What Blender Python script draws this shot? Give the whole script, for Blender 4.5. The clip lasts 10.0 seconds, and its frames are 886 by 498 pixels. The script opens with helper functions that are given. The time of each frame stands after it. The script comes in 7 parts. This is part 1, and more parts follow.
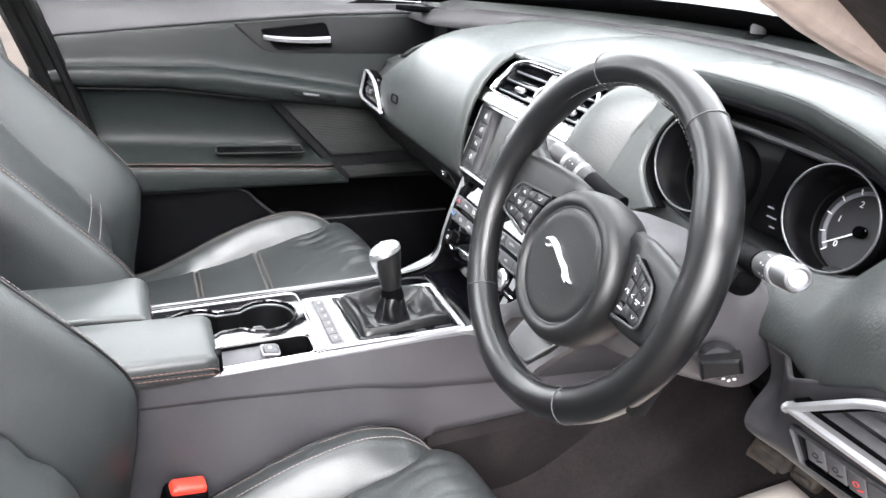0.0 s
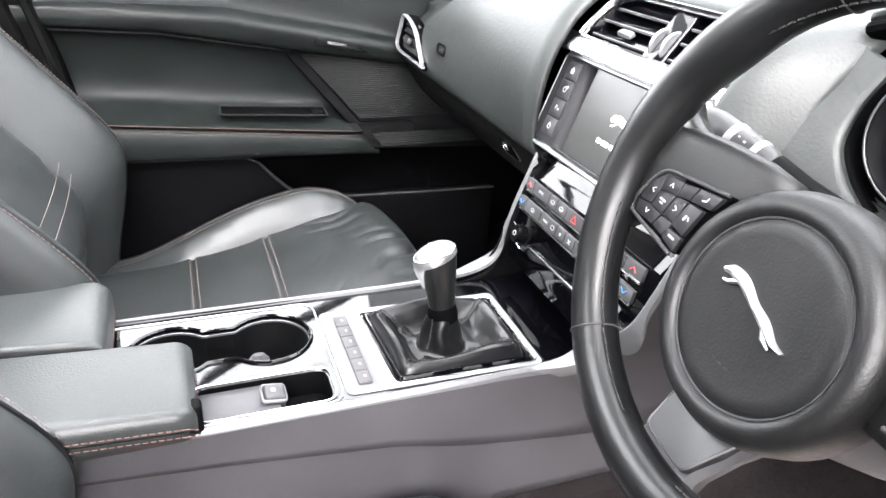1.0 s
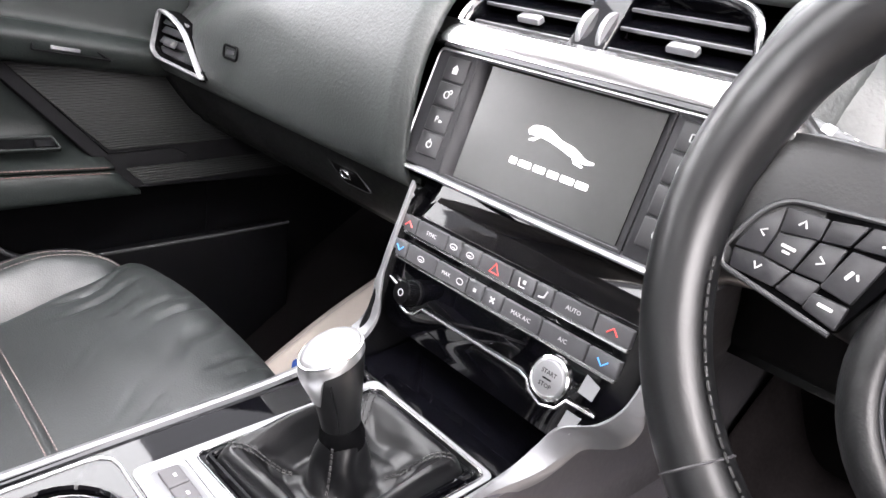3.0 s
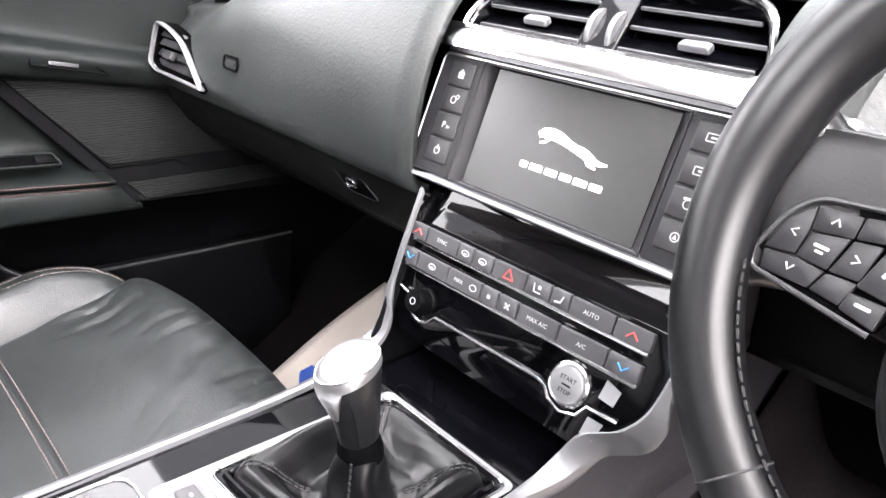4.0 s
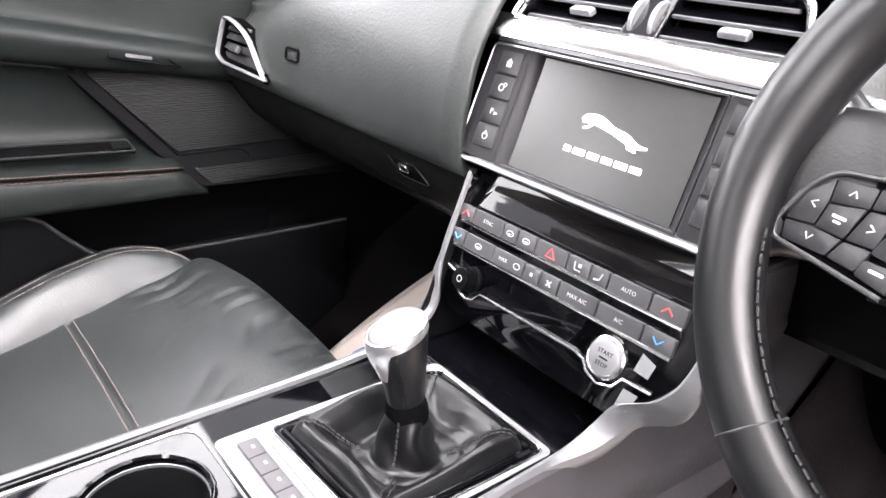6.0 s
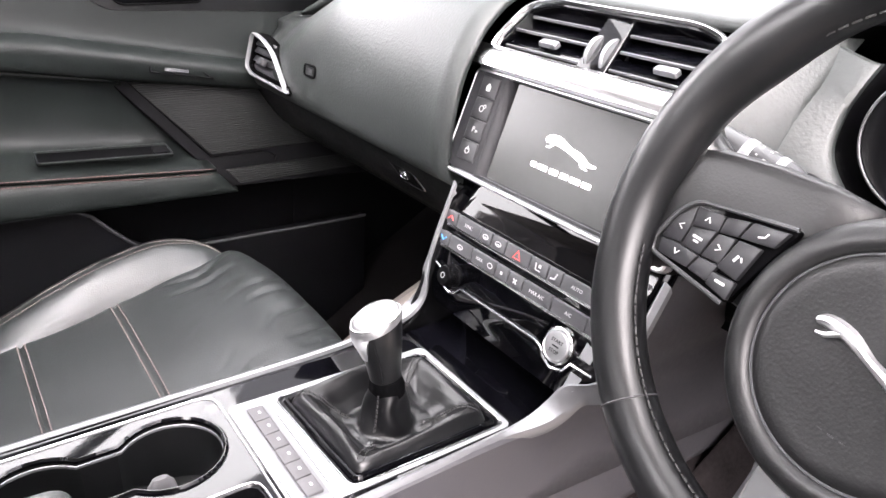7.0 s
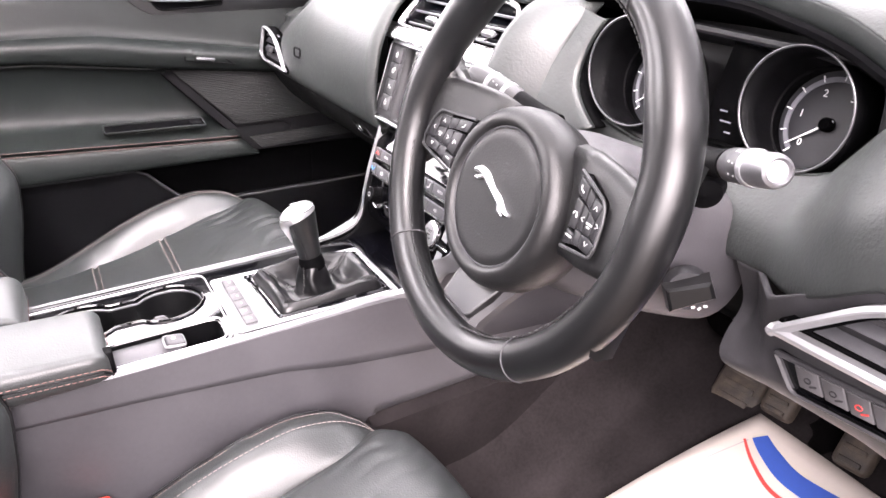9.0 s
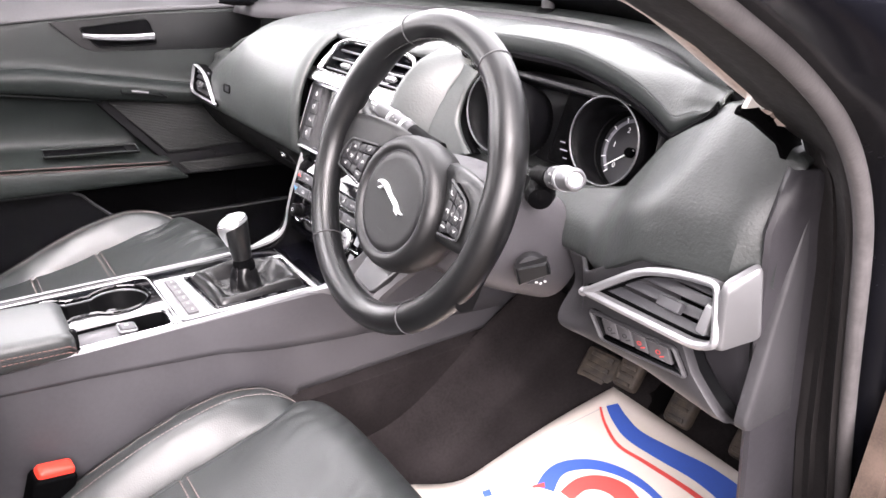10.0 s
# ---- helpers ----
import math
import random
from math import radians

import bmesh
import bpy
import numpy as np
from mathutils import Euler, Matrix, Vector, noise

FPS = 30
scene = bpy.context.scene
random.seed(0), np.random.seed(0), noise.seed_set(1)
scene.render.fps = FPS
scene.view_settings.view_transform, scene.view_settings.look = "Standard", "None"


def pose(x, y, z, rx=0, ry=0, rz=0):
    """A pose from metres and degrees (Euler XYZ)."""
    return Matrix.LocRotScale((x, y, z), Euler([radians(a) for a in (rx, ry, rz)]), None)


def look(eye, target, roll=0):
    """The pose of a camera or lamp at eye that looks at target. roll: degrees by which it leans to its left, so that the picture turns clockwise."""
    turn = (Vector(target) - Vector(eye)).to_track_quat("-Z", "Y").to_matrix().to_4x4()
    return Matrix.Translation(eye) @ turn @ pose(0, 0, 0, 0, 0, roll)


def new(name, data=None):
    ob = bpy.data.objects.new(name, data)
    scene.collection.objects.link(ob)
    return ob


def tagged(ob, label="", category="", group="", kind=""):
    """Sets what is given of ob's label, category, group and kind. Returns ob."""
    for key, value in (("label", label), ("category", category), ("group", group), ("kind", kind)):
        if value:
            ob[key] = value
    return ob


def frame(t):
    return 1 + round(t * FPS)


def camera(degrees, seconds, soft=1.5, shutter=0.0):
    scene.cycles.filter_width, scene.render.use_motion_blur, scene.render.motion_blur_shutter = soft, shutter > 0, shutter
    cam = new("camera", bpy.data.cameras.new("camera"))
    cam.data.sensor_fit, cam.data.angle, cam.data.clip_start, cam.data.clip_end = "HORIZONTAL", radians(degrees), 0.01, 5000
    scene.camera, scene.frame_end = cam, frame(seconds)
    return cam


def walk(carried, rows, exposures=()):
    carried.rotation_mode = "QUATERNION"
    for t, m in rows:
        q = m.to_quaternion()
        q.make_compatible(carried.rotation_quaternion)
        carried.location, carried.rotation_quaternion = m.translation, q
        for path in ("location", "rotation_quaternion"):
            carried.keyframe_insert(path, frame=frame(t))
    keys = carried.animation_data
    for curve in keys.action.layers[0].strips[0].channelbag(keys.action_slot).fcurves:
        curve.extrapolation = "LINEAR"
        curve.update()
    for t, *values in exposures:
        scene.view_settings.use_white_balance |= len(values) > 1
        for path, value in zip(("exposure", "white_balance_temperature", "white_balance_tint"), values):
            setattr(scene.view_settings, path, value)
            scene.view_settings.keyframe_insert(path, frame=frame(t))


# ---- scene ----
cam = camera(64.1, 10.0)
PATH = [
    (0, (0.881, -0.267, 1.234), (-0.798, 0.452, 0.418), 2.6),
    (0.5, (0.73, -0.228, 1.188), (-0.98, 0.319, 0.307), 3.1),
    (1, (0.611, -0.21, 1.152), (-1.05, 0.441, 0.249), 3.3),
    (1.5, (0.521, -0.233, 1.131), (-1.037, 0.67, 0.261), 7.3),
    (2, (0.45, -0.233, 1.117), (-0.942, 0.95, 0.302), 8.5),
    (2.5, (0.375, -0.216, 1.081), (-0.946, 1.054, 0.28), 7.7),
    (4, (0.329, -0.218, 1.075), (-0.974, 1.078, 0.287), 4.9),
    (4.5, (0.33, -0.221, 1.076), (-0.983, 1.072, 0.3), 4.7),
    (5, (0.333, -0.226, 1.073), (-0.984, 1.066, 0.302), 4.9),
    (5.5, (0.337, -0.232, 1.068), (-0.992, 1.044, 0.289), 5.0),
    (5.7, (0.343, -0.233, 1.066), (-1.013, 1.006, 0.276), 4.7),
    (6.8, (0.432, -0.253, 1.124), (-1.007, 0.854, 0.286), 3.4),
    (7, (0.456, -0.248, 1.128), (-0.996, 0.839, 0.285), 3.4),
    (7.5, (0.543, -0.227, 1.132), (-1.03, 0.64, 0.251), 2.4),
    (8, (0.67, -0.221, 1.14), (-0.942, 0.567, 0.257), 2.2),
    (8.5, (0.763, -0.203, 1.155), (-0.832, 0.622, 0.273), -0.4),
    (9, (0.808, -0.213, 1.161), (-0.772, 0.647, 0.287), -1.3),
    (9.5, (0.871, -0.256, 1.178), (-0.712, 0.662, 0.371), -0.1),
    (10, (0.987, -0.305, 1.205), (-0.502, 0.777, 0.421), 1.6),
]
walk(cam, [(t, look(eye, target, roll)) for t, eye, target, roll in PATH], exposures=[(0.0, 2.70, 6330, 11), (1.0, 2.70, 6420, 12), (2.5, 2.48, 6500, 15), (4.0, 2.65, 6520, 16), (5.5, 2.72, 6550, 17), (7.0, 2.65, 6600, 18), (8.5, 2.92, 6700, 24), (9.5, 3.02, 6680, 23), (10.0, 2.80, 6640, 20)])

# ---- light ----
world = bpy.data.worlds.new("overcast_sky")
scene.world = world
world.use_nodes = True
wn, wl = world.node_tree.nodes, world.node_tree.links
sky = wn.new("ShaderNodeTexSky")
sky.sky_type, sky.sun_disc = "NISHITA", False
sky.sun_elevation, sky.sun_rotation = radians(52), radians(120)
sky.dust_density, sky.air_density, sky.ozone_density = 4.0, 1.0, 1.0
soft_sky = wn.new("ShaderNodeHueSaturation")
soft_sky.inputs["Saturation"].default_value = 0.12
wl.new(sky.outputs["Color"], soft_sky.inputs["Color"])
wl.new(soft_sky.outputs["Color"], wn["Background"].inputs["Color"])
wn["Background"].inputs["Strength"].default_value = 0.13
sun_data = bpy.data.lights.new("sun", "SUN")
sun_data.energy, sun_data.angle, sun_data.color = 1.2, radians(40), (1.0, 0.97, 0.94)
sun = new("sun", sun_data)
sun.matrix_world = look((5, -2.2, 4.4), (0, 0, 0.8))


def sky_window(name, eye, target, width, height, watts, color):
    """The sky's light through an opening of the car."""
    d = bpy.data.lights.new(name, "AREA")
    d.shape, d.size, d.size_y, d.energy, d.color = "RECTANGLE", width, height, watts, color
    ob = new(name, d)
    ob.matrix_world = look(eye, target)
    return ob


sky_window("door_daylight", (1.50, -0.28, 1.42), (0.35, 0.12, 0.80), 1.3, 1.0, 6.6, (1.0, 0.965, 0.955))
sky_window("windscreen_daylight", (-0.08, 0.46, 1.54), (-0.07, 0.28, 0.9), 1.15, 0.8, 4.3, (0.97, 1.0, 1.0))
sky_window("side_window_daylight", (-1.15, -0.45, 1.42), (0.0, -0.28, 0.82), 1.5, 0.8, 7.6, (0.98, 1.0, 1.0))
# added overhead fill, no such source is known; brightens console and seats
sky_window("overhead_fill_light", (0.0, -0.52, 1.50), (0.0, -0.50, 0.7), 0.62, 0.55, 2.7, (0.98, 1.0, 1.0))


# ---- materials ----
def mat(name, base, rough=0.5, metal=0.0, vary=0.25, scale=8.0, bump=0.0, bump_scale=400.0, kind="noise", coat=0.0, grime=0.12, spec=0.5):
    m = bpy.data.materials.new(name)
    m.use_nodes = True
    nt, ns = m.node_tree, m.node_tree.nodes
    b = ns["Principled BSDF"]
    b.inputs["Metallic"].default_value = metal
    b.inputs["Coat Weight"].default_value = coat
    b.inputs["Coat Roughness"].default_value = 0.05
    b.inputs["Specular IOR Level"].default_value = spec
    tc = ns.new("ShaderNodeTexCoord")
    big = ns.new("ShaderNodeTexNoise")
    big.inputs["Scale"].default_value, big.inputs["Detail"].default_value = scale, 6.0
    nt.links.new(tc.outputs["Object"], big.inputs["Vector"])
    fine = ns.new("ShaderNodeTexNoise")
    fine.inputs["Scale"].default_value, fine.inputs["Detail"].default_value = scale * 22, 3.0
    nt.links.new(tc.outputs["Object"], fine.inputs["Vector"])
    mix = ns.new("ShaderNodeMix")
    mix.inputs["Factor"].default_value = 0.35
    nt.links.new(big.outputs["Fac"], mix.inputs["A"])
    nt.links.new(fine.outputs["Fac"], mix.inputs["B"])
    ramp = ns.new("ShaderNodeValToRGB")
    lo, hi = [c * (1 - vary) for c in base], [min(1.0, c * (1 + vary)) for c in base]
    ramp.color_ramp.elements[0].position, ramp.color_ramp.elements[1].position = 0.32, 0.68
    ramp.color_ramp.elements[0].color, ramp.color_ramp.elements[1].color = (*lo, 1), (*hi, 1)
    nt.links.new(mix.outputs["Result"], ramp.inputs["Fac"])
    nt.links.new(ramp.outputs["Color"], b.inputs["Base Color"])
    rr = ns.new("ShaderNodeMapRange")
    rr.inputs["To Min"].default_value, rr.inputs["To Max"].default_value = max(0.02, rough - grime), min(1.0, rough + grime)
    rr.inputs["From Min"].default_value, rr.inputs["From Max"].default_value = 0.3, 0.7
    nt.links.new(mix.outputs["Result"], rr.inputs["Value"])
    nt.links.new(rr.outputs["Result"], b.inputs["Roughness"])
    if bump:
        if kind == "leather":
            tex = ns.new("ShaderNodeTexNoise")
            tex.inputs["Scale"].default_value, tex.inputs["Detail"].default_value = bump_scale, 1.5
            out = tex.outputs["Fac"]
        elif kind == "dots":
            tex = ns.new("ShaderNodeTexVoronoi")
            tex.inputs["Scale"].default_value, tex.inputs["Randomness"].default_value = bump_scale, 0.0
            out = tex.outputs["Distance"]
        else:
            tex = ns.new("ShaderNodeTexNoise")
            tex.inputs["Scale"].default_value, tex.inputs["Detail"].default_value = bump_scale, 4.0
            out = tex.outputs["Fac"]
        nt.links.new(tc.outputs["Object"], tex.inputs["Vector"])
        bp = ns.new("ShaderNodeBump")
        bp.inputs["Strength"].default_value, bp.inputs["Distance"].default_value = bump, 0.0006
        nt.links.new(out, bp.inputs["Height"])
        nt.links.new(bp.outputs["Normal"], b.inputs["Normal"])
    return m


LEATHER = mat("black_leather", (0.0132, 0.0150, 0.0152), 0.42, bump=0.40, bump_scale=560, kind="leather", grime=0.07)
DASH = mat("grained_dash_leather", (0.021, 0.0236, 0.0231), 0.43, bump=0.52, bump_scale=350, kind="leather", spec=0.38)
RIMHIDE = mat("smooth_wheel_leather", (0.0030, 0.0031, 0.0034), 0.32, vary=0.12, bump=0.03, bump_scale=700, kind="leather", grime=0.012, spec=0.42)
GAITER = mat("gaiter_leather", (0.0020, 0.0020, 0.0024), 0.31, vary=0.10, bump=0.02, bump_scale=500, kind="leather", grime=0.008, spec=0.42)
# a step lighter than the seat leather
LIDHIDE = mat("lighter_lid_leather", (0.022, 0.024, 0.024), 0.40, bump=0.40, bump_scale=560, kind="leather", grime=0.05)
KICK = mat("dark_kick_plastic", (0.021, 0.0198, 0.0225), 0.5, bump=0.25, bump_scale=450, spec=0.3)
DOORSKIN = mat("door_soft_plastic", (0.0052, 0.0066, 0.0063), 0.46, bump=0.25, bump_scale=420, kind="leather", spec=0.2)
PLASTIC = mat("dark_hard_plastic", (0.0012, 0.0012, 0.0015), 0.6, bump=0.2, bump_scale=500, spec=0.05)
TRIM = mat("grey_soft_plastic", (0.027, 0.0262, 0.0285), 0.50, bump=0.25, bump_scale=450, spec=0.32)
CONSOLE = mat("grey_console_plastic", (0.032, 0.0305, 0.034), 0.52, bump=0.2, bump_scale=500)
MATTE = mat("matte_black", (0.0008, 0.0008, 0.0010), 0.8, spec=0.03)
GLOSS = mat("piano_black", (0.0010, 0.0010, 0.0014), 0.035, grime=0.012, spec=0.5)
PADSKIN = mat("matte_airbag_skin", (0.0042, 0.0043, 0.0046), 0.44, bump=0.25, bump_scale=600, kind="leather", spec=0.36)
BUTTON = mat("charcoal_button", (0.026, 0.026, 0.029), 0.45, bump=0.1, bump_scale=600)
SILVER = mat("satin_silver", (0.66, 0.66, 0.67), 0.36, 1.0, vary=0.02, grime=0.02)
CHROME = mat("polished_chrome", (0.78, 0.78, 0.79), 0.16, 1.0, vary=0.02, grime=0.015)
BRUSHED = mat("brushed_aluminium", (0.66, 0.66, 0.67), 0.33, 1.0, vary=0.03, scale=30, grime=0.03)
KEYGREY = mat("grey_switch_key", (0.060, 0.058, 0.061), 0.55, vary=0.08, spec=0.2)
RECESS = mat("charcoal_recess", (0.016, 0.016, 0.0175), 0.6, vary=0.08, bump=0.1, bump_scale=600, spec=0.15)
SIDEKEY = mat("charcoal_side_key", (0.020, 0.020, 0.0215), 0.5, vary=0.08, bump=0.08, bump_scale=600, spec=0.3)
STALK = mat("grey_stalk_plastic", (0.021, 0.021, 0.0225), 0.42, vary=0.1, bump=0.1, bump_scale=600, spec=0.45)
SEAMTHREAD = mat("dark_thread", (0.008, 0.0075, 0.008), 0.7, vary=0.2, scale=60)
KEYSILVER = mat("grey_spoke_satin", (0.026, 0.0265, 0.028), 0.42, 0.2, vary=0.06, grime=0.05)
POCKETRUBBER = mat("ribbed_rubber", (0.004, 0.004, 0.0046), 0.7, bump=0.6, bump_scale=260, kind="dots", spec=0.12)
CLIMATEKEY = mat("grey_climate_key", (0.036, 0.036, 0.039), 0.5, vary=0.08, bump=0.08, bump_scale=600, spec=0.4)
SILVERPAINT = mat("silver_paint", (0.27, 0.27, 0.28), 0.40, 0.7, vary=0.03, grime=0.03)
FLANKSILVER = mat("satin_flank_silver", (0.185, 0.185, 0.192), 0.42, 0.7, vary=0.04, grime=0.04)
WHEELKEY = mat("black_wheel_key", (0.012, 0.012, 0.0135), 0.42, bump=0.1, bump_scale=600, spec=0.3)
RINGMETAL = mat("dark_ring_metal", (0.11, 0.11, 0.115), 0.38, 0.8, vary=0.04, grime=0.04)
SWITCHPLATE = mat("satin_switch_plate", (0.11, 0.11, 0.115), 0.45, 0.35, vary=0.05, grime=0.05)
DIMSILVER = mat("dark_satin_metal", (0.20, 0.20, 0.21), 0.36, 0.8, vary=0.03, grime=0.03)
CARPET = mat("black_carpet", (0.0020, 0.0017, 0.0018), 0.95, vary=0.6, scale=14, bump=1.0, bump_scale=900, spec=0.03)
SEALBLACK = mat("black_pillar_rubber", (0.002, 0.002, 0.002), 0.7, spec=0.05)
SEALDARK = mat("dark_seal_flange", (0.0125, 0.0110, 0.0112), 0.65, bump=0.2, spec=0.3)
DUSTYCARPET = mat("dusty_carpet", (0.0130, 0.0110, 0.0113), 0.95, vary=0.5, scale=9, bump=1.0, bump_scale=900, spec=0.03)
RUBBER = mat("door_seal_rubber", (0.058, 0.054, 0.055), 0.46, bump=0.35, vary=0.4)
THREAD = mat("pale_thread", (0.13, 0.105, 0.10), 0.8, vary=0.3, scale=60)
SEATTHREAD = mat("pale_pink_thread", (0.115, 0.090, 0.085), 0.8, vary=0.3, scale=60)
LIDTHREAD = mat("pale_red_thread", (0.115, 0.062, 0.054), 0.8, vary=0.3, scale=60)
REDTHREAD = mat("red_thread", (0.060, 0.024, 0.023), 0.8, vary=0.3, scale=60)
WHITE = mat("white_print", (0.30, 0.30, 0.30), 0.5, vary=0.05)
REDPRINT = mat("red_print", (0.65, 0.05, 0.04), 0.5, vary=0.08)
BLUEPRINT = mat("blue_print", (0.03, 0.22, 0.55), 0.5, vary=0.08)
REDPLASTIC = mat("red_buckle_plastic", (0.55, 0.035, 0.02), 0.4, vary=0.12)
PAPER = mat("paper_mat", (0.47, 0.42, 0.378), 0.75, vary=0.05, scale=6, bump=0.25, bump_scale=30)
PAPERBLUE = mat("paper_blue_ink", (0.022, 0.065, 0.30), 0.6, vary=0.12)
PAPERRED = mat("paper_red_ink", (0.45, 0.04, 0.035), 0.6, vary=0.12)
PAPERGREY = mat("paper_grey_ink", (0.32, 0.30, 0.30), 0.7, vary=0.1)
PEDAL = mat("dirty_pedal_rubber", (0.034, 0.025, 0.0185), 0.7, vary=0.95, scale=60, bump=1.0, bump_scale=150)


def grille_mat(name, base, pitch):
    """Black plastic with fine level ribs on the tilted speaker panel."""
    m = mat(name, base, 0.55, spec=0.15)
    nt, ns = m.node_tree, m.node_tree.nodes
    b = ns["Principled BSDF"]
    tc = ns.new("ShaderNodeTexCoord")
    turn = ns.new("ShaderNodeMapping")
    turn.inputs["Rotation"].default_value = (0.0, math.atan2(0.29, 0.957), 0.0)
    nt.links.new(tc.outputs["Object"], turn.inputs["Vector"])
    sep, flat = ns.new("ShaderNodeSeparateXYZ"), ns.new("ShaderNodeCombineXYZ")
    nt.links.new(turn.outputs["Vector"], sep.inputs["Vector"])
    nt.links.new(sep.outputs["Y"], flat.inputs["X"])
    nt.links.new(sep.outputs["Z"], flat.inputs["Y"])
    ribs = ns.new("ShaderNodeTexWave")
    ribs.wave_type, ribs.bands_direction, ribs.wave_profile = "BANDS", "Y", "SIN"
    ribs.inputs["Scale"].default_value, ribs.inputs["Distortion"].default_value = math.pi / (10 * pitch), 0.0
    nt.links.new(flat.outputs["Vector"], ribs.inputs["Vector"])
    edge = ns.new("ShaderNodeMapRange")
    edge.inputs["From Min"].default_value, edge.inputs["From Max"].default_value = 0.15, 0.65
    nt.links.new(ribs.outputs["Fac"], edge.inputs["Value"])
    colour = ns.new("ShaderNodeMix")
    colour.data_type = "RGBA"
    colour.inputs[6].default_value, colour.inputs[7].default_value = (0.0004, 0.0004, 0.0004, 1), (*base, 1)
    nt.links.new(edge.outputs["Result"], colour.inputs[0])
    nt.links.new(colour.outputs[2], b.inputs["Base Color"])
    bump = ns.new("ShaderNodeBump")
    bump.inputs["Strength"].default_value, bump.inputs["Distance"].default_value = 0.8, 0.0008
    nt.links.new(edge.outputs["Result"], bump.inputs["Height"])
    nt.links.new(bump.outputs["Normal"], b.inputs["Normal"])
    return m


GRILLE = grille_mat("ribbed_grille", (0.0046, 0.0052, 0.0051), 0.0036)
HEADLINER = mat("pale_headliner", (0.38, 0.355, 0.34), 0.9, bump=0.3, bump_scale=700)
PILLARTRIM = mat("beige_pillar_cloth", (0.52, 0.43, 0.38), 0.85, bump=0.3, bump_scale=700)
BODYPAINT = mat("black_body_paint", (0.0050, 0.0052, 0.0075), 0.24, grime=0.05, spec=0.4)
ASPHALT = mat("asphalt", (0.085, 0.068, 0.055), 0.9, vary=0.45, scale=3, bump=0.6, bump_scale=60)
MOTTLEDPAINT = mat("mottled_brown_hinge_paint", (0.050, 0.034, 0.026), 0.6, vary=0.6, scale=25, bump=0.5, bump_scale=150)
# near-black base holds the shade that falls below the dashboard pad
GLOVEBOXSHADE = mat("shaded_glovebox_plastic", (0.0026, 0.0028, 0.0029), 0.5, bump=0.25, bump_scale=420, kind="leather", spec=0.15)
KNEE = mat("black_knee_plastic", (0.0022, 0.0021, 0.0023), 0.6, bump=0.2, bump_scale=500, spec=0.12)
CLIP = mat("white_trim_clip", (0.60, 0.57, 0.54), 0.5, vary=0.06)
DIAL = mat("dial_face", (0.014, 0.014, 0.017), 0.5)
DIALRING = mat("dial_grey_ring", (0.16, 0.16, 0.18), 0.5)
NEEDLE = mat("needle_white", (0.85, 0.85, 0.85), 0.4)


def glass_mat(name, rough=0.0, tint=(1, 1, 1)):
    m = bpy.data.materials.new(name)
    m.use_nodes = True
    b = m.node_tree.nodes["Principled BSDF"]
    b.inputs["Transmission Weight"].default_value, b.inputs["Roughness"].default_value = 1.0, rough
    b.inputs["IOR"].default_value, b.inputs["Base Color"].default_value = 1.05, (*tint, 1)
    return m


GLASS = glass_mat("window_glass")
SCREEN = mat("screen_glass", (0.027, 0.028, 0.027), 0.25, grime=0.03, vary=0.10)


def glow(name, color, strength):
    m = mat(name, color, 0.4)
    b = m.node_tree.nodes["Principled BSDF"]
    b.inputs["Emission Color"].default_value, b.inputs["Emission Strength"].default_value = (*color, 1), strength
    return m


LCDWHITE = glow("lit_screen_white", (0.9, 0.92, 0.9), 0.19)


# ---- mesh helpers ----
def thing(name, at, label="", category="", group="", kind=""):
    ob = new(name)
    ob.empty_display_size = 0.05
    ob.location = at
    return tagged(ob, label, category, group, kind)


def part(name, bm, material, parent=None, label="", angle=38, kind=""):
    bmesh.ops.recalc_face_normals(bm, faces=bm.faces)
    me = bpy.data.meshes.new(name)
    bm.to_mesh(me)
    bm.free()
    for p in me.polygons:
        p.use_smooth = True
    me.set_sharp_from_angle(angle=radians(angle))
    me.materials.append(material)
    ob = new(name, me)
    if parent is not None:
        ob.parent = parent
        if parent.type == "EMPTY":
            ob.matrix_parent_inverse = Matrix.Translation(-parent.location)
    return tagged(ob, label, kind=kind)


def thick(ob, t, offset=-1.0):
    mod = ob.modifiers.new("thickness", "SOLIDIFY")
    mod.thickness, mod.offset = t, offset
    return ob


def cr(points, n=8, closed=False):
    """A smooth line through points."""
    p = [Vector(q) for q in points]
    k = len(p)
    out = []
    for i in range(k if closed else k - 1):
        if closed:
            a, b, c, d = p[i - 1], p[i], p[(i + 1) % k], p[(i + 2) % k]
        else:
            a, b, c, d = p[max(i - 1, 0)], p[i], p[i + 1], p[min(i + 2, k - 1)]
        for j in range(n):
            t = j / n
            out.append(0.5 * (2 * b + (c - a) * t + (2 * a - 5 * b + 4 * c - d) * t * t + (3 * b - a - 3 * c + d) * t ** 3))
    if not closed:
        out.append(p[-1].copy())
    return out


def add_grid(bm, rows, closed=False, caps=False):
    vs = [[bm.verts.new(p) for p in row] for row in rows]
    n = len(vs[0])
    for a, b in zip(vs, vs[1:]):
        for j in range(n if closed else n - 1):
            try:
                bm.faces.new((a[j], a[(j + 1) % n], b[(j + 1) % n], b[j]))
            except ValueError:
                pass
    if caps and closed:
        bm.faces.new(vs[0])
        bm.faces.new(vs[-1])
    return bm


def grid(rows, closed=False, caps=False):
    return add_grid(bmesh.new(), rows, closed, caps)


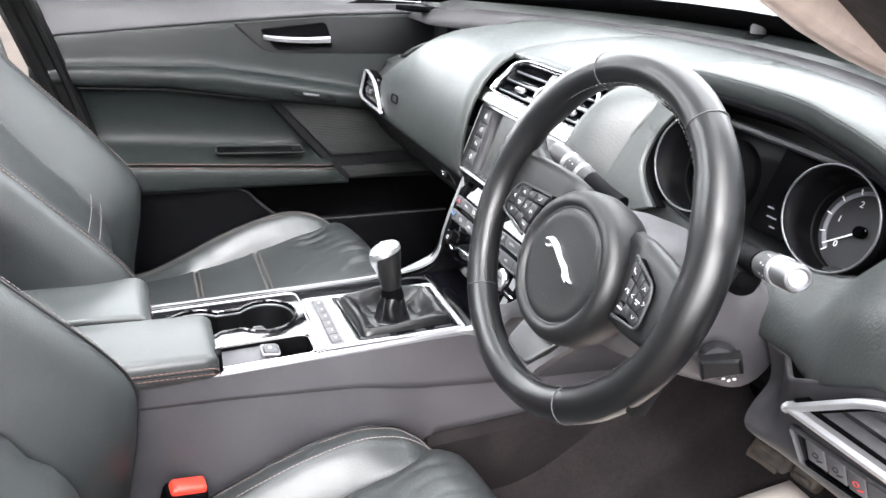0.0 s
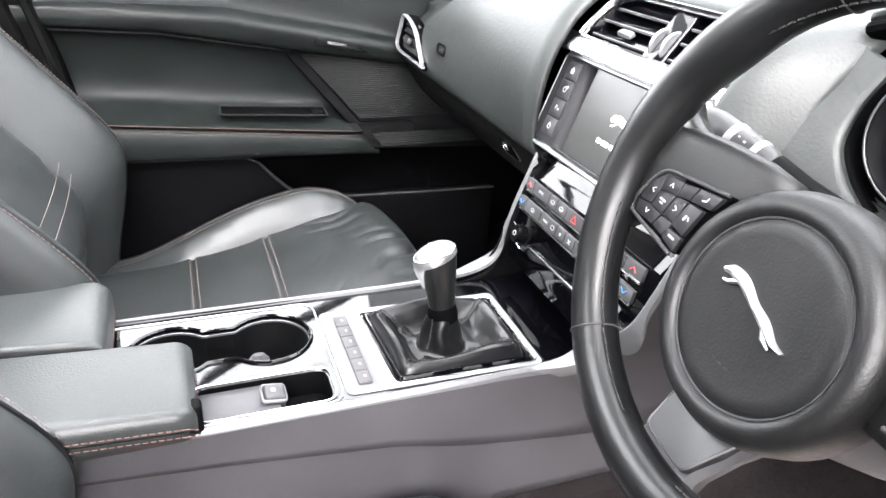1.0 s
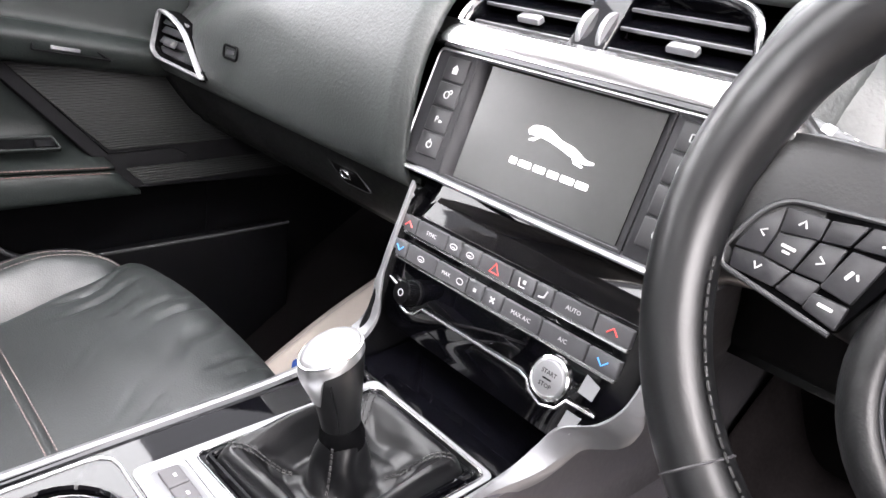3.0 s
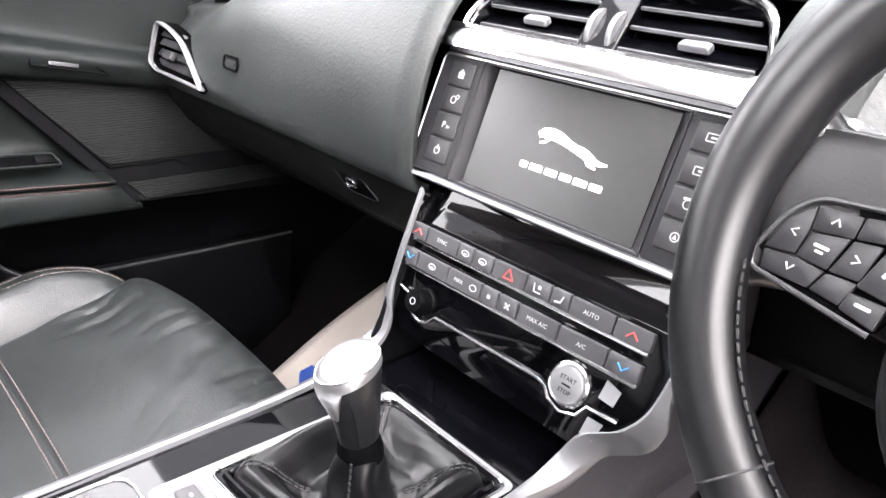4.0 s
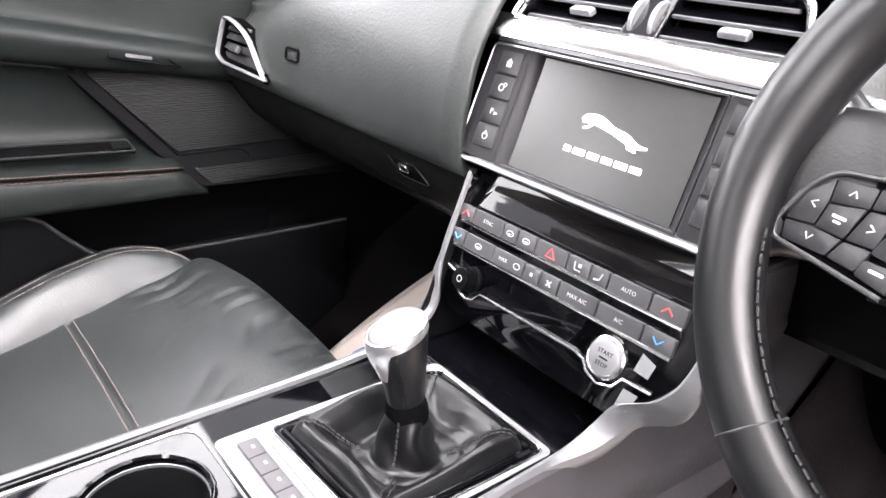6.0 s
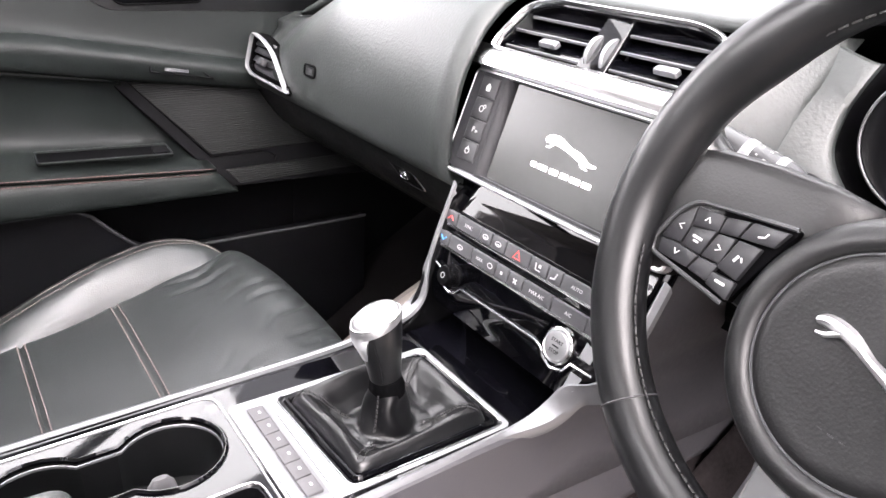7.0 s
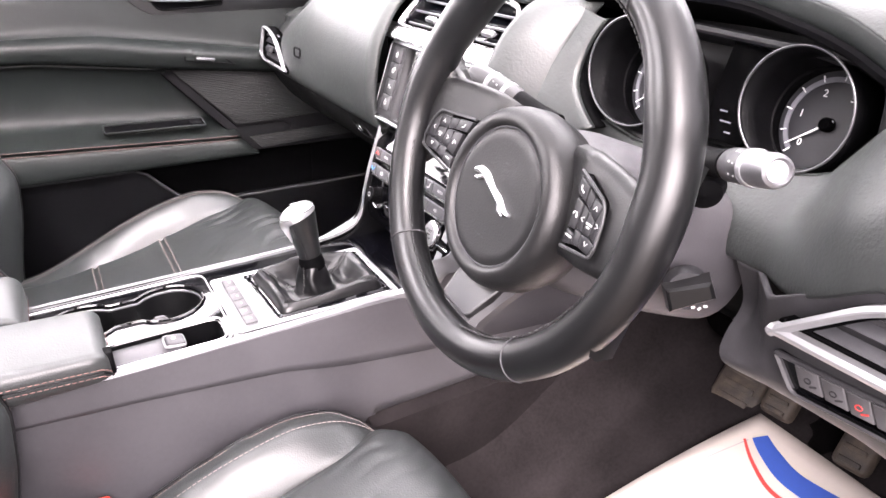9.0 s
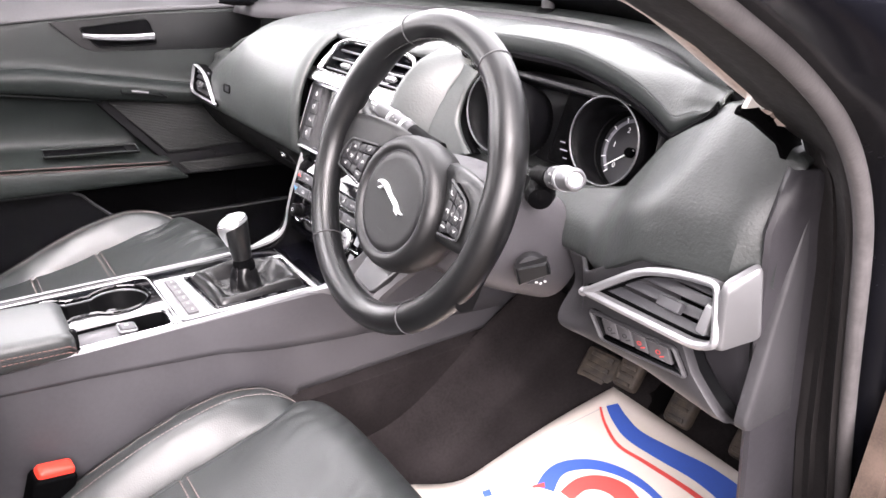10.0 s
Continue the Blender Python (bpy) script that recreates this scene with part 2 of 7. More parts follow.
def add_tube(bm, path, r, n=10, closed=False, flat=1.0, up=None):
    path = [Vector(p) for p in path]
    k = len(path)
    rows = []
    side = None
    for i, p in enumerate(path):
        if closed:
            d = path[(i + 1) % k] - path[i - 1]
        else:
            d = path[min(i + 1, k - 1)] - path[max(i - 1, 0)]
        d.normalize()
        if up is not None:
            side = d.cross(Vector(up)).normalized()
        elif side is None:
            side = d.orthogonal().normalized()
        else:
            side = (side - d * side.dot(d)).normalized()
        other = d.cross(side)
        rad = r[i] if isinstance(r, (list, tuple)) else r
        rows.append([p + rad * (math.cos(a) * side + flat * math.sin(a) * other) for a in [2 * math.pi * j / n for j in range(n)]])
    if closed:
        rows.append(rows[0])
        add_grid(bm, rows, True)
        bmesh.ops.remove_doubles(bm, verts=bm.verts, dist=1e-6)
    else:
        add_grid(bm, rows, True, True)
    return bm


def tube(path, r, n=10, closed=False, flat=1.0, up=None):
    return add_tube(bmesh.new(), path, r, n, closed, flat, up)


def rounded(pts, r, seg=5):
    """A flat outline with its corners rounded."""
    out = []
    k = len(pts)
    for i in range(k):
        p, a, b = Vector(pts[i]), Vector(pts[i - 1]), Vector(pts[(i + 1) % k])
        rr = r[i] if isinstance(r, (list, tuple)) else r
        u, v = (a - p), (b - p)
        e = min(rr, u.length * 0.45, v.length * 0.45)
        s, t = p + u.normalized() * e, p + v.normalized() * e
        for j in range(seg + 1):
            w = j / seg
            out.append((1 - w) ** 2 * s + 2 * w * (1 - w) * p + w * w * t)
    return [(q.x, q.y) for q in out]


def add_plate(bm, pts, m, depth, bevel=0.0, lift=0.0):
    """A plate with the outline pts in the plane of m, from lift to lift + depth along its z, top edge bevelled."""
    c = Vector((sum(p[0] for p in pts) / len(pts), sum(p[1] for p in pts) / len(pts)))
    size = max((Vector(p) - c).length for p in pts)

    def ring(z, inset):
        s = 1 - inset / size
        return [m @ Vector((c.x + (p[0] - c.x) * s, c.y + (p[1] - c.y) * s, z)) for p in pts]
    rows = [ring(lift, 0.0), ring(lift + depth - bevel, 0.0)]
    if bevel:
        rows += [ring(lift + depth - bevel * 0.3, bevel * 0.35), ring(lift + depth, bevel)]
    return add_grid(bm, rows, True, True)


def plate(pts, m, depth, bevel=0.0, lift=0.0):
    return add_plate(bmesh.new(), pts, m, depth, bevel, lift)


def add_rim(bm, pts, m, width, depth, lift=0.0, bevel=0.0015):
    """A frame that runs round an outline, width inwards, depth high."""
    k = len(pts)
    inner = []
    area = sum(pts[i - 1][0] * pts[i][1] - pts[i][0] * pts[i - 1][1] for i in range(k))
    sign = 1 if area > 0 else -1
    for i in range(k):
        d = Vector(pts[(i + 1) % k]) - Vector(pts[i - 1])
        d.normalize()
        inner.append(Vector((-d.y, d.x)) * sign)
    prof = [(0, 0), (0, depth - bevel), (bevel, depth), (width - bevel, depth), (width, depth - bevel), (width, 0)]
    rows = []
    for a, z in prof:
        rows.append([m @ Vector((p[0] + n.x * a, p[1] + n.y * a, lift + z)) for p, n in zip(pts, inner)])
    rows.append(rows[0])
    add_grid(bm, rows, True)
    bmesh.ops.remove_doubles(bm, verts=bm.verts, dist=1e-7)
    return bm


def rim(pts, m, width, depth, lift=0.0, bevel=0.0015):
    return add_rim(bmesh.new(), pts, m, width, depth, lift, bevel)


def add_turned(bm, prof, m, n=28, cap=True):
    """A turned solid: prof of (radius, height) about the z of m."""
    rows = [[m @ Vector((r * math.cos(a), r * math.sin(a), z)) for a in [2 * math.pi * j / n for j in range(n)]] for r, z in prof]
    return add_grid(bm, rows, True, cap)


def turned(prof, m, n=28, cap=True):
    return add_turned(bmesh.new(), prof, m, n, cap)


def add_box(bm, m, sx, sy, sz, bevel=0.0):
    pts = rounded([(-sx / 2, -sy / 2), (sx / 2, -sy / 2), (sx / 2, sy / 2), (-sx / 2, sy / 2)], bevel or 0.0005, 3)
    return add_plate(bm, pts, m, sz, bevel)


def box(m, sx, sy, sz, bevel=0.0):
    return add_box(bmesh.new(), m, sx, sy, sz, bevel)


def basis(o, x, y, z):
    return Matrix(((x[0], y[0], z[0], o[0]), (x[1], y[1], z[1], o[1]), (x[2], y[2], z[2], o[2]), (0, 0, 0, 1)))


def stitches(path, out, step=0.0062, length=0.0042, r=0.00055):
    """Separate thread stitches along a line, raised a little along out."""
    bm = bmesh.new()
    path = [Vector(p) + Vector(out) for p in path]
    d = 0.0
    marks = [0.0]
    for a, b in zip(path, path[1:]):
        d += (b - a).length
        marks.append(d)

    def at(s):
        for i in range(len(path) - 1):
            if marks[i + 1] >= s:
                w = (s - marks[i]) / max(marks[i + 1] - marks[i], 1e-9)
                return path[i].lerp(path[i + 1], w)
        return path[-1]
    s = 0.0
    while s + length < d:
        a, b = at(s), at(s + length)
        add_tube(bm, [a, a.lerp(b, 0.5) + Vector(out).normalized() * r * 0.5, b], r, 5)
        s += step
    return bm


def letters(text, size, m, depth=0.0004):
    """Raised print in the built-in font, centred on m."""
    cu = bpy.data.curves.new("print", "FONT")
    cu.body, cu.size, cu.align_x, cu.align_y, cu.extrude = text, size, "CENTER", "CENTER", depth
    cu.resolution_u = 2
    ob = bpy.data.objects.new("print", cu)
    scene.collection.objects.link(ob)
    bpy.context.view_layer.update()
    me = bpy.data.meshes.new_from_object(ob.evaluated_get(bpy.context.evaluated_depsgraph_get()))
    bpy.data.objects.remove(ob)
    bm = bmesh.new()
    bm.from_mesh(me)
    bpy.data.meshes.remove(me)
    bm.transform(m)
    return bm


def interp(x, pts):
    return float(np.interp(x, [p[0] for p in pts], [p[1] for p in pts]))


def smooth(x, a, b):
    t = min(1.0, max(0.0, (x - a) / (b - a)))
    return t * t * (3 - 2 * t)


XC = 0.011


def pad_far(x):
    return 0.56 - 0.8 * (x - XC) ** 2


def cowl(x):
    return 0.66 - 1.0 * (x - XC) ** 2


# ---- setting: ground, shell, windows ----
def build_ground():
    bm = bmesh.new()
    bmesh.ops.create_grid(bm, x_segments=8, y_segments=8, size=400)
    tagged(part("ground", bm, ASPHALT), "grey asphalt ground outside the car", "ground", kind="structure")


def build_floor():
    rows = []
    for x in np.linspace(-0.80, 0.80, 18):
        row = [Vector((x, p.x, p.y + 0.004 * math.sin(9 * x + 7 * p.x))) for p in cr([(-1.3, 0.33, 0), (-0.4, 0.33, 0), (0.10, 0.325, 0), (0.24, 0.335, 0), (0.40, 0.43, 0), (0.60, 0.55, 0), (0.74, 0.64, 0), (0.80, 0.85, 0), (0.81, 1.02, 0)], 5)]
        rows.append(row)
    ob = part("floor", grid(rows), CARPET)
    thick(ob, 0.02)
    tagged(ob, "black carpeted car floor rising into the footwells", "floor", kind="structure")
    tunnel = [[Vector((s * (w - narrow), y, z)) for s, w, z in ((-1, 0.132, 0.32), (-1, 0.123, 0.55), (-1, 0.09, 0.575), (1, 0.09, 0.575), (1, 0.123, 0.55), (1, 0.132, 0.32))] for y, narrow in ((-0.6, 0.04), (0.02, 0.04), (0.05, 0.0), (0.2, 0.0), (0.4, 0.0), (0.78, 0.0))]
    ob = part("floor_tunnel", grid(tunnel), DUSTYCARPET)
    thick(ob, 0.01)
    tagged(ob, "black carpet over the centre tunnel", "floor", kind="structure")


def build_driver_mat():
    mat_thing = thing("carpet_mat", (0.36, 0.20, 0.34), "dusty black carpet mat in the driver's footwell", "car mat")
    rows = []
    for x in list(np.linspace(0.119, 0.22, 12)) + list(np.linspace(0.25, 0.690, 16)):
        lift = 0.13 * (1 - smooth(x, 0.112, 0.215)) ** 2
        rows.append([Vector((x, p.x, p.y + 0.0035 + lift + 0.003 * noise.noise((x * 9, p.x * 9, 0.0)))) for p in cr([(-0.40, 0.334, 0), (-0.10, 0.33, 0), (0.10, 0.325, 0), (0.24, 0.335, 0), (0.40, 0.43, 0), (0.60, 0.55, 0)], 5)])
    pile = part("carpet_pad", grid(rows), DUSTYCARPET, mat_thing, "dusty worn pile")
    thick(pile, 0.002)


def build_shell():
    # roof
    def crown(x, y):
        return 1.44 - 0.09 * (x / 0.6) ** 2 * 0.6 - 0.10 * smooth(-y, 0.7, 1.5)
    ob = bmesh.new()
    xs, ys = [-0.50, -0.40, -0.31, -0.16, 0.0, 0.16, 0.31, 0.42, 0.54], [-1.5, -1.2, -0.95, -0.79, -0.62, -0.45, -0.25, -0.15]
    grid_v = [[ob.verts.new((x, y, crown(x, y))) for y in ys] for x in xs]
    for i in range(len(xs) - 1):
        for j in range(len(ys) - 1):
            if not (-0.31 <= xs[i] < 0.31 and -0.79 <= ys[j] < -0.25):
                ob.faces.new((grid_v[i][j], grid_v[i + 1][j], grid_v[i + 1][j + 1], grid_v[i][j + 1]))
    ob = part("roof", ob, HEADLINER)
    thick(ob, 0.03, 1.0)
    tagged(ob, "pale cloth roof lining round an added glass opening", "ceiling", kind="structure")
    # invented opening and pane, out of view, to let the overhead fill in
    ob = part("added_roof_pane", box(pose(0, -0.52, 1.455), 0.64, 0.56, 0.005, 0.002), GLASS)
    ob.visible_shadow = False
    tagged(ob, "clear glass pane over the added roof opening", "window", kind="structure")
    for sx in (-1, 1):
        rows = [[Vector((sx * x, y, z - 0.06 * smooth(-y, 0.7, 1.5) - 0.02 * smooth(y, -0.4, -0.1))) for x, z in ((0.50, 1.41), (0.56, 1.395), (0.615, 1.36), (0.64, 1.325), (0.66, 1.32))] for y in np.linspace(-1.5, -0.16, 10)]
        ob = part("roof_rail", grid(rows), HEADLINER)
        thick(ob, 0.02, 1.0)
        tagged(ob, "pale cloth rail above the side windows", "roof rail", kind="structure")
    # windscreen
    rows = []
    for x in np.linspace(-0.72, 0.72, 15):
        a, b = Vector((x, cowl(x) + 0.02, 1.10)), Vector((x * 0.83, -0.15 - 0.10 * x * x, 1.43 - 0.05 * (x / 0.6) ** 2))
        rows.append([a.lerp(b, t) + Vector((0, 0, 0.04 * math.sin(math.pi * t))) for t in np.linspace(0, 1, 6)])
    ob = part("windscreen", grid(rows), GLASS)
    thick(ob, 0.005)
    ob.visible_shadow = False
    tagged(ob, "raked clear windscreen above the dashboard", "window", kind="structure")
    rows = []
    for x in np.linspace(-0.63, 0.62, 29):
        a, b = Vector((x, cowl(x) + 0.012, 1.104)), Vector((x * 0.83, -0.15 - 0.10 * x * x, 1.43 - 0.05 * (x / 0.6) ** 2))
        rows.append([a.lerp(b, t) + Vector((0, -0.004, 0.04 * math.sin(math.pi * t) - 0.004)) for t in (0.0, 0.05, 0.10)])
    ob = part("windscreen_band", grid(rows), MATTE)
    thick(ob, 0.001)
    tagged(ob, "black printed band along the windscreen base", "window band", kind="structure")
    # cowl under the windscreen
    rows = [[Vector((x, cowl(x) + d, z)) for d, z in ((-0.004, 1.09), (0.03, 1.085), (0.14, 1.08), (0.2, 0.95), (0.2, 0.7))] for x in np.linspace(-0.63, 0.62, 25)]
    ob = part("scuttle", grid(rows), MATTE)
    thick(ob, 0.01)
    tagged(ob, "black scuttle panel at the windscreen base", "trim", kind="structure")
    # rear bulkhead and far side
    ob = part("wall_rear", box(pose(0, -1.5, 0.3), 1.5, 0.04, 0.75), LEATHER)
    tagged(ob, "dark rear bench backing", "wall", kind="structure")
    ob = part("wall_near_rear", box(pose(0.76, -1.05, 0.25), 0.05, 0.86, 0.80, 0.01), DOORSKIN)
    tagged(ob, "closed dark rear door trim", "wall", kind="structure")
    ob = part("wall_far_rear", plate([(-1.5, 0.3), (-0.53, 0.3), (-0.53, 1.06), (-1.5, 1.06)], basis((-0.78, 0, 0), (0, 1, 0), (0, 0, 1), (1, 0, 0)), 0.05, 0.01), DOORSKIN)
    tagged(ob, "dark rear door trim behind the seat", "wall", kind="structure")
    for side in (-1, 1):
        ob = part("footwell_side", plate([(0.27, 0.30), (0.90, 0.30), (0.90, 1.02), (0.30, 1.02)], basis((-0.765 if side < 0 else 0.800, 0, 0), (0, 1, 0), (0, 0, 1), (1, 0, 0)), 0.02), MATTE if side < 0 else MOTTLEDPAINT)
        tagged(ob, "dark lining at the side of the footwell" if side < 0 else "mottled brown hinge post below the door opening", "wall", kind="structure")
    # far B pillar
    edge = cr([(-0.676, -0.375, 0.55), (-0.676, -0.372, 0.70), (-0.676, -0.380, 0.80), (-0.676, -0.405, 0.92), (-0.676, -0.432, 1.02), (-0.676, -0.452, 1.09), (-0.62, -0.53, 1.42)], 6)
    rows = [[p + Vector((-0.045, 0.004, 0)), p + Vector((-0.006, 0.002, 0)), p, p + Vector((0.0, -0.004, 0)), p + Vector((-0.018, -0.010, 0)), p + Vector((-0.018, -0.030, 0)), p + Vector((0.002, -0.034, 0)), p + Vector((0.0, -0.045, 0)), p + Vector((-0.05, -0.06, 0))] for p in edge]
    ob = part("pillar_far", grid(rows), SEALBLACK)
    thick(ob, 0.004)
    tagged(ob, "black centre pillar with rubber door seals", "pillar", kind="structure")
    # sill under the open door
    ob = part("sill", box(pose(0.80, -0.25, 0.26), 0.13, 1.25, 0.11, 0.02), PLASTIC)
    tagged(ob, "dark plastic door sill", "trim", kind="structure")


def kick_edge(z):
    """How far forward the kick trim meets the door seal."""
    return interp(z, [(0.36, 0.41), (0.55, 0.40), (0.776, 0.325), (0.966, 0.281), (1.052, 0.25)])


def build_near_aperture():
    """The door opening on the driver's side: seal, pillar trim, black hinge panel."""
    bead = [(0.73, -0.25, 1.29), (0.765, -0.08, 1.222), (0.775, 0.001, 1.186), (0.775, 0.067, 1.158), (0.775, 0.119, 1.131), (0.775, 0.156, 1.107), (0.775, 0.187, 1.080), (0.775, 0.214, 1.047), (0.775, 0.236, 1.008), (0.775, 0.258, 0.948), (0.775, 0.285, 0.870), (0.775, 0.318, 0.783), (0.775, 0.352, 0.70), (0.773, 0.39, 0.58), (0.770, 0.39, 0.46), (0.770, 0.32, 0.38), (0.770, 0.20, 0.345)]
    line = cr(bead, 6)
    ob = part("door_seal", tube(line, 0.0068, 16), RUBBER)
    tagged(ob, "rounded grey-black rubber door seal round the opening", "door seal", kind="structure")
    inner = [(-0.25, 0.66, -0.25, 1.36), (-0.08, 0.695, -0.02, 1.206), (0.021, 0.702, 0.095, 1.157), (0.067, 0.702, 0.140, 1.134), (0.119, 0.702, 0.203, 1.102), (0.156, 0.702, 0.238, 1.083), (0.187, 0.705, 0.259, 1.073), (0.214, 0.714, 0.266, 1.048)]
    rows = []
    for p in line:
        low = smooth(-p.z, -1.07, -0.98)
        q = Vector([interp(p.y, [(r[0], r[k]) for r in inner]) for k in (1, 2, 3)])
        q = q.lerp(Vector((0.726, kick_edge(p.z) + 0.003, p.z)), low)
        rows.append([p + Vector((-0.003, 0.003, 0.003)), p.lerp(q, 0.22) + Vector((0, -0.004, 0.002)), p.lerp(q, 0.30) + Vector((0, 0.003, -0.002)), p.lerp(q, 0.55) + Vector((0.001, 0.006, -0.004)), p.lerp(q, 0.72) + Vector((0.003, 0.004, -0.003)), p.lerp(q, 0.80) + Vector((0.006, -0.003, 0.001)), p.lerp(q, 0.88) + Vector((0.004, 0.002, -0.002)), q + Vector((0.002, 0.000, -0.001)), q + Vector((-0.004, 0.004, -0.001))])
    ob = part("door_seal_flange", grid(rows), SEALDARK)
    thick(ob, 0.004)
    tagged(ob, "ribbed dark flange between seal and pillar trim", "door seal", kind="structure")
    def wide(p):
        return 1 - 0.62 * smooth(p.z, 1.08, 1.15)
    for side in (1, -1):
        outer = [[Vector((side * q.x, q.y, q.z)) for q in (p + Vector((0.004, 0.008, 0.0)), p + Vector((0.05, 0.035, 0.0)) * wide(p), p + Vector((0.12, 0.07, 0.0)) * wide(p), p + Vector((0.17, 0.20, 0.0)) * wide(p))] for p in (line if side > 0 else line[:30])]
        ob = part("pillar_outer", grid(outer), BODYPAINT)
        thick(ob, 0.01)
        tagged(ob, "black painted windscreen pillar and hinge post", "pillar", kind="structure")
    # pillar trim on both sides, ending in a foot on the dashboard
    inside = cr([(0.66, -0.25, 1.345), (0.695, -0.08, 1.222), (0.70, 0.036, 1.179), (0.70, 0.073, 1.163), (0.70, 0.107, 1.146), (0.70, 0.150, 1.124), (0.70, 0.201, 1.099), (0.70, 0.222, 1.085)], 6)
    outside = cr([(0.66, -0.25, 1.365), (0.697, -0.070, 1.240), (0.70, 0.043, 1.182), (0.70, 0.076, 1.168), (0.70, 0.117, 1.153), (0.70, 0.160, 1.130), (0.70, 0.214, 1.103), (0.70, 0.254, 1.078)], 6)
    rows = [[p + Vector((-0.010, 0.004, -0.002)), p, p.lerp(q, 0.10) + Vector((0.0025, 0, 0)), p.lerp(q, 0.5) + Vector((0.003, 0, 0)), q + Vector((0.0, 0.003, 0.0)), q + Vector((-0.006, 0.006, 0.002))] for p, q in zip(inside, outside)]
    ob = part("pillar_trim", grid(rows), PILLARTRIM)
    thick(ob, 0.002, -1.0)
    tagged(ob, "pale beige windscreen pillar trim", "pillar trim", kind="structure")
    side_plane = (0, 1, 0), (0, 0, 1), (1, 0, 0)
    foot = plate(rounded([(0.168, 1.099), (0.172, 1.105), (0.200, 1.102), (0.223, 1.086), (0.258, 1.076), (0.270, 1.060), (0.290, 1.042), (0.248, 1.052), (0.235, 1.067), (0.192, 1.090)], 0.003), basis((0.692, 0, 0), *side_plane), 0.005, 0.001)
    ob = part("pillar_foot", foot, MATTE)
    tagged(ob, "dark socket at the foot of the pillar trim", "pillar trim", kind="structure")
    clip = plate(rounded([(0.164, 1.122), (0.172, 1.121), (0.205, 1.1045), (0.186, 1.1030), (0.169, 1.1035), (0.174, 1.111)], 0.0015), basis((0.6965, 0, 0), *side_plane), 0.004, 0.0015)
    ob = part("pillar_clip", clip, CLIP)
    tagged(ob, "white plastic clip at the pillar trim's foot", "trim clip", kind="structure")
    far = plate(rounded([(0.335, 1.044), (0.488, 1.056), (0.480, 1.15), (0.29, 1.17)], 0.008), basis((-0.662, 0, 0), (0, 1, 0), (0, 0, 1), (1, 0, 0)), 0.016, 0.006)
    ob = part("pillar_trim_far_foot", far, KEYGREY)
    tagged(ob, "grey-beige foot of the far windscreen pillar", "pillar trim", kind="structure")
    bm = plate([(0.775, 0.30), (0.90, 0.30), (0.90, 1.02), (0.775, 1.06)], basis((0, 0.50, 0), (1, 0, 0), (0, 0, 1), (0, -1, 0)), 0.03, 0.004)
    ob = part("wing_panel", bm, BODYPAINT)
    tagged(ob, "black painted body panel beside the door opening", "body panel", kind="structure")
    # open driver's door, hinged at its front edge
    dr = thing("driver_door", (0.91, 0.49, 0.30), "open black driver's door with dark trim", "car door")
    dm = basis((0.900, 0.505, 0.0), (0.94, -0.34, 0), (0, 0, 1), (-0.34, -0.94, 0))
    part("door_panel", plate(rounded([(0, 0.28), (1.0, 0.28), (1.02, 1.05), (0.0, 1.08)], 0.03), dm, 0.09, 0.02), BODYPAINT, dr)
    part("door_trim", plate(rounded([(0.05, 0.32), (0.96, 0.32), (0.97, 1.02), (0.06, 1.04)], 0.05), dm, 0.03, 0.012, 0.09), DOORSKIN, dr, "dark soft door trim")
    part("window_frame", tube([dm @ Vector(p) for p in ((0.02, 1.07, 0.045), (0.30, 1.28, 0.03), (0.60, 1.39, 0.0), (0.96, 1.38, 0.0), (1.0, 1.06, 0.04))], 0.022, 8), RUBBER, dr, "black window frame")
    pane = part("window_glass", plate([(0.04, 1.06), (0.98, 1.04), (0.95, 1.37), (0.60, 1.38), (0.30, 1.27)], dm, 0.004, 0.0, 0.03), GLASS, dr)
    pane.visible_shadow = False
    # lower kick trim between dash and seal
    rows = []
    for z in np.linspace(0.36, 1.050, 28):
        yl = interp(z, [(0.36, 0.35), (0.776, 0.262), (0.90, 0.236), (1.0, 0.218), (1.050, 0.236)])
        yr = kick_edge(z)
        rows.append([Vector((x, y, z)) for x, y in ((0.672, yl + 0.060), (0.700, yl + 0.010), (0.7075, yl + 0.002), (0.7120, yl + 0.004), (0.7165, yl + 0.3 * (yr - yl)), (0.7195, yl + 0.55 * (yr - yl)), (0.7215, yl + 0.8 * (yr - yl)), (0.7235, yr - 0.002), (0.7265, yr + 0.002), (0.7270, yr + 0.032))])
    ob = part("kick_trim", grid(rows), KICK)
    thick(ob, 0.01)
    tagged(ob, "dark plastic trim inside the door opening", "trim", kind="structure")


# ---- dashboard ----
def crest(x):
    return 1.085 - 0.115 * smooth(abs(x - XC), 0.34, 0.70) ** 1.2


def face_profile(x):
    """Leather face of the passenger side, from its lower lip to the far edge of the pad."""
    c = crest(x)
    h = c - 0.868
    yf = pad_far(x)
    end = smooth(abs(x - XC), 0.56, 0.71)
    return cr([(0, 0.212, 0.862), (0, 0.196, 0.864), (0, 0.186, 0.885), (0, 0.187 + 0.02 * end, 0.868 + h * 0.30), (0, 0.200 + 0.02 * end, 0.868 + h * 0.56),
               (0, 0.232 + 0.01 * end, 0.868 + h * 0.80), (0, max(0.285, 0.24) * (1 - end) + 0.245 * end, 0.868 + h * 0.94), (0, (0.40 * (1 - end) + 0.26 * end), c), (0, max(yf, 0.275), c + 0.006)], 5)


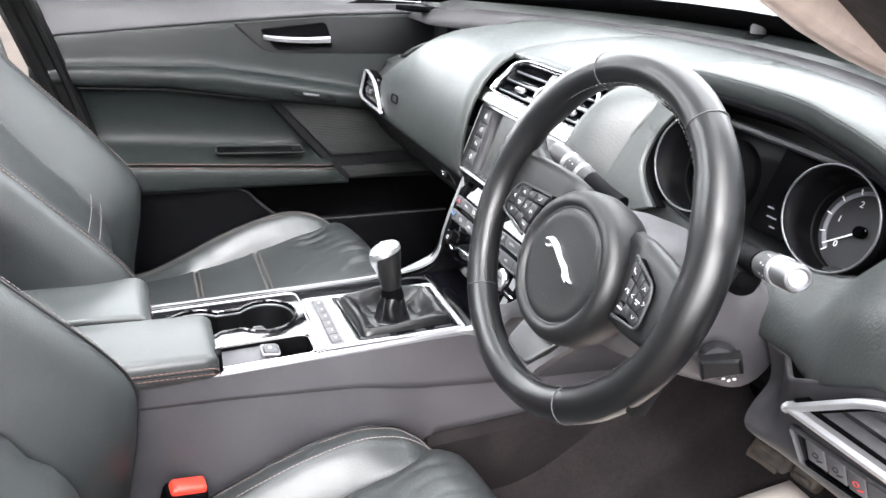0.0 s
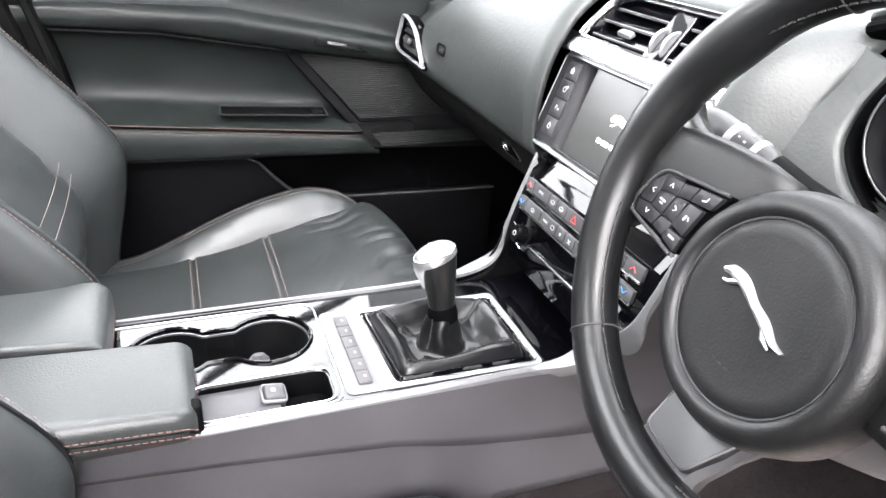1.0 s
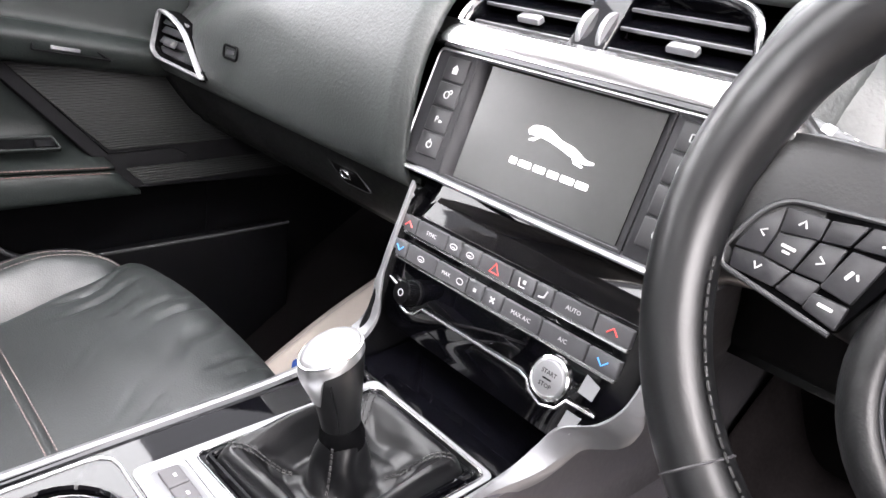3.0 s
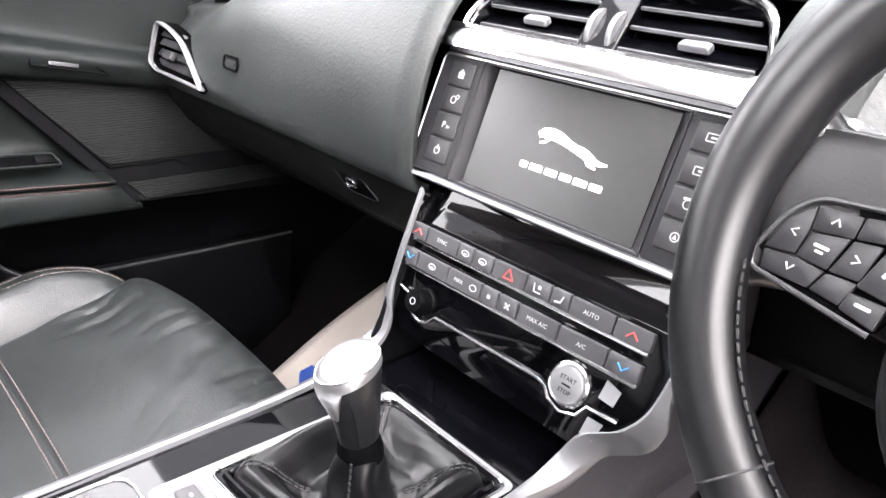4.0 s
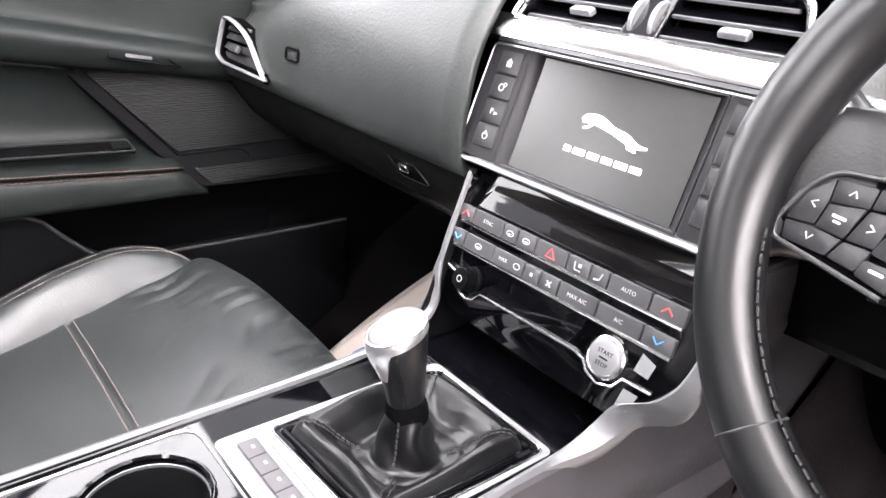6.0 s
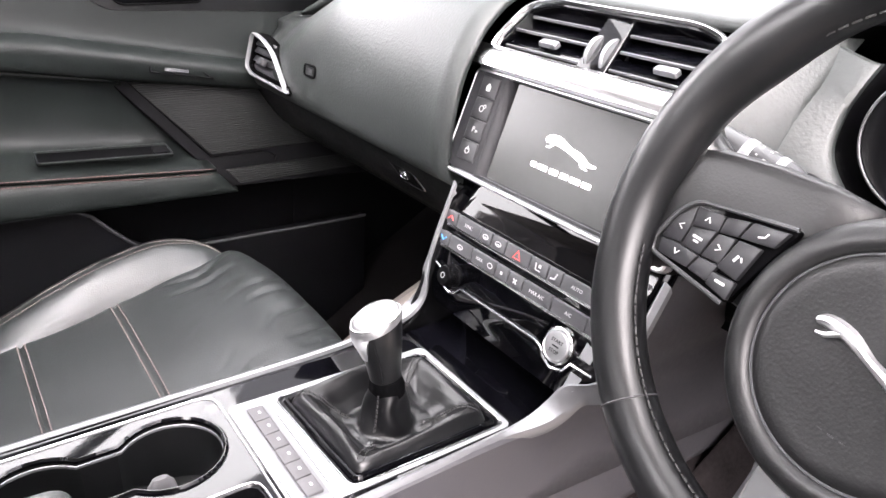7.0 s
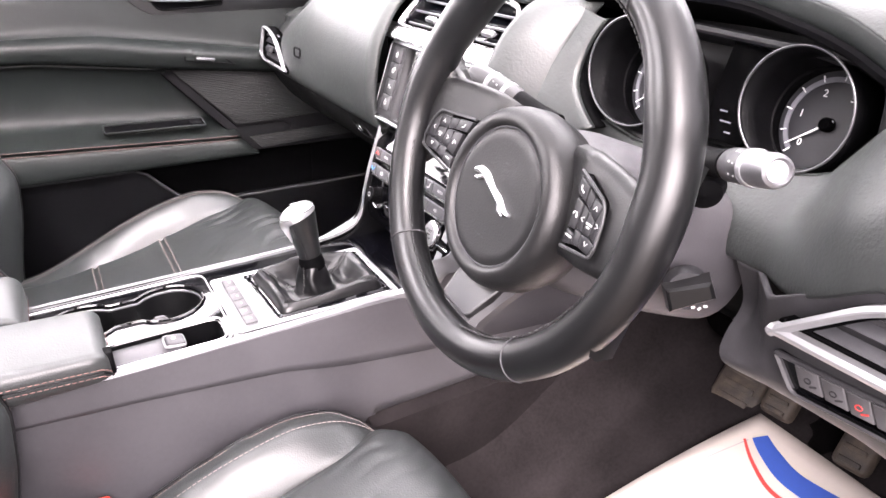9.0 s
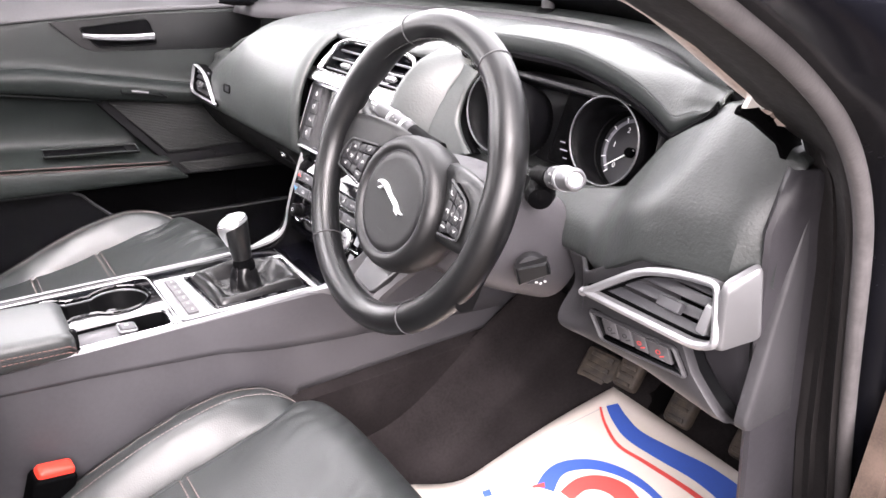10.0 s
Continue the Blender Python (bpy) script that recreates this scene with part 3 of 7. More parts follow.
def build_dashboard():
    dash = thing("dashboard", (0, 0.35, 0.80), "grained black leather dashboard with a domed top pad", "dashboard")
    rows = [[Vector((x, p.y, p.z)) for p in face_profile(x)] for x in np.concatenate([np.linspace(-0.695, -0.5, 9), np.linspace(-0.46, -0.128, 12)])]
    thick(part("passenger_pad", grid(rows), DASH, dash, "grained leather pad"), 0.008)
    rows = [[Vector((x, p.y, p.z)) for p in face_profile(x)[29:]] for x in np.linspace(-0.1275, 0.1475, 10)]
    thick(part("centre_pad", grid(rows), DASH, dash, "grained leather pad"), 0.008)
    rows = []
    for x in np.linspace(0.148, 0.200, 9):
        k = ((x - 0.148) / 0.052) ** 1.6
        rows.append([Vector((x, p.y + 0.060 * k * (1 - smooth(p.y, 0.25, 0.34)), p.z)) for p in face_profile(x)[12:]])
    thick(part("column_side_pad", grid(rows), DASH, dash, "grained leather pad"), 0.008)
    part("stack_backing", plate([(-0.11, 0.72), (0.095, 0.72), (0.125, 0.82), (0.135, 1.05), (-0.13, 1.05), (-0.11, 0.86)], basis((0, 0.31, 0), (1, 0, 0), (0, 0, 1), (0, -1, 0)), 0.01), MATTE, dash)
    # lower panel with glovebox
    rows = []
    for x in np.linspace(-0.71, -0.10, 16):
        rows.append([Vector((x, y, z)) for _, y, z in cr([(0, 0.60, 0.80), (0, 0.30, 0.785), (0, 0.255, 0.795), (0, 0.232, 0.82), (0, 0.214, 0.85), (0, 0.207, 0.866)], 4)])
    thick(part("glovebox_panel", grid(rows), GLOVEBOXSHADE, dash, "glovebox lid, shade under the pad in its colour"), 0.006)
    # glovebox latch: leaf-shaped recess and a ring
    gm = basis((-0.25, 0.2165, 0.838), (1, 0, 0), (0, -0.42, 0.907), (0, -0.907, -0.42))
    leaf = rounded([(-0.035, 0.014), (0.02, 0.014), (0.042, -0.014), (-0.012, -0.016)], 0.010)
    latch = part("latch_recess", plate(leaf, gm, 0.002, 0.001, 0.001), MATTE, dash)
    part("latch_edge", rim(leaf, gm, 0.0016, 0.0022, 0.001, 0.0006), TRIM, latch)
    part("latch_ring", rim(rounded([(-0.009, -0.006), (0.009, -0.006), (0.009, 0.006), (-0.009, 0.006)], 0.006), gm, 0.0025, 0.004, 0.002), CHROME, latch, "small chrome latch ring")
    # airbag badge
    bmx = basis((-0.455, 0.1865, 0.928), (1, 0.02, 0), (0, 0.12, 0.99), (0, -0.99, 0.12))
    badge = part("airbag_badge", rim(rounded([(-0.017, -0.009), (0.017, -0.009), (0.017, 0.009), (-0.017, 0.009)], 0.007), bmx, 0.003, 0.002, 0.0005, 0.0006), PLASTIC, dash)
    part("badge_bar", box(bmx @ pose(0, 0, 0.0005), 0.018, 0.005, 0.001), BUTTON, badge)
    # far ledge: a grey strip, a shadow gap and a rounded ridge under the windscreen
    xs = np.linspace(-0.69, 0.700, 48)

    def ledge(x):
        yp, yc = max(pad_far(x), 0.303), max(cowl(x), 0.332)
        return yp, yp + 0.46 * (yc - yp), yc
    def down(x, z):
        return z - (z - 1.05) * smooth(x, 0.685, 0.720) - 0.009 * smooth(x, 0.38, 0.50)
    rows = [[Vector((x, y, down(x, z))) for y, z in ((a - 0.004, 1.055), (a + 0.003, 1.070), (a + 0.006, 1.082), (a + 0.014, 1.088), (b - 0.006, 1.091), (b - 0.002, 1.088), (b, 1.076))] for x, (a, b, c) in ((x, ledge(x)) for x in xs)]
    thick(part("ledge_strip", grid(rows), TRIM, dash, "grey strip along the far edge of the pad"), 0.004)
    rows = [[Vector((x, y, down(x, z))) for y, z in ((b + 0.003, 1.074), (b + 0.004, 1.089), (b + 0.009, 1.100), (0.5 * (b + c), 1.108), (c - 0.008, 1.109), (c, 1.104), (c + 0.004, 1.075))] for x, (a, b, c) in ((x, ledge(x)) for x in xs)]
    thick(part("ledge_ridge", grid(rows), DASH, dash, "rounded ridge under the windscreen"), 0.005)
    # slot vent in the strip
    gr = part("ledge_grille", box(pose(0.0, pad_far(0.0) + 0.032, 1.088, 0, 0, -5), 0.058, 0.016, 0.0045, 0.001), TRIM, dash, "small slotted grille")
    for k in range(4):
        part("slot", box(pose(0.0, pad_far(0.0) + 0.0265 + 0.0036 * k, 1.0922, 0, 0, -5), 0.050, 0.0014, 0.001), RECESS, gr)
    # hood over the instruments
    rows = []
    lip = [(0.19, 0.300, 1.078), (0.23, 0.304, 1.087), (0.37, 0.306, 1.087), (0.43, 0.304, 1.079), (0.485, 0.301, 1.066), (0.525, 0.297, 1.050), (0.551, 0.292, 1.040), (0.575, 0.289, 1.055), (0.595, 0.285, 1.069), (0.606, 0.281, 1.079)]
    band = []
    for p in cr(lip, 5):
        x = p.x
        h = 0.021 * (1 - smooth(x, 0.555, 0.604)) * (0.35 + 0.65 * smooth(x, 0.19, 0.24))
        yf, zf = max(pad_far(x), p.y + 0.020), interp(x, [(0.19, 1.09), (0.5, 1.093), (0.60, 1.090), (0.64, 1.088)])
        top = max(p.z + h + 0.003, interp(x, [(0.19, 1.09), (0.26, 1.104), (0.42, 1.104), (0.55, 1.094), (0.61, 1.089)]))
        run = yf - p.y
        rows.append([Vector((x, q.y, q.z)) for q in cr([(0, p.y + 0.003, p.z - 0.004), (0, p.y, p.z), (0, p.y - 0.001, p.z + 0.45 * h + 0.001), (0, p.y + 0.003, p.z + 0.85 * h + 0.002), (0, p.y + min(0.022, 0.25 * run), 0.45 * (p.z + h) + 0.55 * top), (0, p.y + min(0.075, 0.6 * run), top), (0, yf, zf), (0, yf + 0.005, zf - 0.012)], 5)])
        band.append([Vector((x, q.y, q.z)) for q in cr([(0, p.y + 0.001, p.z - 0.002), (0, p.y + 0.004, p.z - 0.009), (0, p.y + 0.06, p.z - 0.026), (0, 0.42, p.z - 0.045)], 4)])
    thick(part("instrument_hood", grid([row[13:] for row in rows]), DASH, dash, "leather hood over the instruments"), 0.003)
    # front of the same hood surface; a darker colour stands in for its shade
    thick(part("hood_shade_band", grid([row[:14] for row in rows]), DOORSKIN, dash, "hood's front edge, darkened to hold its shade"), 0.003)
    thick(part("hood_underside", grid(band), MATTE, dash), 0.003)
    # driver's face panel
    rows = []
    for x in np.linspace(0.215, 0.715, 41):
        cut = interp(x, [(0.19, 1.0), (0.215, 0.965), (0.30, 0.945), (0.42, 0.945), (0.50, 0.965), (0.53, 1.005), (0.551, 1.034), (0.575, 1.050), (0.60, 1.066), (0.615, 1.078), (0.64, 1.084), (0.665, 1.078), (0.70, 1.056), (0.715, 1.052)])
        ycut = interp(x, [(0.19, 0.275), (0.215, 0.275), (0.30, 0.280), (0.50, 0.292), (0.551, 0.290), (0.60, 0.283), (0.64, 0.268), (0.67, 0.256), (0.715, 0.245)])
        yl = interp(x, [(0.19, 0.265), (0.44, 0.265), (0.49, 0.258), (0.52, 0.240), (0.55, 0.220), (0.58, 0.209), (0.62, 0.206), (0.69, 0.212), (0.715, 0.24)])
        low = interp(x, [(0.19, 0.865), (0.52, 0.888), (0.55, 0.903), (0.60, 0.938), (0.645, 0.946), (0.69, 0.948), (0.715, 0.946)])
        rows.append([Vector((x, q.y, q.z)) for q in cr([(0, yl + 0.02, low - 0.004), (0, yl, low), (0, yl - 0.004, low + 0.012), (0, yl + 0.25 * (ycut - yl) - 0.006, low + 0.45 * (cut - low)), (0, yl + 0.65 * (ycut - yl), low + 0.8 * (cut - low)), (0, ycut, cut), (0, ycut + 0.012, cut + 0.001 + 0.004 * smooth(x, 0.59, 0.62)), (0, ycut + 0.12 - 0.07 * smooth(x, 0.59, 0.62), cut - 0.01 + 0.016 * smooth(x, 0.59, 0.62))], 4)])
    thick(part("driver_panel", grid(rows), DASH, dash, "leather panel beside the instruments"), 0.005)
    # lower driver's panel
    rows = []
    def lower_line(x):
        yl = interp(x, [(0.19, 0.262), (0.44, 0.262), (0.485, 0.256), (0.505, 0.236), (0.52, 0.222), (0.55, 0.214), (0.6, 0.207), (0.69, 0.215), (0.72, 0.235)])
        low = interp(x, [(0.19, 0.868), (0.52, 0.890), (0.55, 0.91), (0.60, 0.948), (0.69, 0.960), (0.72, 0.958)])
        bot = interp(x, [(0.14, 0.80), (0.45, 0.80), (0.60, 0.81), (0.72, 0.80)])
        return cr([(0, 0.60, 0.79), (0, 0.30, bot - 0.015), (0, 0.262, bot - 0.008), (0, 0.235, bot + 0.012), (0, yl + 0.012, low - 0.04), (0, yl + 0.006, low)], 8)

    def scoop_edge(k):
        return interp(lower_line(0.655)[k].z, [(0.79, 0.700), (0.803, 0.692), (0.815, 0.680), (0.835, 0.660), (0.864, 0.646), (0.90, 0.638), (0.96, 0.632)])
    count = len(lower_line(0.5))
    edges = [scoop_edge(max(k, 8)) for k in range(count)]
    starts = [interp(lower_line(0.5)[k].z, [(0.79, 0.494), (0.83, 0.476), (0.89, 0.460)]) for k in range(count)]
    sheet = [[(starts[k] + (edges[k] - starts[k]) * t, k) for k in range(count)] for t in np.linspace(0, 1, 40)]
    rows = [[Vector((x, lower_line(x)[k].y, lower_line(x)[k].z)) for x, k in col] for col in sheet]
    rows.append([p + Vector((0.002, 0.006, 0)) for p in rows[-1]])
    rows.insert(0, [p + Vector((-0.004, 0.020, 0.002)) for p in rows[0]])
    thick(part("lower_driver_panel", grid(rows), TRIM, dash, "dark grey plastic lower panel"), 0.005)
    # black knee cover set back behind the column, with a thin lip along its foot
    rows = [[Vector((x, y, z)) for _, y, z in cr([(0, 0.60, 0.795), (0, 0.345, 0.792), (0, 0.322, 0.800), (0, 0.314, 0.84), (0, 0.300, 0.90), (0, 0.300, 0.95)], 4)] for x in np.linspace(0.150, 0.500, 15)]
    thick(part("knee_cover", grid(rows), KNEE, dash, "black plastic cover behind the column"), 0.004)
    part("knee_lip", tube([Vector((x, 0.330 - 0.05 * smooth(x, 0.40, 0.49), 0.792)) for x in np.linspace(0.155, 0.495, 14)], 0.0035, 8), TRIM, dash, "thin grey edge of the knee cover")
    rows = []
    for t in np.linspace(0, 1, 18):
        row = []
        for k in range(count):
            x = edges[k] - 0.003 + (0.714 - edges[k]) * t
            q = lower_line(x)[k]
            row.append(Vector((x, q.y + 0.030 - 0.010 * t * t, q.z + 0.004 * (1 - t))))
        rows.append(row)
    thick(part("scooped_end", grid(rows), KICK, dash, "dark scooped end of the lower panel"), 0.004)
    # end cap
    bm = plate(rounded([(0.23, 0.80), (0.50, 0.80), (0.45, 1.03), (0.26, 1.05)], 0.02), basis((0.71, 0, 0), (0, 1, 0), (0, 0, 1), (1, 0, 0)), 0.012, 0.004)
    part("end_cap", bm, TRIM, dash)
    return dash


def build_side_vent(side):
    """The leaf-shaped vent at each end of the dashboard."""
    vent = thing("side_air_vent", (XC + side * 0.61, 0.20, 0.90), "leaf-shaped air vent with satin silver surround", "air vent", "outer dashboard vents")
    m = basis((XC, 0.200 if side > 0 else 0.1905, 0.892), (side, 0, 0), (0, 0.15, 0.989), (0, -0.989, 0.15)) if side > 0 else basis((XC, 0.1795, 0.892), (-1, 0, 0), (0, 0.15, 0.989), (0, -0.989, 0.15))
    out = rounded([(0.527, -0.010), (0.595, 0.043), (0.640, 0.056), (0.678, 0.060), (0.692, 0.002), (0.67, -0.008)], [0.008, 0.03, 0.02, 0.012, 0.012, 0.012])
    part("back", plate(out, m, 0.004, 0.0, -0.022), MATTE, vent)
    fr = part("surround", rim(out, m, 0.0075 if side > 0 else 0.0042, 0.014 if side > 0 else 0.008, -0.004, 0.003 if side > 0 else 0.0018), SILVERPAINT, vent, "satin silver surround")
    part("shroud", rim(out, m, 0.010, 0.020, -0.022, 0.001), MATTE, vent)
    if side > 0:
        cap = plate(rounded([(0.002, -0.003), (0.045, 0.007), (0.031, 0.081), (-0.002, 0.064)], 0.008), basis((XC + 0.684, 0.196, 0.892), (0.38, 0.92, 0), (0, 0, 1), (0.92, -0.38, 0)), 0.007, 0.0062)
        part("side_cap", cap, FLANKSILVER, vent, "satin silver side cap")
    for i, (a, b, v) in enumerate(((0.545, 0.685, 0.004), (0.562, 0.688, 0.018), (0.583, 0.688, 0.032), (0.605, 0.682, 0.044))):
        part("slat", box(m @ pose((a + b) / 2, v, -0.010, -28), b - a - 0.012 * (side > 0), 0.0095, 0.003, 0.001), BUTTON, vent)
    part("slider", box(m @ pose(0.632, 0.018, -0.003, -20), 0.026, 0.011, 0.007, 0.002), BUTTON, vent, "grey vent slider")
    if side > 0:
        part("thumb_wheel", box(m @ pose(0.672, 0.022, -0.002, 0, 0, -8), 0.010, 0.030, 0.008, 0.003), SILVERPAINT, vent, "silver thumb wheel")
    return vent


# ---- centre stack ----
FM = basis((XC, 0.178, 0.835), (1, 0, 0), (0, 0.3387, 0.9409), (0, -0.9409, 0.3387))


def quad(u0, u1, v0, v1, r=0.002):
    return rounded([(u0, v0), (u1, v0), (u1, v1), (u0, v1)], r, 3)


def leaper(m, s, depth):
    """A plain leaping emblem as a tapering bar."""
    path = [(-0.5, 0.10), (-0.42, 0.13), (-0.24, 0.11), (-0.02, 0.02), (0.18, -0.05), (0.36, -0.13), (0.5, -0.14)]
    width = [0.036, 0.060, 0.066, 0.046, 0.056, 0.032, 0.013]
    pts = cr([(x, y, w) for (x, y), w in zip(path, width)], 4)
    top, bot = [], []
    for i, p in enumerate(pts):
        d = (pts[min(i + 1, len(pts) - 1)] - pts[max(i - 1, 0)])
        n = Vector((-d.y, d.x)).normalized()
        top.append((s * (p.x + n.x * p.z), s * (p.y + n.y * p.z)))
        bot.append((s * (p.x - n.x * p.z), s * (p.y - n.y * p.z)))
    rows = []
    for a, b in zip(top, bot):
        c = ((a[0] + b[0]) / 2, (a[1] + b[1]) / 2)
        rows.append([m @ Vector((*a, 0)), m @ Vector((a[0] * 0.6 + c[0] * 0.4, a[1] * 0.6 + c[1] * 0.4, depth * 0.8)), m @ Vector((*c, depth)), m @ Vector((b[0] * 0.6 + c[0] * 0.4, b[1] * 0.6 + c[1] * 0.4, depth * 0.8)), m @ Vector((*b, 0))])
    bm = grid(rows, True, True)
    for line, w in (([(-0.30, 0.09), (-0.40, 0.02), (-0.47, 0.01)], 0.030), ([(0.20, -0.06), (0.26, -0.16), (0.36, -0.20)], 0.034)):
        add_tube(bm, [m @ Vector((s * x, s * y, depth * 0.4)) for x, y in line], [s * w, s * w * 0.8, s * w * 0.4], 6, flat=depth * 0.5 / (s * w))
    return bm


def build_infotainment():
    unit = thing("infotainment_unit", (XC, 0.22, 0.88), "touchscreen unit with silver bezel showing a white start logo", "touchscreen", )
    outer = rounded([(-0.150, 0.050), (0.150, 0.050), (0.146, 0.163), (-0.146, 0.163)], 0.009)
    part("housing", plate(outer, FM, 0.022, 0.0, -0.024), PLASTIC, unit)
    part("bezel", rim(outer, FM, 0.0042, 0.012, -0.004, 0.0015), SILVER, unit, "thin satin silver bezel")
    # recess round the glass: sloping walls
    a = [(-0.0955, 0.056), (0.0955, 0.056), (0.0955, 0.160), (-0.0955, 0.160)]
    b = [(-0.084, 0.060), (0.084, 0.060), (0.083, 0.158), (-0.083, 0.158)]
    rows = [[FM @ Vector((*p, 0.0075)) for p in a], [FM @ Vector((*p, 0.0070)) for p in a], [FM @ Vector((*p, -0.004)) for p in b]]
    thick(part("recess", grid(rows, True), RECESS, unit, "grey recess round the glass", angle=20), 0.001)
    lower = plate([(-0.146, 0.0535), (0.146, 0.0535), (0.096, 0.0585), (-0.096, 0.0585)], FM, 0.003, 0.0, 0.0)
    part("lower_bezel", lower, SILVERPAINT, unit, "satin grey lower bezel")
    glass = part("screen", plate(quad(-0.085, 0.085, 0.059, 0.159, 0.002), FM, 0.004, 0.0, -0.0045), SCREEN, unit, "lit dark glass screen")
    part("start_emblem", leaper(FM @ pose(0.010, 0.1135, -0.0003, 0, 0, 7), 0.066, 0.0006), LCDWHITE, glass, "white leaping emblem shape")
    for u, w in ((-0.0285, 0.0075), (-0.0160, 0.0125), (-0.0010, 0.0115), (0.0130, 0.0105), (0.0270, 0.0125), (0.0410, 0.0110)):
        part("wordmark_bar", plate(rounded([(u - w / 2, 0.0880), (u + w / 2, 0.0880), (u + w / 2, 0.0932), (u - w / 2, 0.0932)], 0.0012, 3), FM, 0.0005, 0.0001, -0.0003), LCDWHITE, glass, "white bar shape")
    # side keys
    glyphs = {-1: ("home", "cog", "park", "power"), 1: ("radio", "media", "phone", "nav")}
    for side in (-1, 1):
        column = plate(quad(min(side * 0.0960, side * 0.1450), max(side * 0.0960, side * 0.1450), 0.0565, 0.160, 0.003), FM, 0.0095, 0.0008, -0.002)
        part("key_column", column, RECESS, unit, "satin grey key column")
        for k in range(4):
            v = 0.1452 - 0.0226 * k
            m = FM @ pose(side * 0.1160, v, 0.0062)
            key = part("key", box(m, 0.0275, 0.0208, 0.003, 0.0012), SIDEKEY, unit)
            bm = bmesh.new()
            g = glyphs[side][k]
            if g == "home":
                add_plate(bm, [(-0.004, 0), (0, 0.0042), (0.004, 0)], m, 0.0004, 0, 0.003)
                add_plate(bm, [(-0.003, -0.0038), (0.003, -0.0038), (0.003, 0), (-0.003, 0)], m, 0.0004, 0, 0.003)
            elif g in ("cog", "power", "nav", "phone"):
                ring_pts = [(0.0035 * math.cos(t), 0.0035 * math.sin(t)) for t in [math.pi * j / 8 for j in range(16)]]
                add_rim(bm, ring_pts, m, 0.0009, 0.0004, 0.003, 0.0001)
                if g == "power":
                    add_box(bm, m @ pose(0, 0.003, 0.003), 0.001, 0.004, 0.0005)
                elif g == "nav":
                    add_plate(bm, [(-0.0015, -0.0015), (0, 0.002), (0.0015, -0.0015)], m, 0.0004, 0, 0.003)
                elif g == "cog":
                    add_rim(bm, [(p[0] * 0.6 + 0.004, p[1] * 0.6 + 0.003) for p in ring_pts], m, 0.0008, 0.0004, 0.003, 0.0001)
                else:
                    add_box(bm, m @ pose(0, 0.0035, 0.003), 0.008, 0.0018, 0.0005)
            elif g == "park":
                bm.free()
                bm = letters("P", 0.008, m @ pose(-0.0015, 0, 0.003))
                for j in range(3):
                    add_box(bm, m @ pose(0.0025 + 0.0014 * j, -0.001, 0.003), 0.0007, 0.003 - 0.0006 * j, 0.0005)
            else:
                add_rim(bm, quad(-0.005, 0.005, -0.003, 0.003, 0.001), m, 0.0009, 0.0004, 0.003, 0.0001)
                add_box(bm, m @ pose(0.001, 0, 0.003), 0.005, 0.0015, 0.0005)
            part("key_symbol", bm, WHITE, key, "white printed symbol")
    return unit


def build_centre_vents():
    vent = thing("centre_air_vents", (XC, 0.26, 1.03), "twin slatted air vents in a chrome frame", "air vent")
    vm = basis((XC, 0.246, 1.028), (1, 0, 0), (0, 0.62, 0.785), (0, -0.785, 0.62))
    out = rounded([(-0.128, -0.038), (0.128, -0.038), (0.136, -0.010), (0.118, 0.034), (0.085, 0.044), (-0.085, 0.044), (-0.118, 0.034), (-0.136, -0.010)], 0.016)
    part("back", plate(out, vm, 0.003, 0.0, -0.032), MATTE, vent)
    part("shroud", rim(out, vm, 0.007, 0.030, -0.030, 0.001), GLOSS, vent)
    part("frame", rim(out, vm, 0.0050, 0.010, -0.004, 0.002), CHROME, vent, "polished chrome frame")
    for a, b in ((-0.122, -0.018), (0.018, 0.122)):
        for k, v in enumerate((-0.024, -0.005, 0.014, 0.031)):
            cut = 0.012 if k == 3 else 0.0
            aa, bb = (a + cut, b) if a < 0 else (a, b - cut)
            part("slat", box(vm @ pose((aa + bb) / 2, v, -0.012, -32), bb - aa, 0.020, 0.0035, 0.001), GLOSS, vent)
            part("slat_edge", box(vm @ pose((aa + bb) / 2, v - 0.008, -0.0055, -32), bb - aa, 0.0020, 0.0024, 0.0008), DIMSILVER, vent, "silver slat edge")
        part("slider", box(vm @ pose((a + b) / 2 + 0.006, -0.003, -0.004, -25), 0.024, 0.008, 0.005, 0.002), DIMSILVER, vent, "grey vent slider")
    pod = part("wheel_pod", plate(rounded([(-0.018, -0.036), (0.018, -0.036), (0.016, 0.041), (-0.016, 0.041)], 0.004), vm, 0.014, 0.003, -0.016), GLOSS, vent)
    for s in (-0.0095, 0.0095):
        part("thumb_wheel", turned([(0.0, -0.0022), (0.0175, -0.0022), (0.0185, -0.0012), (0.0185, 0.0012), (0.0175, 0.0022), (0.0, 0.0022)], vm @ pose(s, 0.002, -0.012, 0, 90, 0), 26, False), DIMSILVER, pod, "satin silver thumb wheel")
    # satin blade between vents and screen
    blade = [[Vector((XC + u, y, z)) for y, z in ((0.2235, 0.9945), (0.2170, 0.9985), (0.2180, 1.0015), (0.2240, 1.0085), (0.2300, 1.0135))] for u in np.linspace(-0.148, 0.148, 12)]
    thick(part("blade", grid(blade), CHROME, vent, "polished silver blade under the vents"), 0.003, 1.0)
    part("blade_edge", tube([Vector((XC + u, 0.2165, 0.9985)) for u in (-0.148, 0.0, 0.148)], 0.0014, 8), CHROME, vent, "thin chrome line")
    return vent


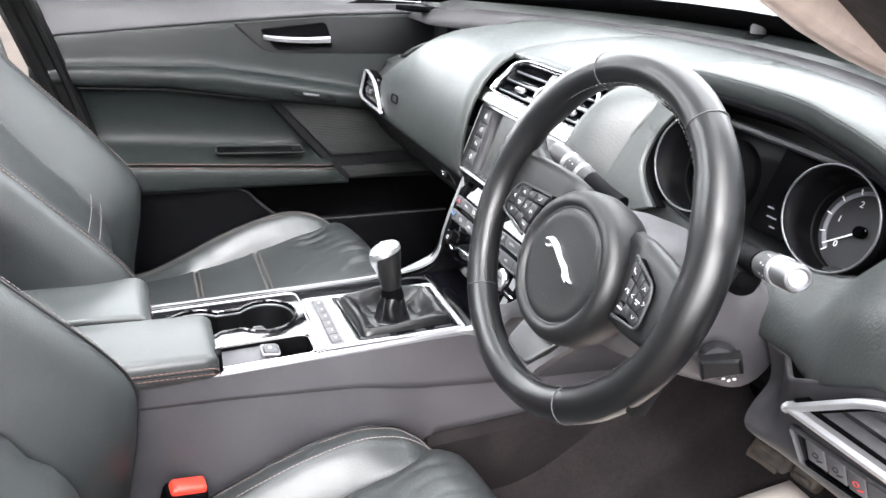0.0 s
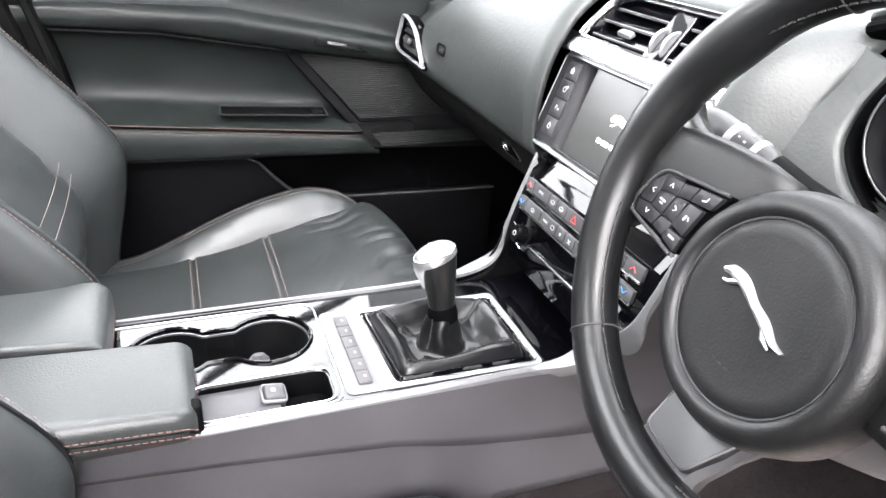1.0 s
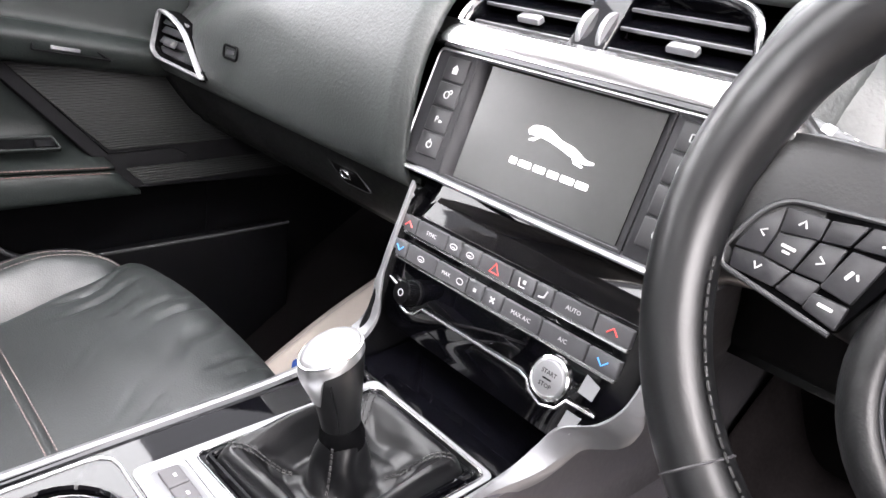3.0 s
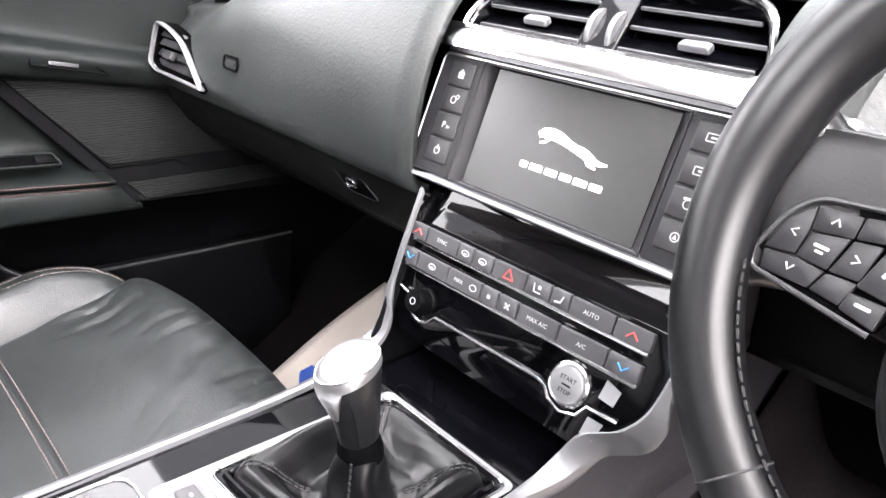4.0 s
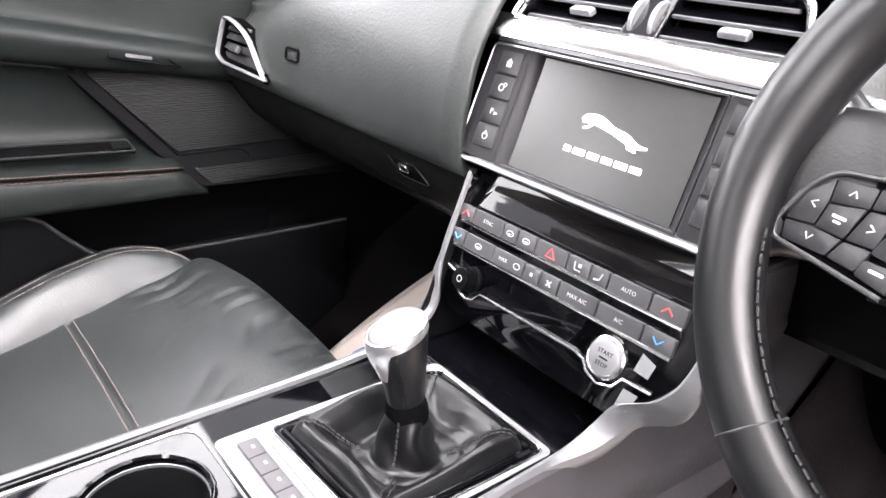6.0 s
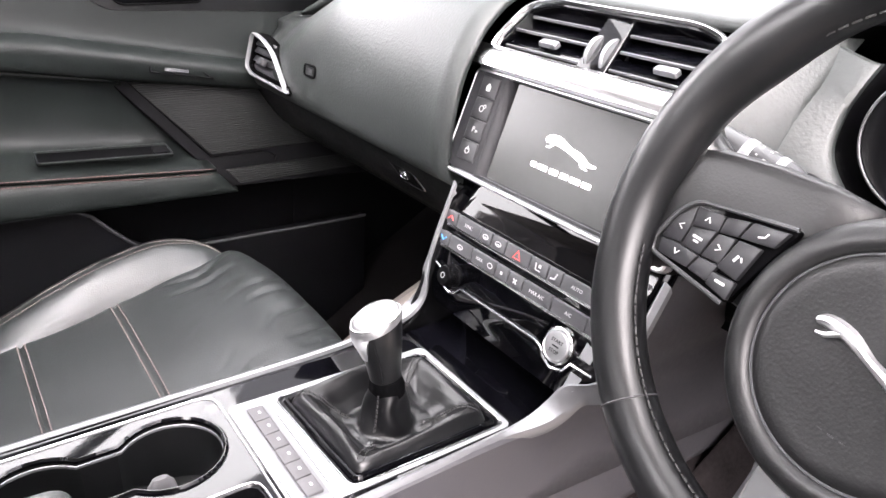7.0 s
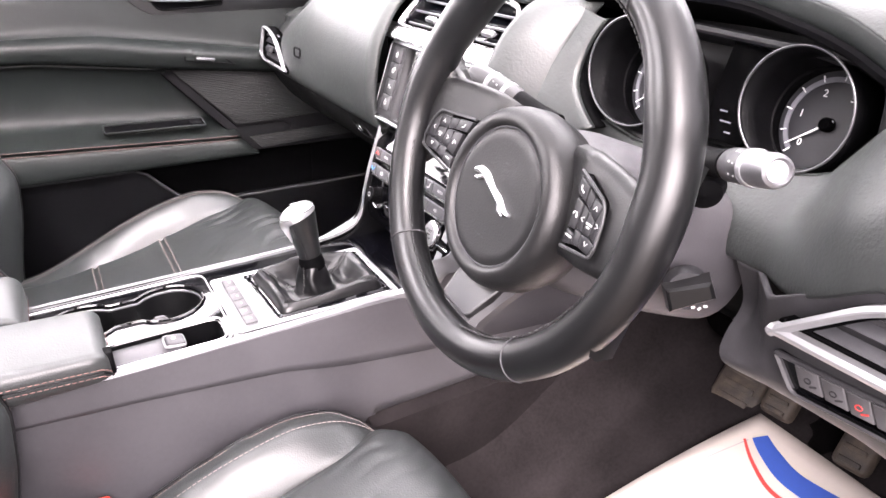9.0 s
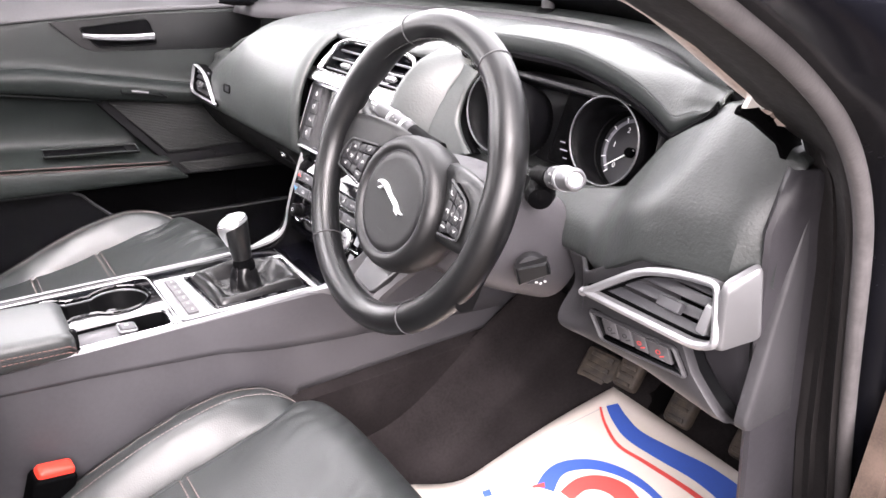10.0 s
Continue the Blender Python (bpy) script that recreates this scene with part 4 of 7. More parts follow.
def build_climate():
    unit = thing("climate_control_panel", (XC, 0.16, 0.79), "piano black panel with two rows of grey keys", "control panel")
    face = [(-0.124, 0.0150), (0.150, 0.0150), (0.1465, -0.010), (0.1435, -0.030), (0.1385, -0.047), (0.127, -0.062), (0.103, -0.076), (0.096, -0.088), (-0.095, -0.086), (-0.106, -0.080), (-0.119, -0.060), (-0.124, -0.045), (-0.124, 0.0)]
    part("face_plate", plate(face, FM, 0.010, 0.0015, -0.012), GLOSS, unit)
    shelf = [[FM @ Vector((u, q.x, q.y)) for q in cr([(0.054, -0.0135, 0), (0.044, -0.0124, 0), (0.034, -0.0098, 0), (0.024, -0.0058, 0), (0.0145, -0.0018, 0)], 6)] for u in np.linspace(-0.1235, 0.150, 12)]
    thick(part("upper_shelf", grid(shelf), GLOSS, unit, "piano black scooped shelf above the keys", angle=80), 0.002)
    rows1 = [-0.121, -0.100, -0.061, -0.043, -0.021, 0.0145, 0.039, 0.057, 0.096, 0.127]
    rows2 = [-0.121, -0.1015, -0.063, -0.024, -0.005, 0.016, 0.056, 0.099, 0.127]
    names1 = ("up_red", "SYNC", "glass", "heat", "hazard", "flow", "seat", "AUTO", "up_red")
    names2 = ("down", "car", "MAX", "dot", "fan", "MAX A/C", "A/C", "down_blue")
    for seps, v, names in ((rows1, 0.0055, names1), (rows2, -0.0180, names2)):
        part("row_strip", plate(quad(-0.121, 0.126, v - 0.0100, v - 0.0072, 0.0005), FM, 0.003, 0.0008, -0.001), CHROME, unit, "thin chrome strip")
        for a, b, g in zip(seps, seps[1:], names):
            m = FM @ pose((a + b) / 2, v, -0.001, 6)
            w = b - a - 0.0010
            key = part("key", box(m, w, 0.0140, 0.0042, 0.0012), CLIMATEKEY, unit)
            top = m @ pose(0, 0, 0.0042)
            mt = WHITE
            if g in ("SYNC", "AUTO", "MAX A/C", "A/C"):
                bm = letters(g, 0.0049, top, 0.0003)
            elif g == "MAX":
                bm = letters(g, 0.0047, top @ pose(-0.006, 0, 0), 0.0003)
                add_rim(bm, [(0.011 + 0.004 * math.cos(t), 0.003 * math.sin(t)) for t in [math.pi * j / 6 for j in range(12)]], top, 0.0008, 0.0003, 0, 0.0001)
            else:
                bm = bmesh.new()
                if g == "hazard":
                    mt = REDPRINT
                    add_rim(bm, [(-0.0055, -0.004), (0.0055, -0.004), (0, 0.0052)], top, 0.0013, 0.0004, 0, 0.0001)
                elif g in ("up_red", "down", "down_blue"):
                    mt = REDPRINT if g == "up_red" else BLUEPRINT
                    s = 1 if g == "up_red" else -1
                    add_tube(bm, [top @ Vector((-0.0045, -0.0022 * s, 0.0003)), top @ Vector((0, 0.0022 * s, 0.0003)), top @ Vector((0.0045, -0.0022 * s, 0.0003))], 0.0006, 6)
                elif g == "dot":
                    add_box(bm, top, 0.003, 0.003, 0.0004)
                elif g == "seat":
                    add_tube(bm, [top @ Vector((0.003, 0.0035, 0.0003)), top @ Vector((0.001, -0.002, 0.0003)), top @ Vector((-0.004, -0.003, 0.0003))], 0.0008, 6)
                elif g == "flow":
                    add_tube(bm, [top @ Vector((-0.004, 0.0035, 0.0003)), top @ Vector((-0.003, -0.003, 0.0003)), top @ Vector((0.003, -0.003, 0.0003))], 0.0006, 6)
                    add_box(bm, top @ pose(0.0015, 0.0015, 0), 0.003, 0.003, 0.0004)
                elif g == "fan":
                    for j in range(4):
                        add_box(bm, top @ pose(0, 0, 0, 0, 0, 90 * j + 45) @ pose(0.0018, 0, 0), 0.0028, 0.0014, 0.0004)
                else:
                    add_rim(bm, [(0.0045 * math.cos(t), 0.0028 * math.sin(t)) for t in [math.pi * j / 6 for j in range(12)]], top, 0.0009, 0.0003, 0, 0.0001)
                    add_box(bm, top @ pose(0, -0.0005, 0), 0.004, 0.0008, 0.0004)
            part("key_symbol", bm, mt, key, "printed symbol")
    # chrome line from knob to start button
    line = [(-0.122, -0.046), (-0.100, -0.0505), (-0.0955, -0.060), (-0.089, -0.0665), (-0.080, -0.0685), (-0.071, -0.066), (-0.064, -0.058), (0.050, -0.0570), (0.059, -0.0595), (0.065, -0.0665), (0.078, -0.0705), (0.091, -0.0665), (0.097, -0.057), (0.122, -0.056)]
    part("chrome_line", tube([FM @ Vector((u, v, -0.0008)) for u, v in line], 0.0014, 7), CHROME, unit, "chrome line round the knobs")
    k = FM @ pose(-0.080, -0.0500, -0.002)
    knob = part("volume_knob", turned([(0.0122, 0), (0.0122, 0.003), (0.0110, 0.004), (0.0106, 0.015), (0.0096, 0.017), (0.0, 0.0175)], k, 40), PLASTIC, unit, "ribbed black volume knob")
    bm = bmesh.new()
    for j in range(30):
        add_box(bm, k @ pose(0, 0, 0, 0, 0, 12 * j) @ pose(0.0108, 0, 0.0042), 0.0007, 0.0010, 0.0105)
    part("knob_ribs", bm, PLASTIC, knob, kind="stuff")
    bm = bmesh.new()
    add_rim(bm, [(0.0032 * math.cos(t), 0.0032 * math.sin(t)) for t in [math.pi * j / 8 for j in range(16)]], k, 0.0007, 0.0005, 0.0172, 0.0001)
    part("knob_symbol", bm, WHITE, knob, "white power symbol")
    s = FM @ pose(0.078, -0.0490, -0.002)
    ring = part("start_button_ring", turned([(0.0172, 0), (0.0172, 0.003), (0.0155, 0.0042), (0.0143, 0.003)], s, 40, False), CHROME, unit, "chrome start button ring")
    start = part("start_button", turned([(0.0140, 0), (0.0140, 0.004), (0.0130, 0.0055), (0.0, 0.0058)], s, 40), BRUSHED, unit, "brushed silver start stop button")
    bm = letters("START", 0.0048, s @ pose(0, 0.0042, 0.0057), 0.0002)
    part("start_print", bm, PLASTIC, start, "engraved grey words")
    part("stop_print", letters("STOP", 0.0048, s @ pose(0, -0.0055, 0.0057), 0.0002), PLASTIC, start, "engraved grey words")
    part("bar_print", box(s @ pose(0, -0.0005, 0.0056), 0.008, 0.0012, 0.0004), PLASTIC, start)
    # worn stickers beside the button
    bm = plate([(0.104, -0.032), (0.117, -0.036), (0.115, -0.048), (0.102, -0.047)], FM, 0.0005, 0, -0.0018)
    add_plate(bm, [(0.100, -0.063), (0.113, -0.063), (0.109, -0.078), (0.098, -0.077)], FM, 0.0005, 0, -0.0018)
    part("worn_foil", bm, SILVERPAINT, unit, "worn pale foil patch")
    return unit


# ---- centre console ----
ZT = 0.722


def console_m(z=ZT):
    return basis((0, 0, z), (1, 0, 0), (0, 1, 0), (0, 0, 1))


def side_wall(sign, lines, x_of, material, name, parent, label=""):
    """A console flank between an upper and a lower line of (y, z)."""
    rows = []
    for y in np.linspace(lines[0][0][0], lines[0][-1][0], 46):
        zt, zb = interp(y, lines[0]), interp(y, lines[1])
        row = []
        for t in np.linspace(0, 1, 7):
            z = zt + (zb - zt) * t
            row.append(Vector((sign * x_of(y, z), y, z)))
        rows.append([row[0] + Vector((-sign * 0.010, 0, 0.003)), row[0] + Vector((-sign * 0.003, 0, 0.003))] + row[0:])
    return thick(part(name, grid(rows), material, parent, label), 0.006)


def build_console():
    con = thing("centre_console", (0, -0.1, 0.36), "centre console with piano black top and silver edging", "centre console")
    m = console_m()
    top_pts = [(-0.094, -0.34), (0.096, -0.34), (0.096, 0.02), (0.094, 0.13), (0.09, 0.20), (-0.09, 0.20), (-0.088, 0.13), (-0.094, 0.02)]
    # black top plate with wells cut through
    cups = [(-0.029, -0.150), (-0.029, -0.247)]
    R = 0.0462
    outline = []
    y0, y1 = cups[1][1], cups[0][1]
    mid = (y0 + y1) / 2
    for j in range(25):
        a = math.radians(-48 + 276 * j / 24)
        outline.append((cups[0][0] + R * math.cos(a), y1 + R * math.sin(a)))
    for j in range(25):
        a = math.radians(132 + 276 * j / 24)
        outline.append((cups[1][0] + R * math.cos(a), y0 + R * math.sin(a)))
    bm = bmesh.new()
    outer = rounded(top_pts, 0.006, 3)
    tray = quad(0.040, 0.087, -0.228, -0.104, 0.012)
    boot = rounded([(-0.048, -0.046), (0.080, -0.040), (0.082, 0.104), (-0.042, 0.106)], 0.008)
    loops = []
    for pts in (outer, outline, tray, boot):
        vs = [bm.verts.new(m @ Vector((*p, 0))) for p in pts]
        loops.append([bm.edges.new((vs[i], vs[(i + 1) % len(vs)])) for i in range(len(vs))])
    bmesh.ops.triangle_fill(bm, use_beauty=True, use_dissolve=False, edges=[e for l in loops for e in l])
    tp = thick(part("top_plate", bm, GLOSS, con, "piano black top plate"), 0.004)
    for p in tp.data.polygons:
        p.use_smooth = False
    # satin edges along the top
    for s, path in ((1, [(0.100, -0.40, 0.724), (0.101, -0.2, 0.724), (0.100, 0.0, 0.724), (0.099, 0.08, 0.724), (0.099, 0.125, 0.727), (0.104, 0.143, 0.741), (0.113, 0.151, 0.760), (0.126, 0.1545, 0.769), (0.139, 0.157, 0.777), (0.150, 0.162, 0.791), (0.155, 0.168, 0.807), (0.159, 0.178, 0.835), (0.163, 0.193, 0.876)]),
                    (-1, [(-0.098, -0.40, 0.724), (-0.099, -0.2, 0.724), (-0.098, 0.0, 0.724), (-0.098, 0.06, 0.726), (-0.099, 0.100, 0.729), (-0.099, 0.125, 0.736), (-0.097, 0.138, 0.748), (-0.097, 0.1455, 0.764), (-0.104, 0.151, 0.777), (-0.1115, 0.1595, 0.7945), (-0.112, 0.167, 0.818), (-0.112, 0.188, 0.874)])):
        pts = cr(path, 5)
        rows = []
        for i, p in enumerate(pts):
            w = 0.0042 - (0.0022 * smooth(p.z, 0.77, 0.81) if s > 0 else 0.0)
            wo = (0.007 + 0.010 * smooth(p.y, 0.07, 0.125)) * (1 - smooth(p.z, 0.765, 0.800)) if s < 0 else 0.013 * smooth(p.y, 0.09, 0.15) * (1 - 0.9 * smooth(p.z, 0.78, 0.82))
            rows.append([p + Vector((-s * w, 0, -0.002)), p + Vector((-s * w * 0.8, -0.001, 0.002)), p + Vector((0, -0.001, 0.003)), p + Vector((s * (0.003 + wo), 0.5 * wo, 0.15 * wo - (0.004 * (1 - smooth(p.y, 0.05, 0.11)) if s < 0 else 0.0))), p + Vector((s * (0.004 + wo), 0.002 + 0.5 * wo, -0.005)), p + Vector((s * (0.001 + wo), 0.004 + 0.5 * wo, -0.013))])
        part("side_edging", grid(rows), FLANKSILVER, con, "satin silver edging")
    # flanks
    up = [(-0.60, 0.722), (0.08, 0.721), (0.125, 0.718), (0.143, 0.728), (0.151, 0.746), (0.157, 0.763), (0.162, 0.777), (0.168, 0.793), (0.178, 0.822), (0.193, 0.863), (0.30, 0.86), (0.42, 0.82), (0.64, 0.76)]
    midl = [(-0.60, 0.712), (-0.34, 0.696), (-0.21, 0.685), (-0.05, 0.667), (0.025, 0.649), (0.14, 0.633), (0.42, 0.604), (0.64, 0.585)]
    far = [(-0.60, 0.722), (0.0, 0.722), (0.06, 0.722), (0.10, 0.724), (0.125, 0.730), (0.138, 0.740), (0.1455, 0.755), (0.152, 0.770), (0.160, 0.788), (0.167, 0.812), (0.188, 0.866), (0.42, 0.84)]
    low = [(-0.60, 0.40), (0.0, 0.40), (0.06, 0.563), (0.42, 0.565), (0.64, 0.565)]

    def xd(y, z):
        return 0.105 + 0.044 * smooth(y, 0.08, 0.16) * smooth(z, 0.725, 0.80) + 0.05 * (0.722 - min(z, 0.722))

    def xo(y, z):
        return 0.105 + 0.030 * smooth(y, 0.06, 0.14) * smooth(z, 0.70, 0.78) + 0.05 * (0.722 - min(z, 0.722))

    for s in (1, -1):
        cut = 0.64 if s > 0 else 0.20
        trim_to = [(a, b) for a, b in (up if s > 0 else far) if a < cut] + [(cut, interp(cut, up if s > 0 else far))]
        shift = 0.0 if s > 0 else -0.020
        # upper flank: grey on the lit side, shade of the far side as near-black
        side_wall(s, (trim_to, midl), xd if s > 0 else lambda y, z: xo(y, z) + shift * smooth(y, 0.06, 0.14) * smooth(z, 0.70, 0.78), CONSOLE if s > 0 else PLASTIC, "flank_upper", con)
        trim_to = [(a, b + 0.002) for a, b in midl if a < cut] + [(cut, interp(cut, midl) + 0.002)]
        side_wall(s, (trim_to, low), lambda y, z: xo(y, z) - 0.003, CONSOLE, "flank_lower", con)
    # dark cheek inside the far flank
    rows = []
    for y in np.linspace(0.05, 0.215, 14):
        zt = interp(y, far)
        rows.append([Vector((-(xo(y, z) - 0.020 * smooth(y, 0.06, 0.14) * smooth(z, 0.70, 0.78) - 0.009), y, z)) for z in np.linspace(zt - 0.003, 0.70, 6)])
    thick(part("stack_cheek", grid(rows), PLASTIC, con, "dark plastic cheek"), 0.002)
    # cup holder
    part("cup_lip", rim(outline, m, 0.0042, 0.0042, -0.001, 0.0018), GLOSS, con, "rounded glossy black lip")
    ring = []
    for (cx, cy), lo in ((cups[0], -48), (cups[1], 132)):
        ring += [(cx + (R - 0.0040) * math.cos(math.radians(lo + 276 * j / 24)), cy + (R - 0.0040) * math.sin(math.radians(lo + 276 * j / 24))) for j in range(25)]
    part("cup_holder_rim", rim(ring, m, 0.0012, 0.003, -0.0060, 0.0005), DIMSILVER, con, "satin cup holder ring")
    well = bmesh.new()
    rows = [[m @ Vector((*p, 0)) for p in outline], [m @ Vector((p[0] * 0.97 - 0.0008, p[1] * 0.99 - 0.002, -0.055)) for p in outline], [m @ Vector((p[0] * 0.92 - 0.002, p[1] * 0.985 - 0.003, -0.062)) for p in outline]]
    add_grid(well, rows, True)
    well.faces.new([v for v in list(well.verts)[-len(outline):]])
    part("cup_well", well, RIMHIDE, con, "black cup well")
    part("cup_divider", turned([(0.016, -0.060), (0.016, -0.035), (0.012, -0.032), (0.0, -0.031)], m @ pose(-0.03, -0.10 - 0.078, 0), 24), PLASTIC, con)
    for gy in (-0.163, -0.236):
        part("cup_grip", turned([(0.0, -0.005), (0.006, -0.0065), (0.0105, -0.012), (0.013, -0.024), (0.014, -0.058)], m @ pose(-0.014, gy, 0.0, 0, -8, 0) @ Matrix.Diagonal((0.55, 1.0, 1.0, 1.0)), 24), KEYGREY, con, "grey sprung cup grip")
    # silver blade frame round cup holders
    frame_pts = quad(-0.088, 0.094, -0.335, -0.094, 0.018)
    part("cup_frame", rim(frame_pts, m, 0.0018, 0.0018, 0.0, 0.0007), SILVER, con, "thin silver frame")
    # tray with parking brake
    rows = [[m @ Vector((*p, 0)) for p in tray], [m @ Vector((0.0635 + (p[0] - 0.0635) * 0.94, -0.166 + (p[1] + 0.166) * 0.97, -0.026)) for p in tray]]
    bm = grid(rows, True)
    bm.faces.new(list(bm.verts)[-len(tray):])
    part("tray", bm, PLASTIC, con, "dark open tray")
    part("tray_rim", rim(quad(0.036, 0.091, -0.232, -0.100, 0.014), m, 0.0020, 0.0026, 0.0, 0.0007), CHROME, con, "chrome tray rim")
    part("tray_cover", box(m @ pose(0.0635, -0.190, -0.010), 0.044, 0.074, 0.006, 0.002), CONSOLE, con, "grey tray cover")
    lever = part("parking_brake_switch", box(m @ pose(0.062, -0.158, -0.009, -8), 0.022, 0.020, 0.012, 0.003), CONSOLE, con, "grey parking brake switch")
    part("switch_edge", rim(quad(-0.0135, 0.0135, -0.0120, 0.0120, 0.005), m @ pose(0.062, -0.158, -0.002, -8), 0.002, 0.003, 0.0, 0.001), SILVERPAINT, lever, "silver switch surround")
    part("switch_symbol", box(m @ pose(0.062, -0.158, 0.0032, -8), 0.004, 0.004, 0.0005), WHITE, lever)
    # mode switches
    strip = rounded([(-0.052, -0.083), (0.078, -0.083), (0.082, -0.060), (-0.048, -0.060)], 0.006)
    part("switch_edge", rim(rounded([(-0.058, -0.089), (0.083, -0.089), (0.087, -0.056), (-0.054, -0.056)], 0.008), m, 0.0018, 0.0022, 0.0, 0.0006), CHROME, con, "thin chrome switch edging")
    part("switch_panel", plate(strip, m, 0.0015, 0.0008, 0.0), SWITCHPLATE, con, "satin silver switch panel")
    for k in range(6):
        mm = m @ pose(-0.036 + 0.0205 * k, -0.0715, 0.002)
        sw = part("mode_switch", box(mm, 0.0196, 0.0140, 0.0026, 0.001), KEYGREY, con, "silver grey switch")
        part("switch_mark", box(mm @ pose(0, 0.001, 0.0026), 0.0034, 0.0020, 0.0003), WHITE, sw)
    # silver bezel round the switches and the gaiter
    bm = bmesh.new()
    loops = []
    for pts in (rounded([(-0.061, -0.0915), (0.0875, -0.0915), (0.0895, -0.02), (0.0915, 0.113), (-0.055, 0.1145)], [0.008, 0.008, 0.02, 0.008, 0.008]), strip, rounded([(-0.053, -0.051), (0.085, -0.045), (0.088, 0.109), (-0.047, 0.111)], 0.010)):
        vs = [bm.verts.new(m @ Vector((*p, 0.0012))) for p in pts]
        loops.append([bm.edges.new((vs[i], vs[(i + 1) % len(vs)])) for i in range(len(vs))])
    bmesh.ops.triangle_fill(bm, use_beauty=True, use_dissolve=False, edges=[e for l in loops for e in l])
    bezel = thick(part("silver_bezel", bm, SILVERPAINT, con, "satin silver bezel round gaiter and switches"), 0.001)
    for p in bezel.data.polygons:
        p.use_smooth = False
    # gaiter frame
    part("gaiter_frame", rim(boot, m, 0.006, 0.0045, -0.001, 0.002), GLOSS, con, "glossy black gaiter frame")
    part("gaiter_edge", rim(rounded([(-0.053, -0.051), (0.085, -0.045), (0.088, 0.109), (-0.047, 0.111)], 0.010), m, 0.0020, 0.0026, 0.0, 0.0008), CHROME, con, "chrome gaiter edging")
    # pocket ahead of the lever
    rows = [[Vector((x, y, z)) for y, z in ((0.112, 0.721), (0.116, 0.712), (0.150, 0.708), (0.185, 0.712), (0.20, 0.74), (0.205, 0.78))] for x in (-0.085, 0.0, 0.092)]
    thick(part("pocket_liner", grid(rows), POCKETRUBBER, con, "black ribbed rubber pocket liner"), 0.004)
    return con


def build_gear():
    gear = thing("gear_lever", (0.012, 0.03, ZT), "gear lever with brushed silver cap and black leather gaiter", "gear lever")
    # gaiter: padded border, valley and gathered sleeve
    corners = [(-0.043, -0.041), (0.075, -0.035), (0.077, 0.099), (-0.037, 0.101)]
    outline = rounded(corners, 0.012, 6)
    base = []
    for a, b in zip(outline, outline[1:] + outline[:1]):
        k = max(1, int((Vector(b) - Vector(a)).length / 0.0045))
        base += [tuple(Vector(a).lerp(Vector(b), q / k)) for q in range(k)]
    n = len(base)
    mid, top_c = Vector((0.018, 0.031)), Vector((0.022, 0.024))
    seam_a = [math.atan2(y - mid.y, x - mid.x) for x, y in corners]
    prof = [(0.0, -0.001), (0.04, 0.007), (0.12, 0.0125), (0.24, 0.0130), (0.38, 0.0070), (0.54, -0.0030), (0.75, -0.0090), (1.0, -0.0080)]
    rows = []
    for k in range(61):
        t = k / 60
        f, g = min(1.0, t / 0.66), max(0.0, (t - 0.66) / 0.34)
        row = []
        for p in base:
            d = Vector(p) - mid
            ang = math.atan2(d.y, d.x)
            way = d.normalized()
            near = min(abs(math.atan2(math.sin(ang - s), math.cos(ang - s))) for s in seam_a)
            pinch = math.exp(-(near / 0.13) ** 2)
            c = mid.lerp(top_c, f)
            fold = noise.noise((0.85 * math.cos(ang) + 3.3, 0.85 * math.sin(ang) + 1.0, 1.1 * f)) + 0.10 * noise.noise((1.9 * math.cos(ang), 1.9 * math.sin(ang) + 5, 2.0 * f))
            if g <= 0:
                body = math.sin(math.pi * f) ** 0.8
                q = (mid + d).lerp(c + way * 0.0270, f ** 0.92) + way * 0.0040 * body * fold
                z = interp(f, prof) + body * (0.0150 * fold + 0.0045 * pinch * smooth(f, 0.25, 0.6) - 0.0030 * pinch * (1 - smooth(f, 0.1, 0.4)))
            else:
                ripple = math.sin(4 * ang + 2.5 * math.sin(3.0 * g) + 1.0) * math.sin(math.pi * min(1.0, g * 1.1))
                r = 0.0270 - 0.0125 * g ** 0.55 + 0.0022 * ripple
                q = c + way * r
                z = -0.0080 + 0.0440 * g + 0.0012 * ripple
            row.append(Vector((q.x, q.y, ZT + 0.002 + z)))
        rows.append(row)
    gt = part("gaiter", grid(rows, True), GAITER, gear, "creased black leather gaiter", angle=80)
    for s in seam_a:
        i0 = min(range(n), key=lambda i: abs(math.atan2(math.sin(math.atan2(base[i][1] - mid.y, base[i][0] - mid.x) - s), math.cos(math.atan2(base[i][1] - mid.y, base[i][0] - mid.x) - s))))
        for off in (-1, 1):
            path = [rows[k][(i0 + off) % n] + Vector((0, 0, 0.0004)) for k in range(3, 38)]
            part("gaiter_seam", stitches(path, (0, 0, 0.0006), 0.0046, 0.0032, 0.0006), SEAMTHREAD, gt, "dark thread")
    i1 = min(range(n), key=lambda i: (base[i][0] - 0.060) ** 2 + (base[i][1] + 0.036) ** 2)
    for off in (0, 1):
        path = [rows[k][(i1 + off) % n] + Vector((0.0004, -0.0005, 0.0003)) for k in range(42, 60)]
        part("gaiter_seam", stitches(path, (0.0004, -0.0006, 0.0003), 0.0046, 0.0032, 0.0006), SEAMTHREAD, gt, "dark thread")
    # knob: one egg-shaped body, its silver cap running lower at the back
    ax = pose(0.0215, 0.0245, ZT + 0.0335, 7, -1, 0) @ Matrix.Diagonal((1, 1, 1.09, 1))
    part("collar", turned([(0.0160, -0.006), (0.0162, 0.001), (0.0150, 0.006), (0.0140, 0.0100), (0.0110, 0.0115)], ax, 28), MATTE, gear, "gathered leather collar")
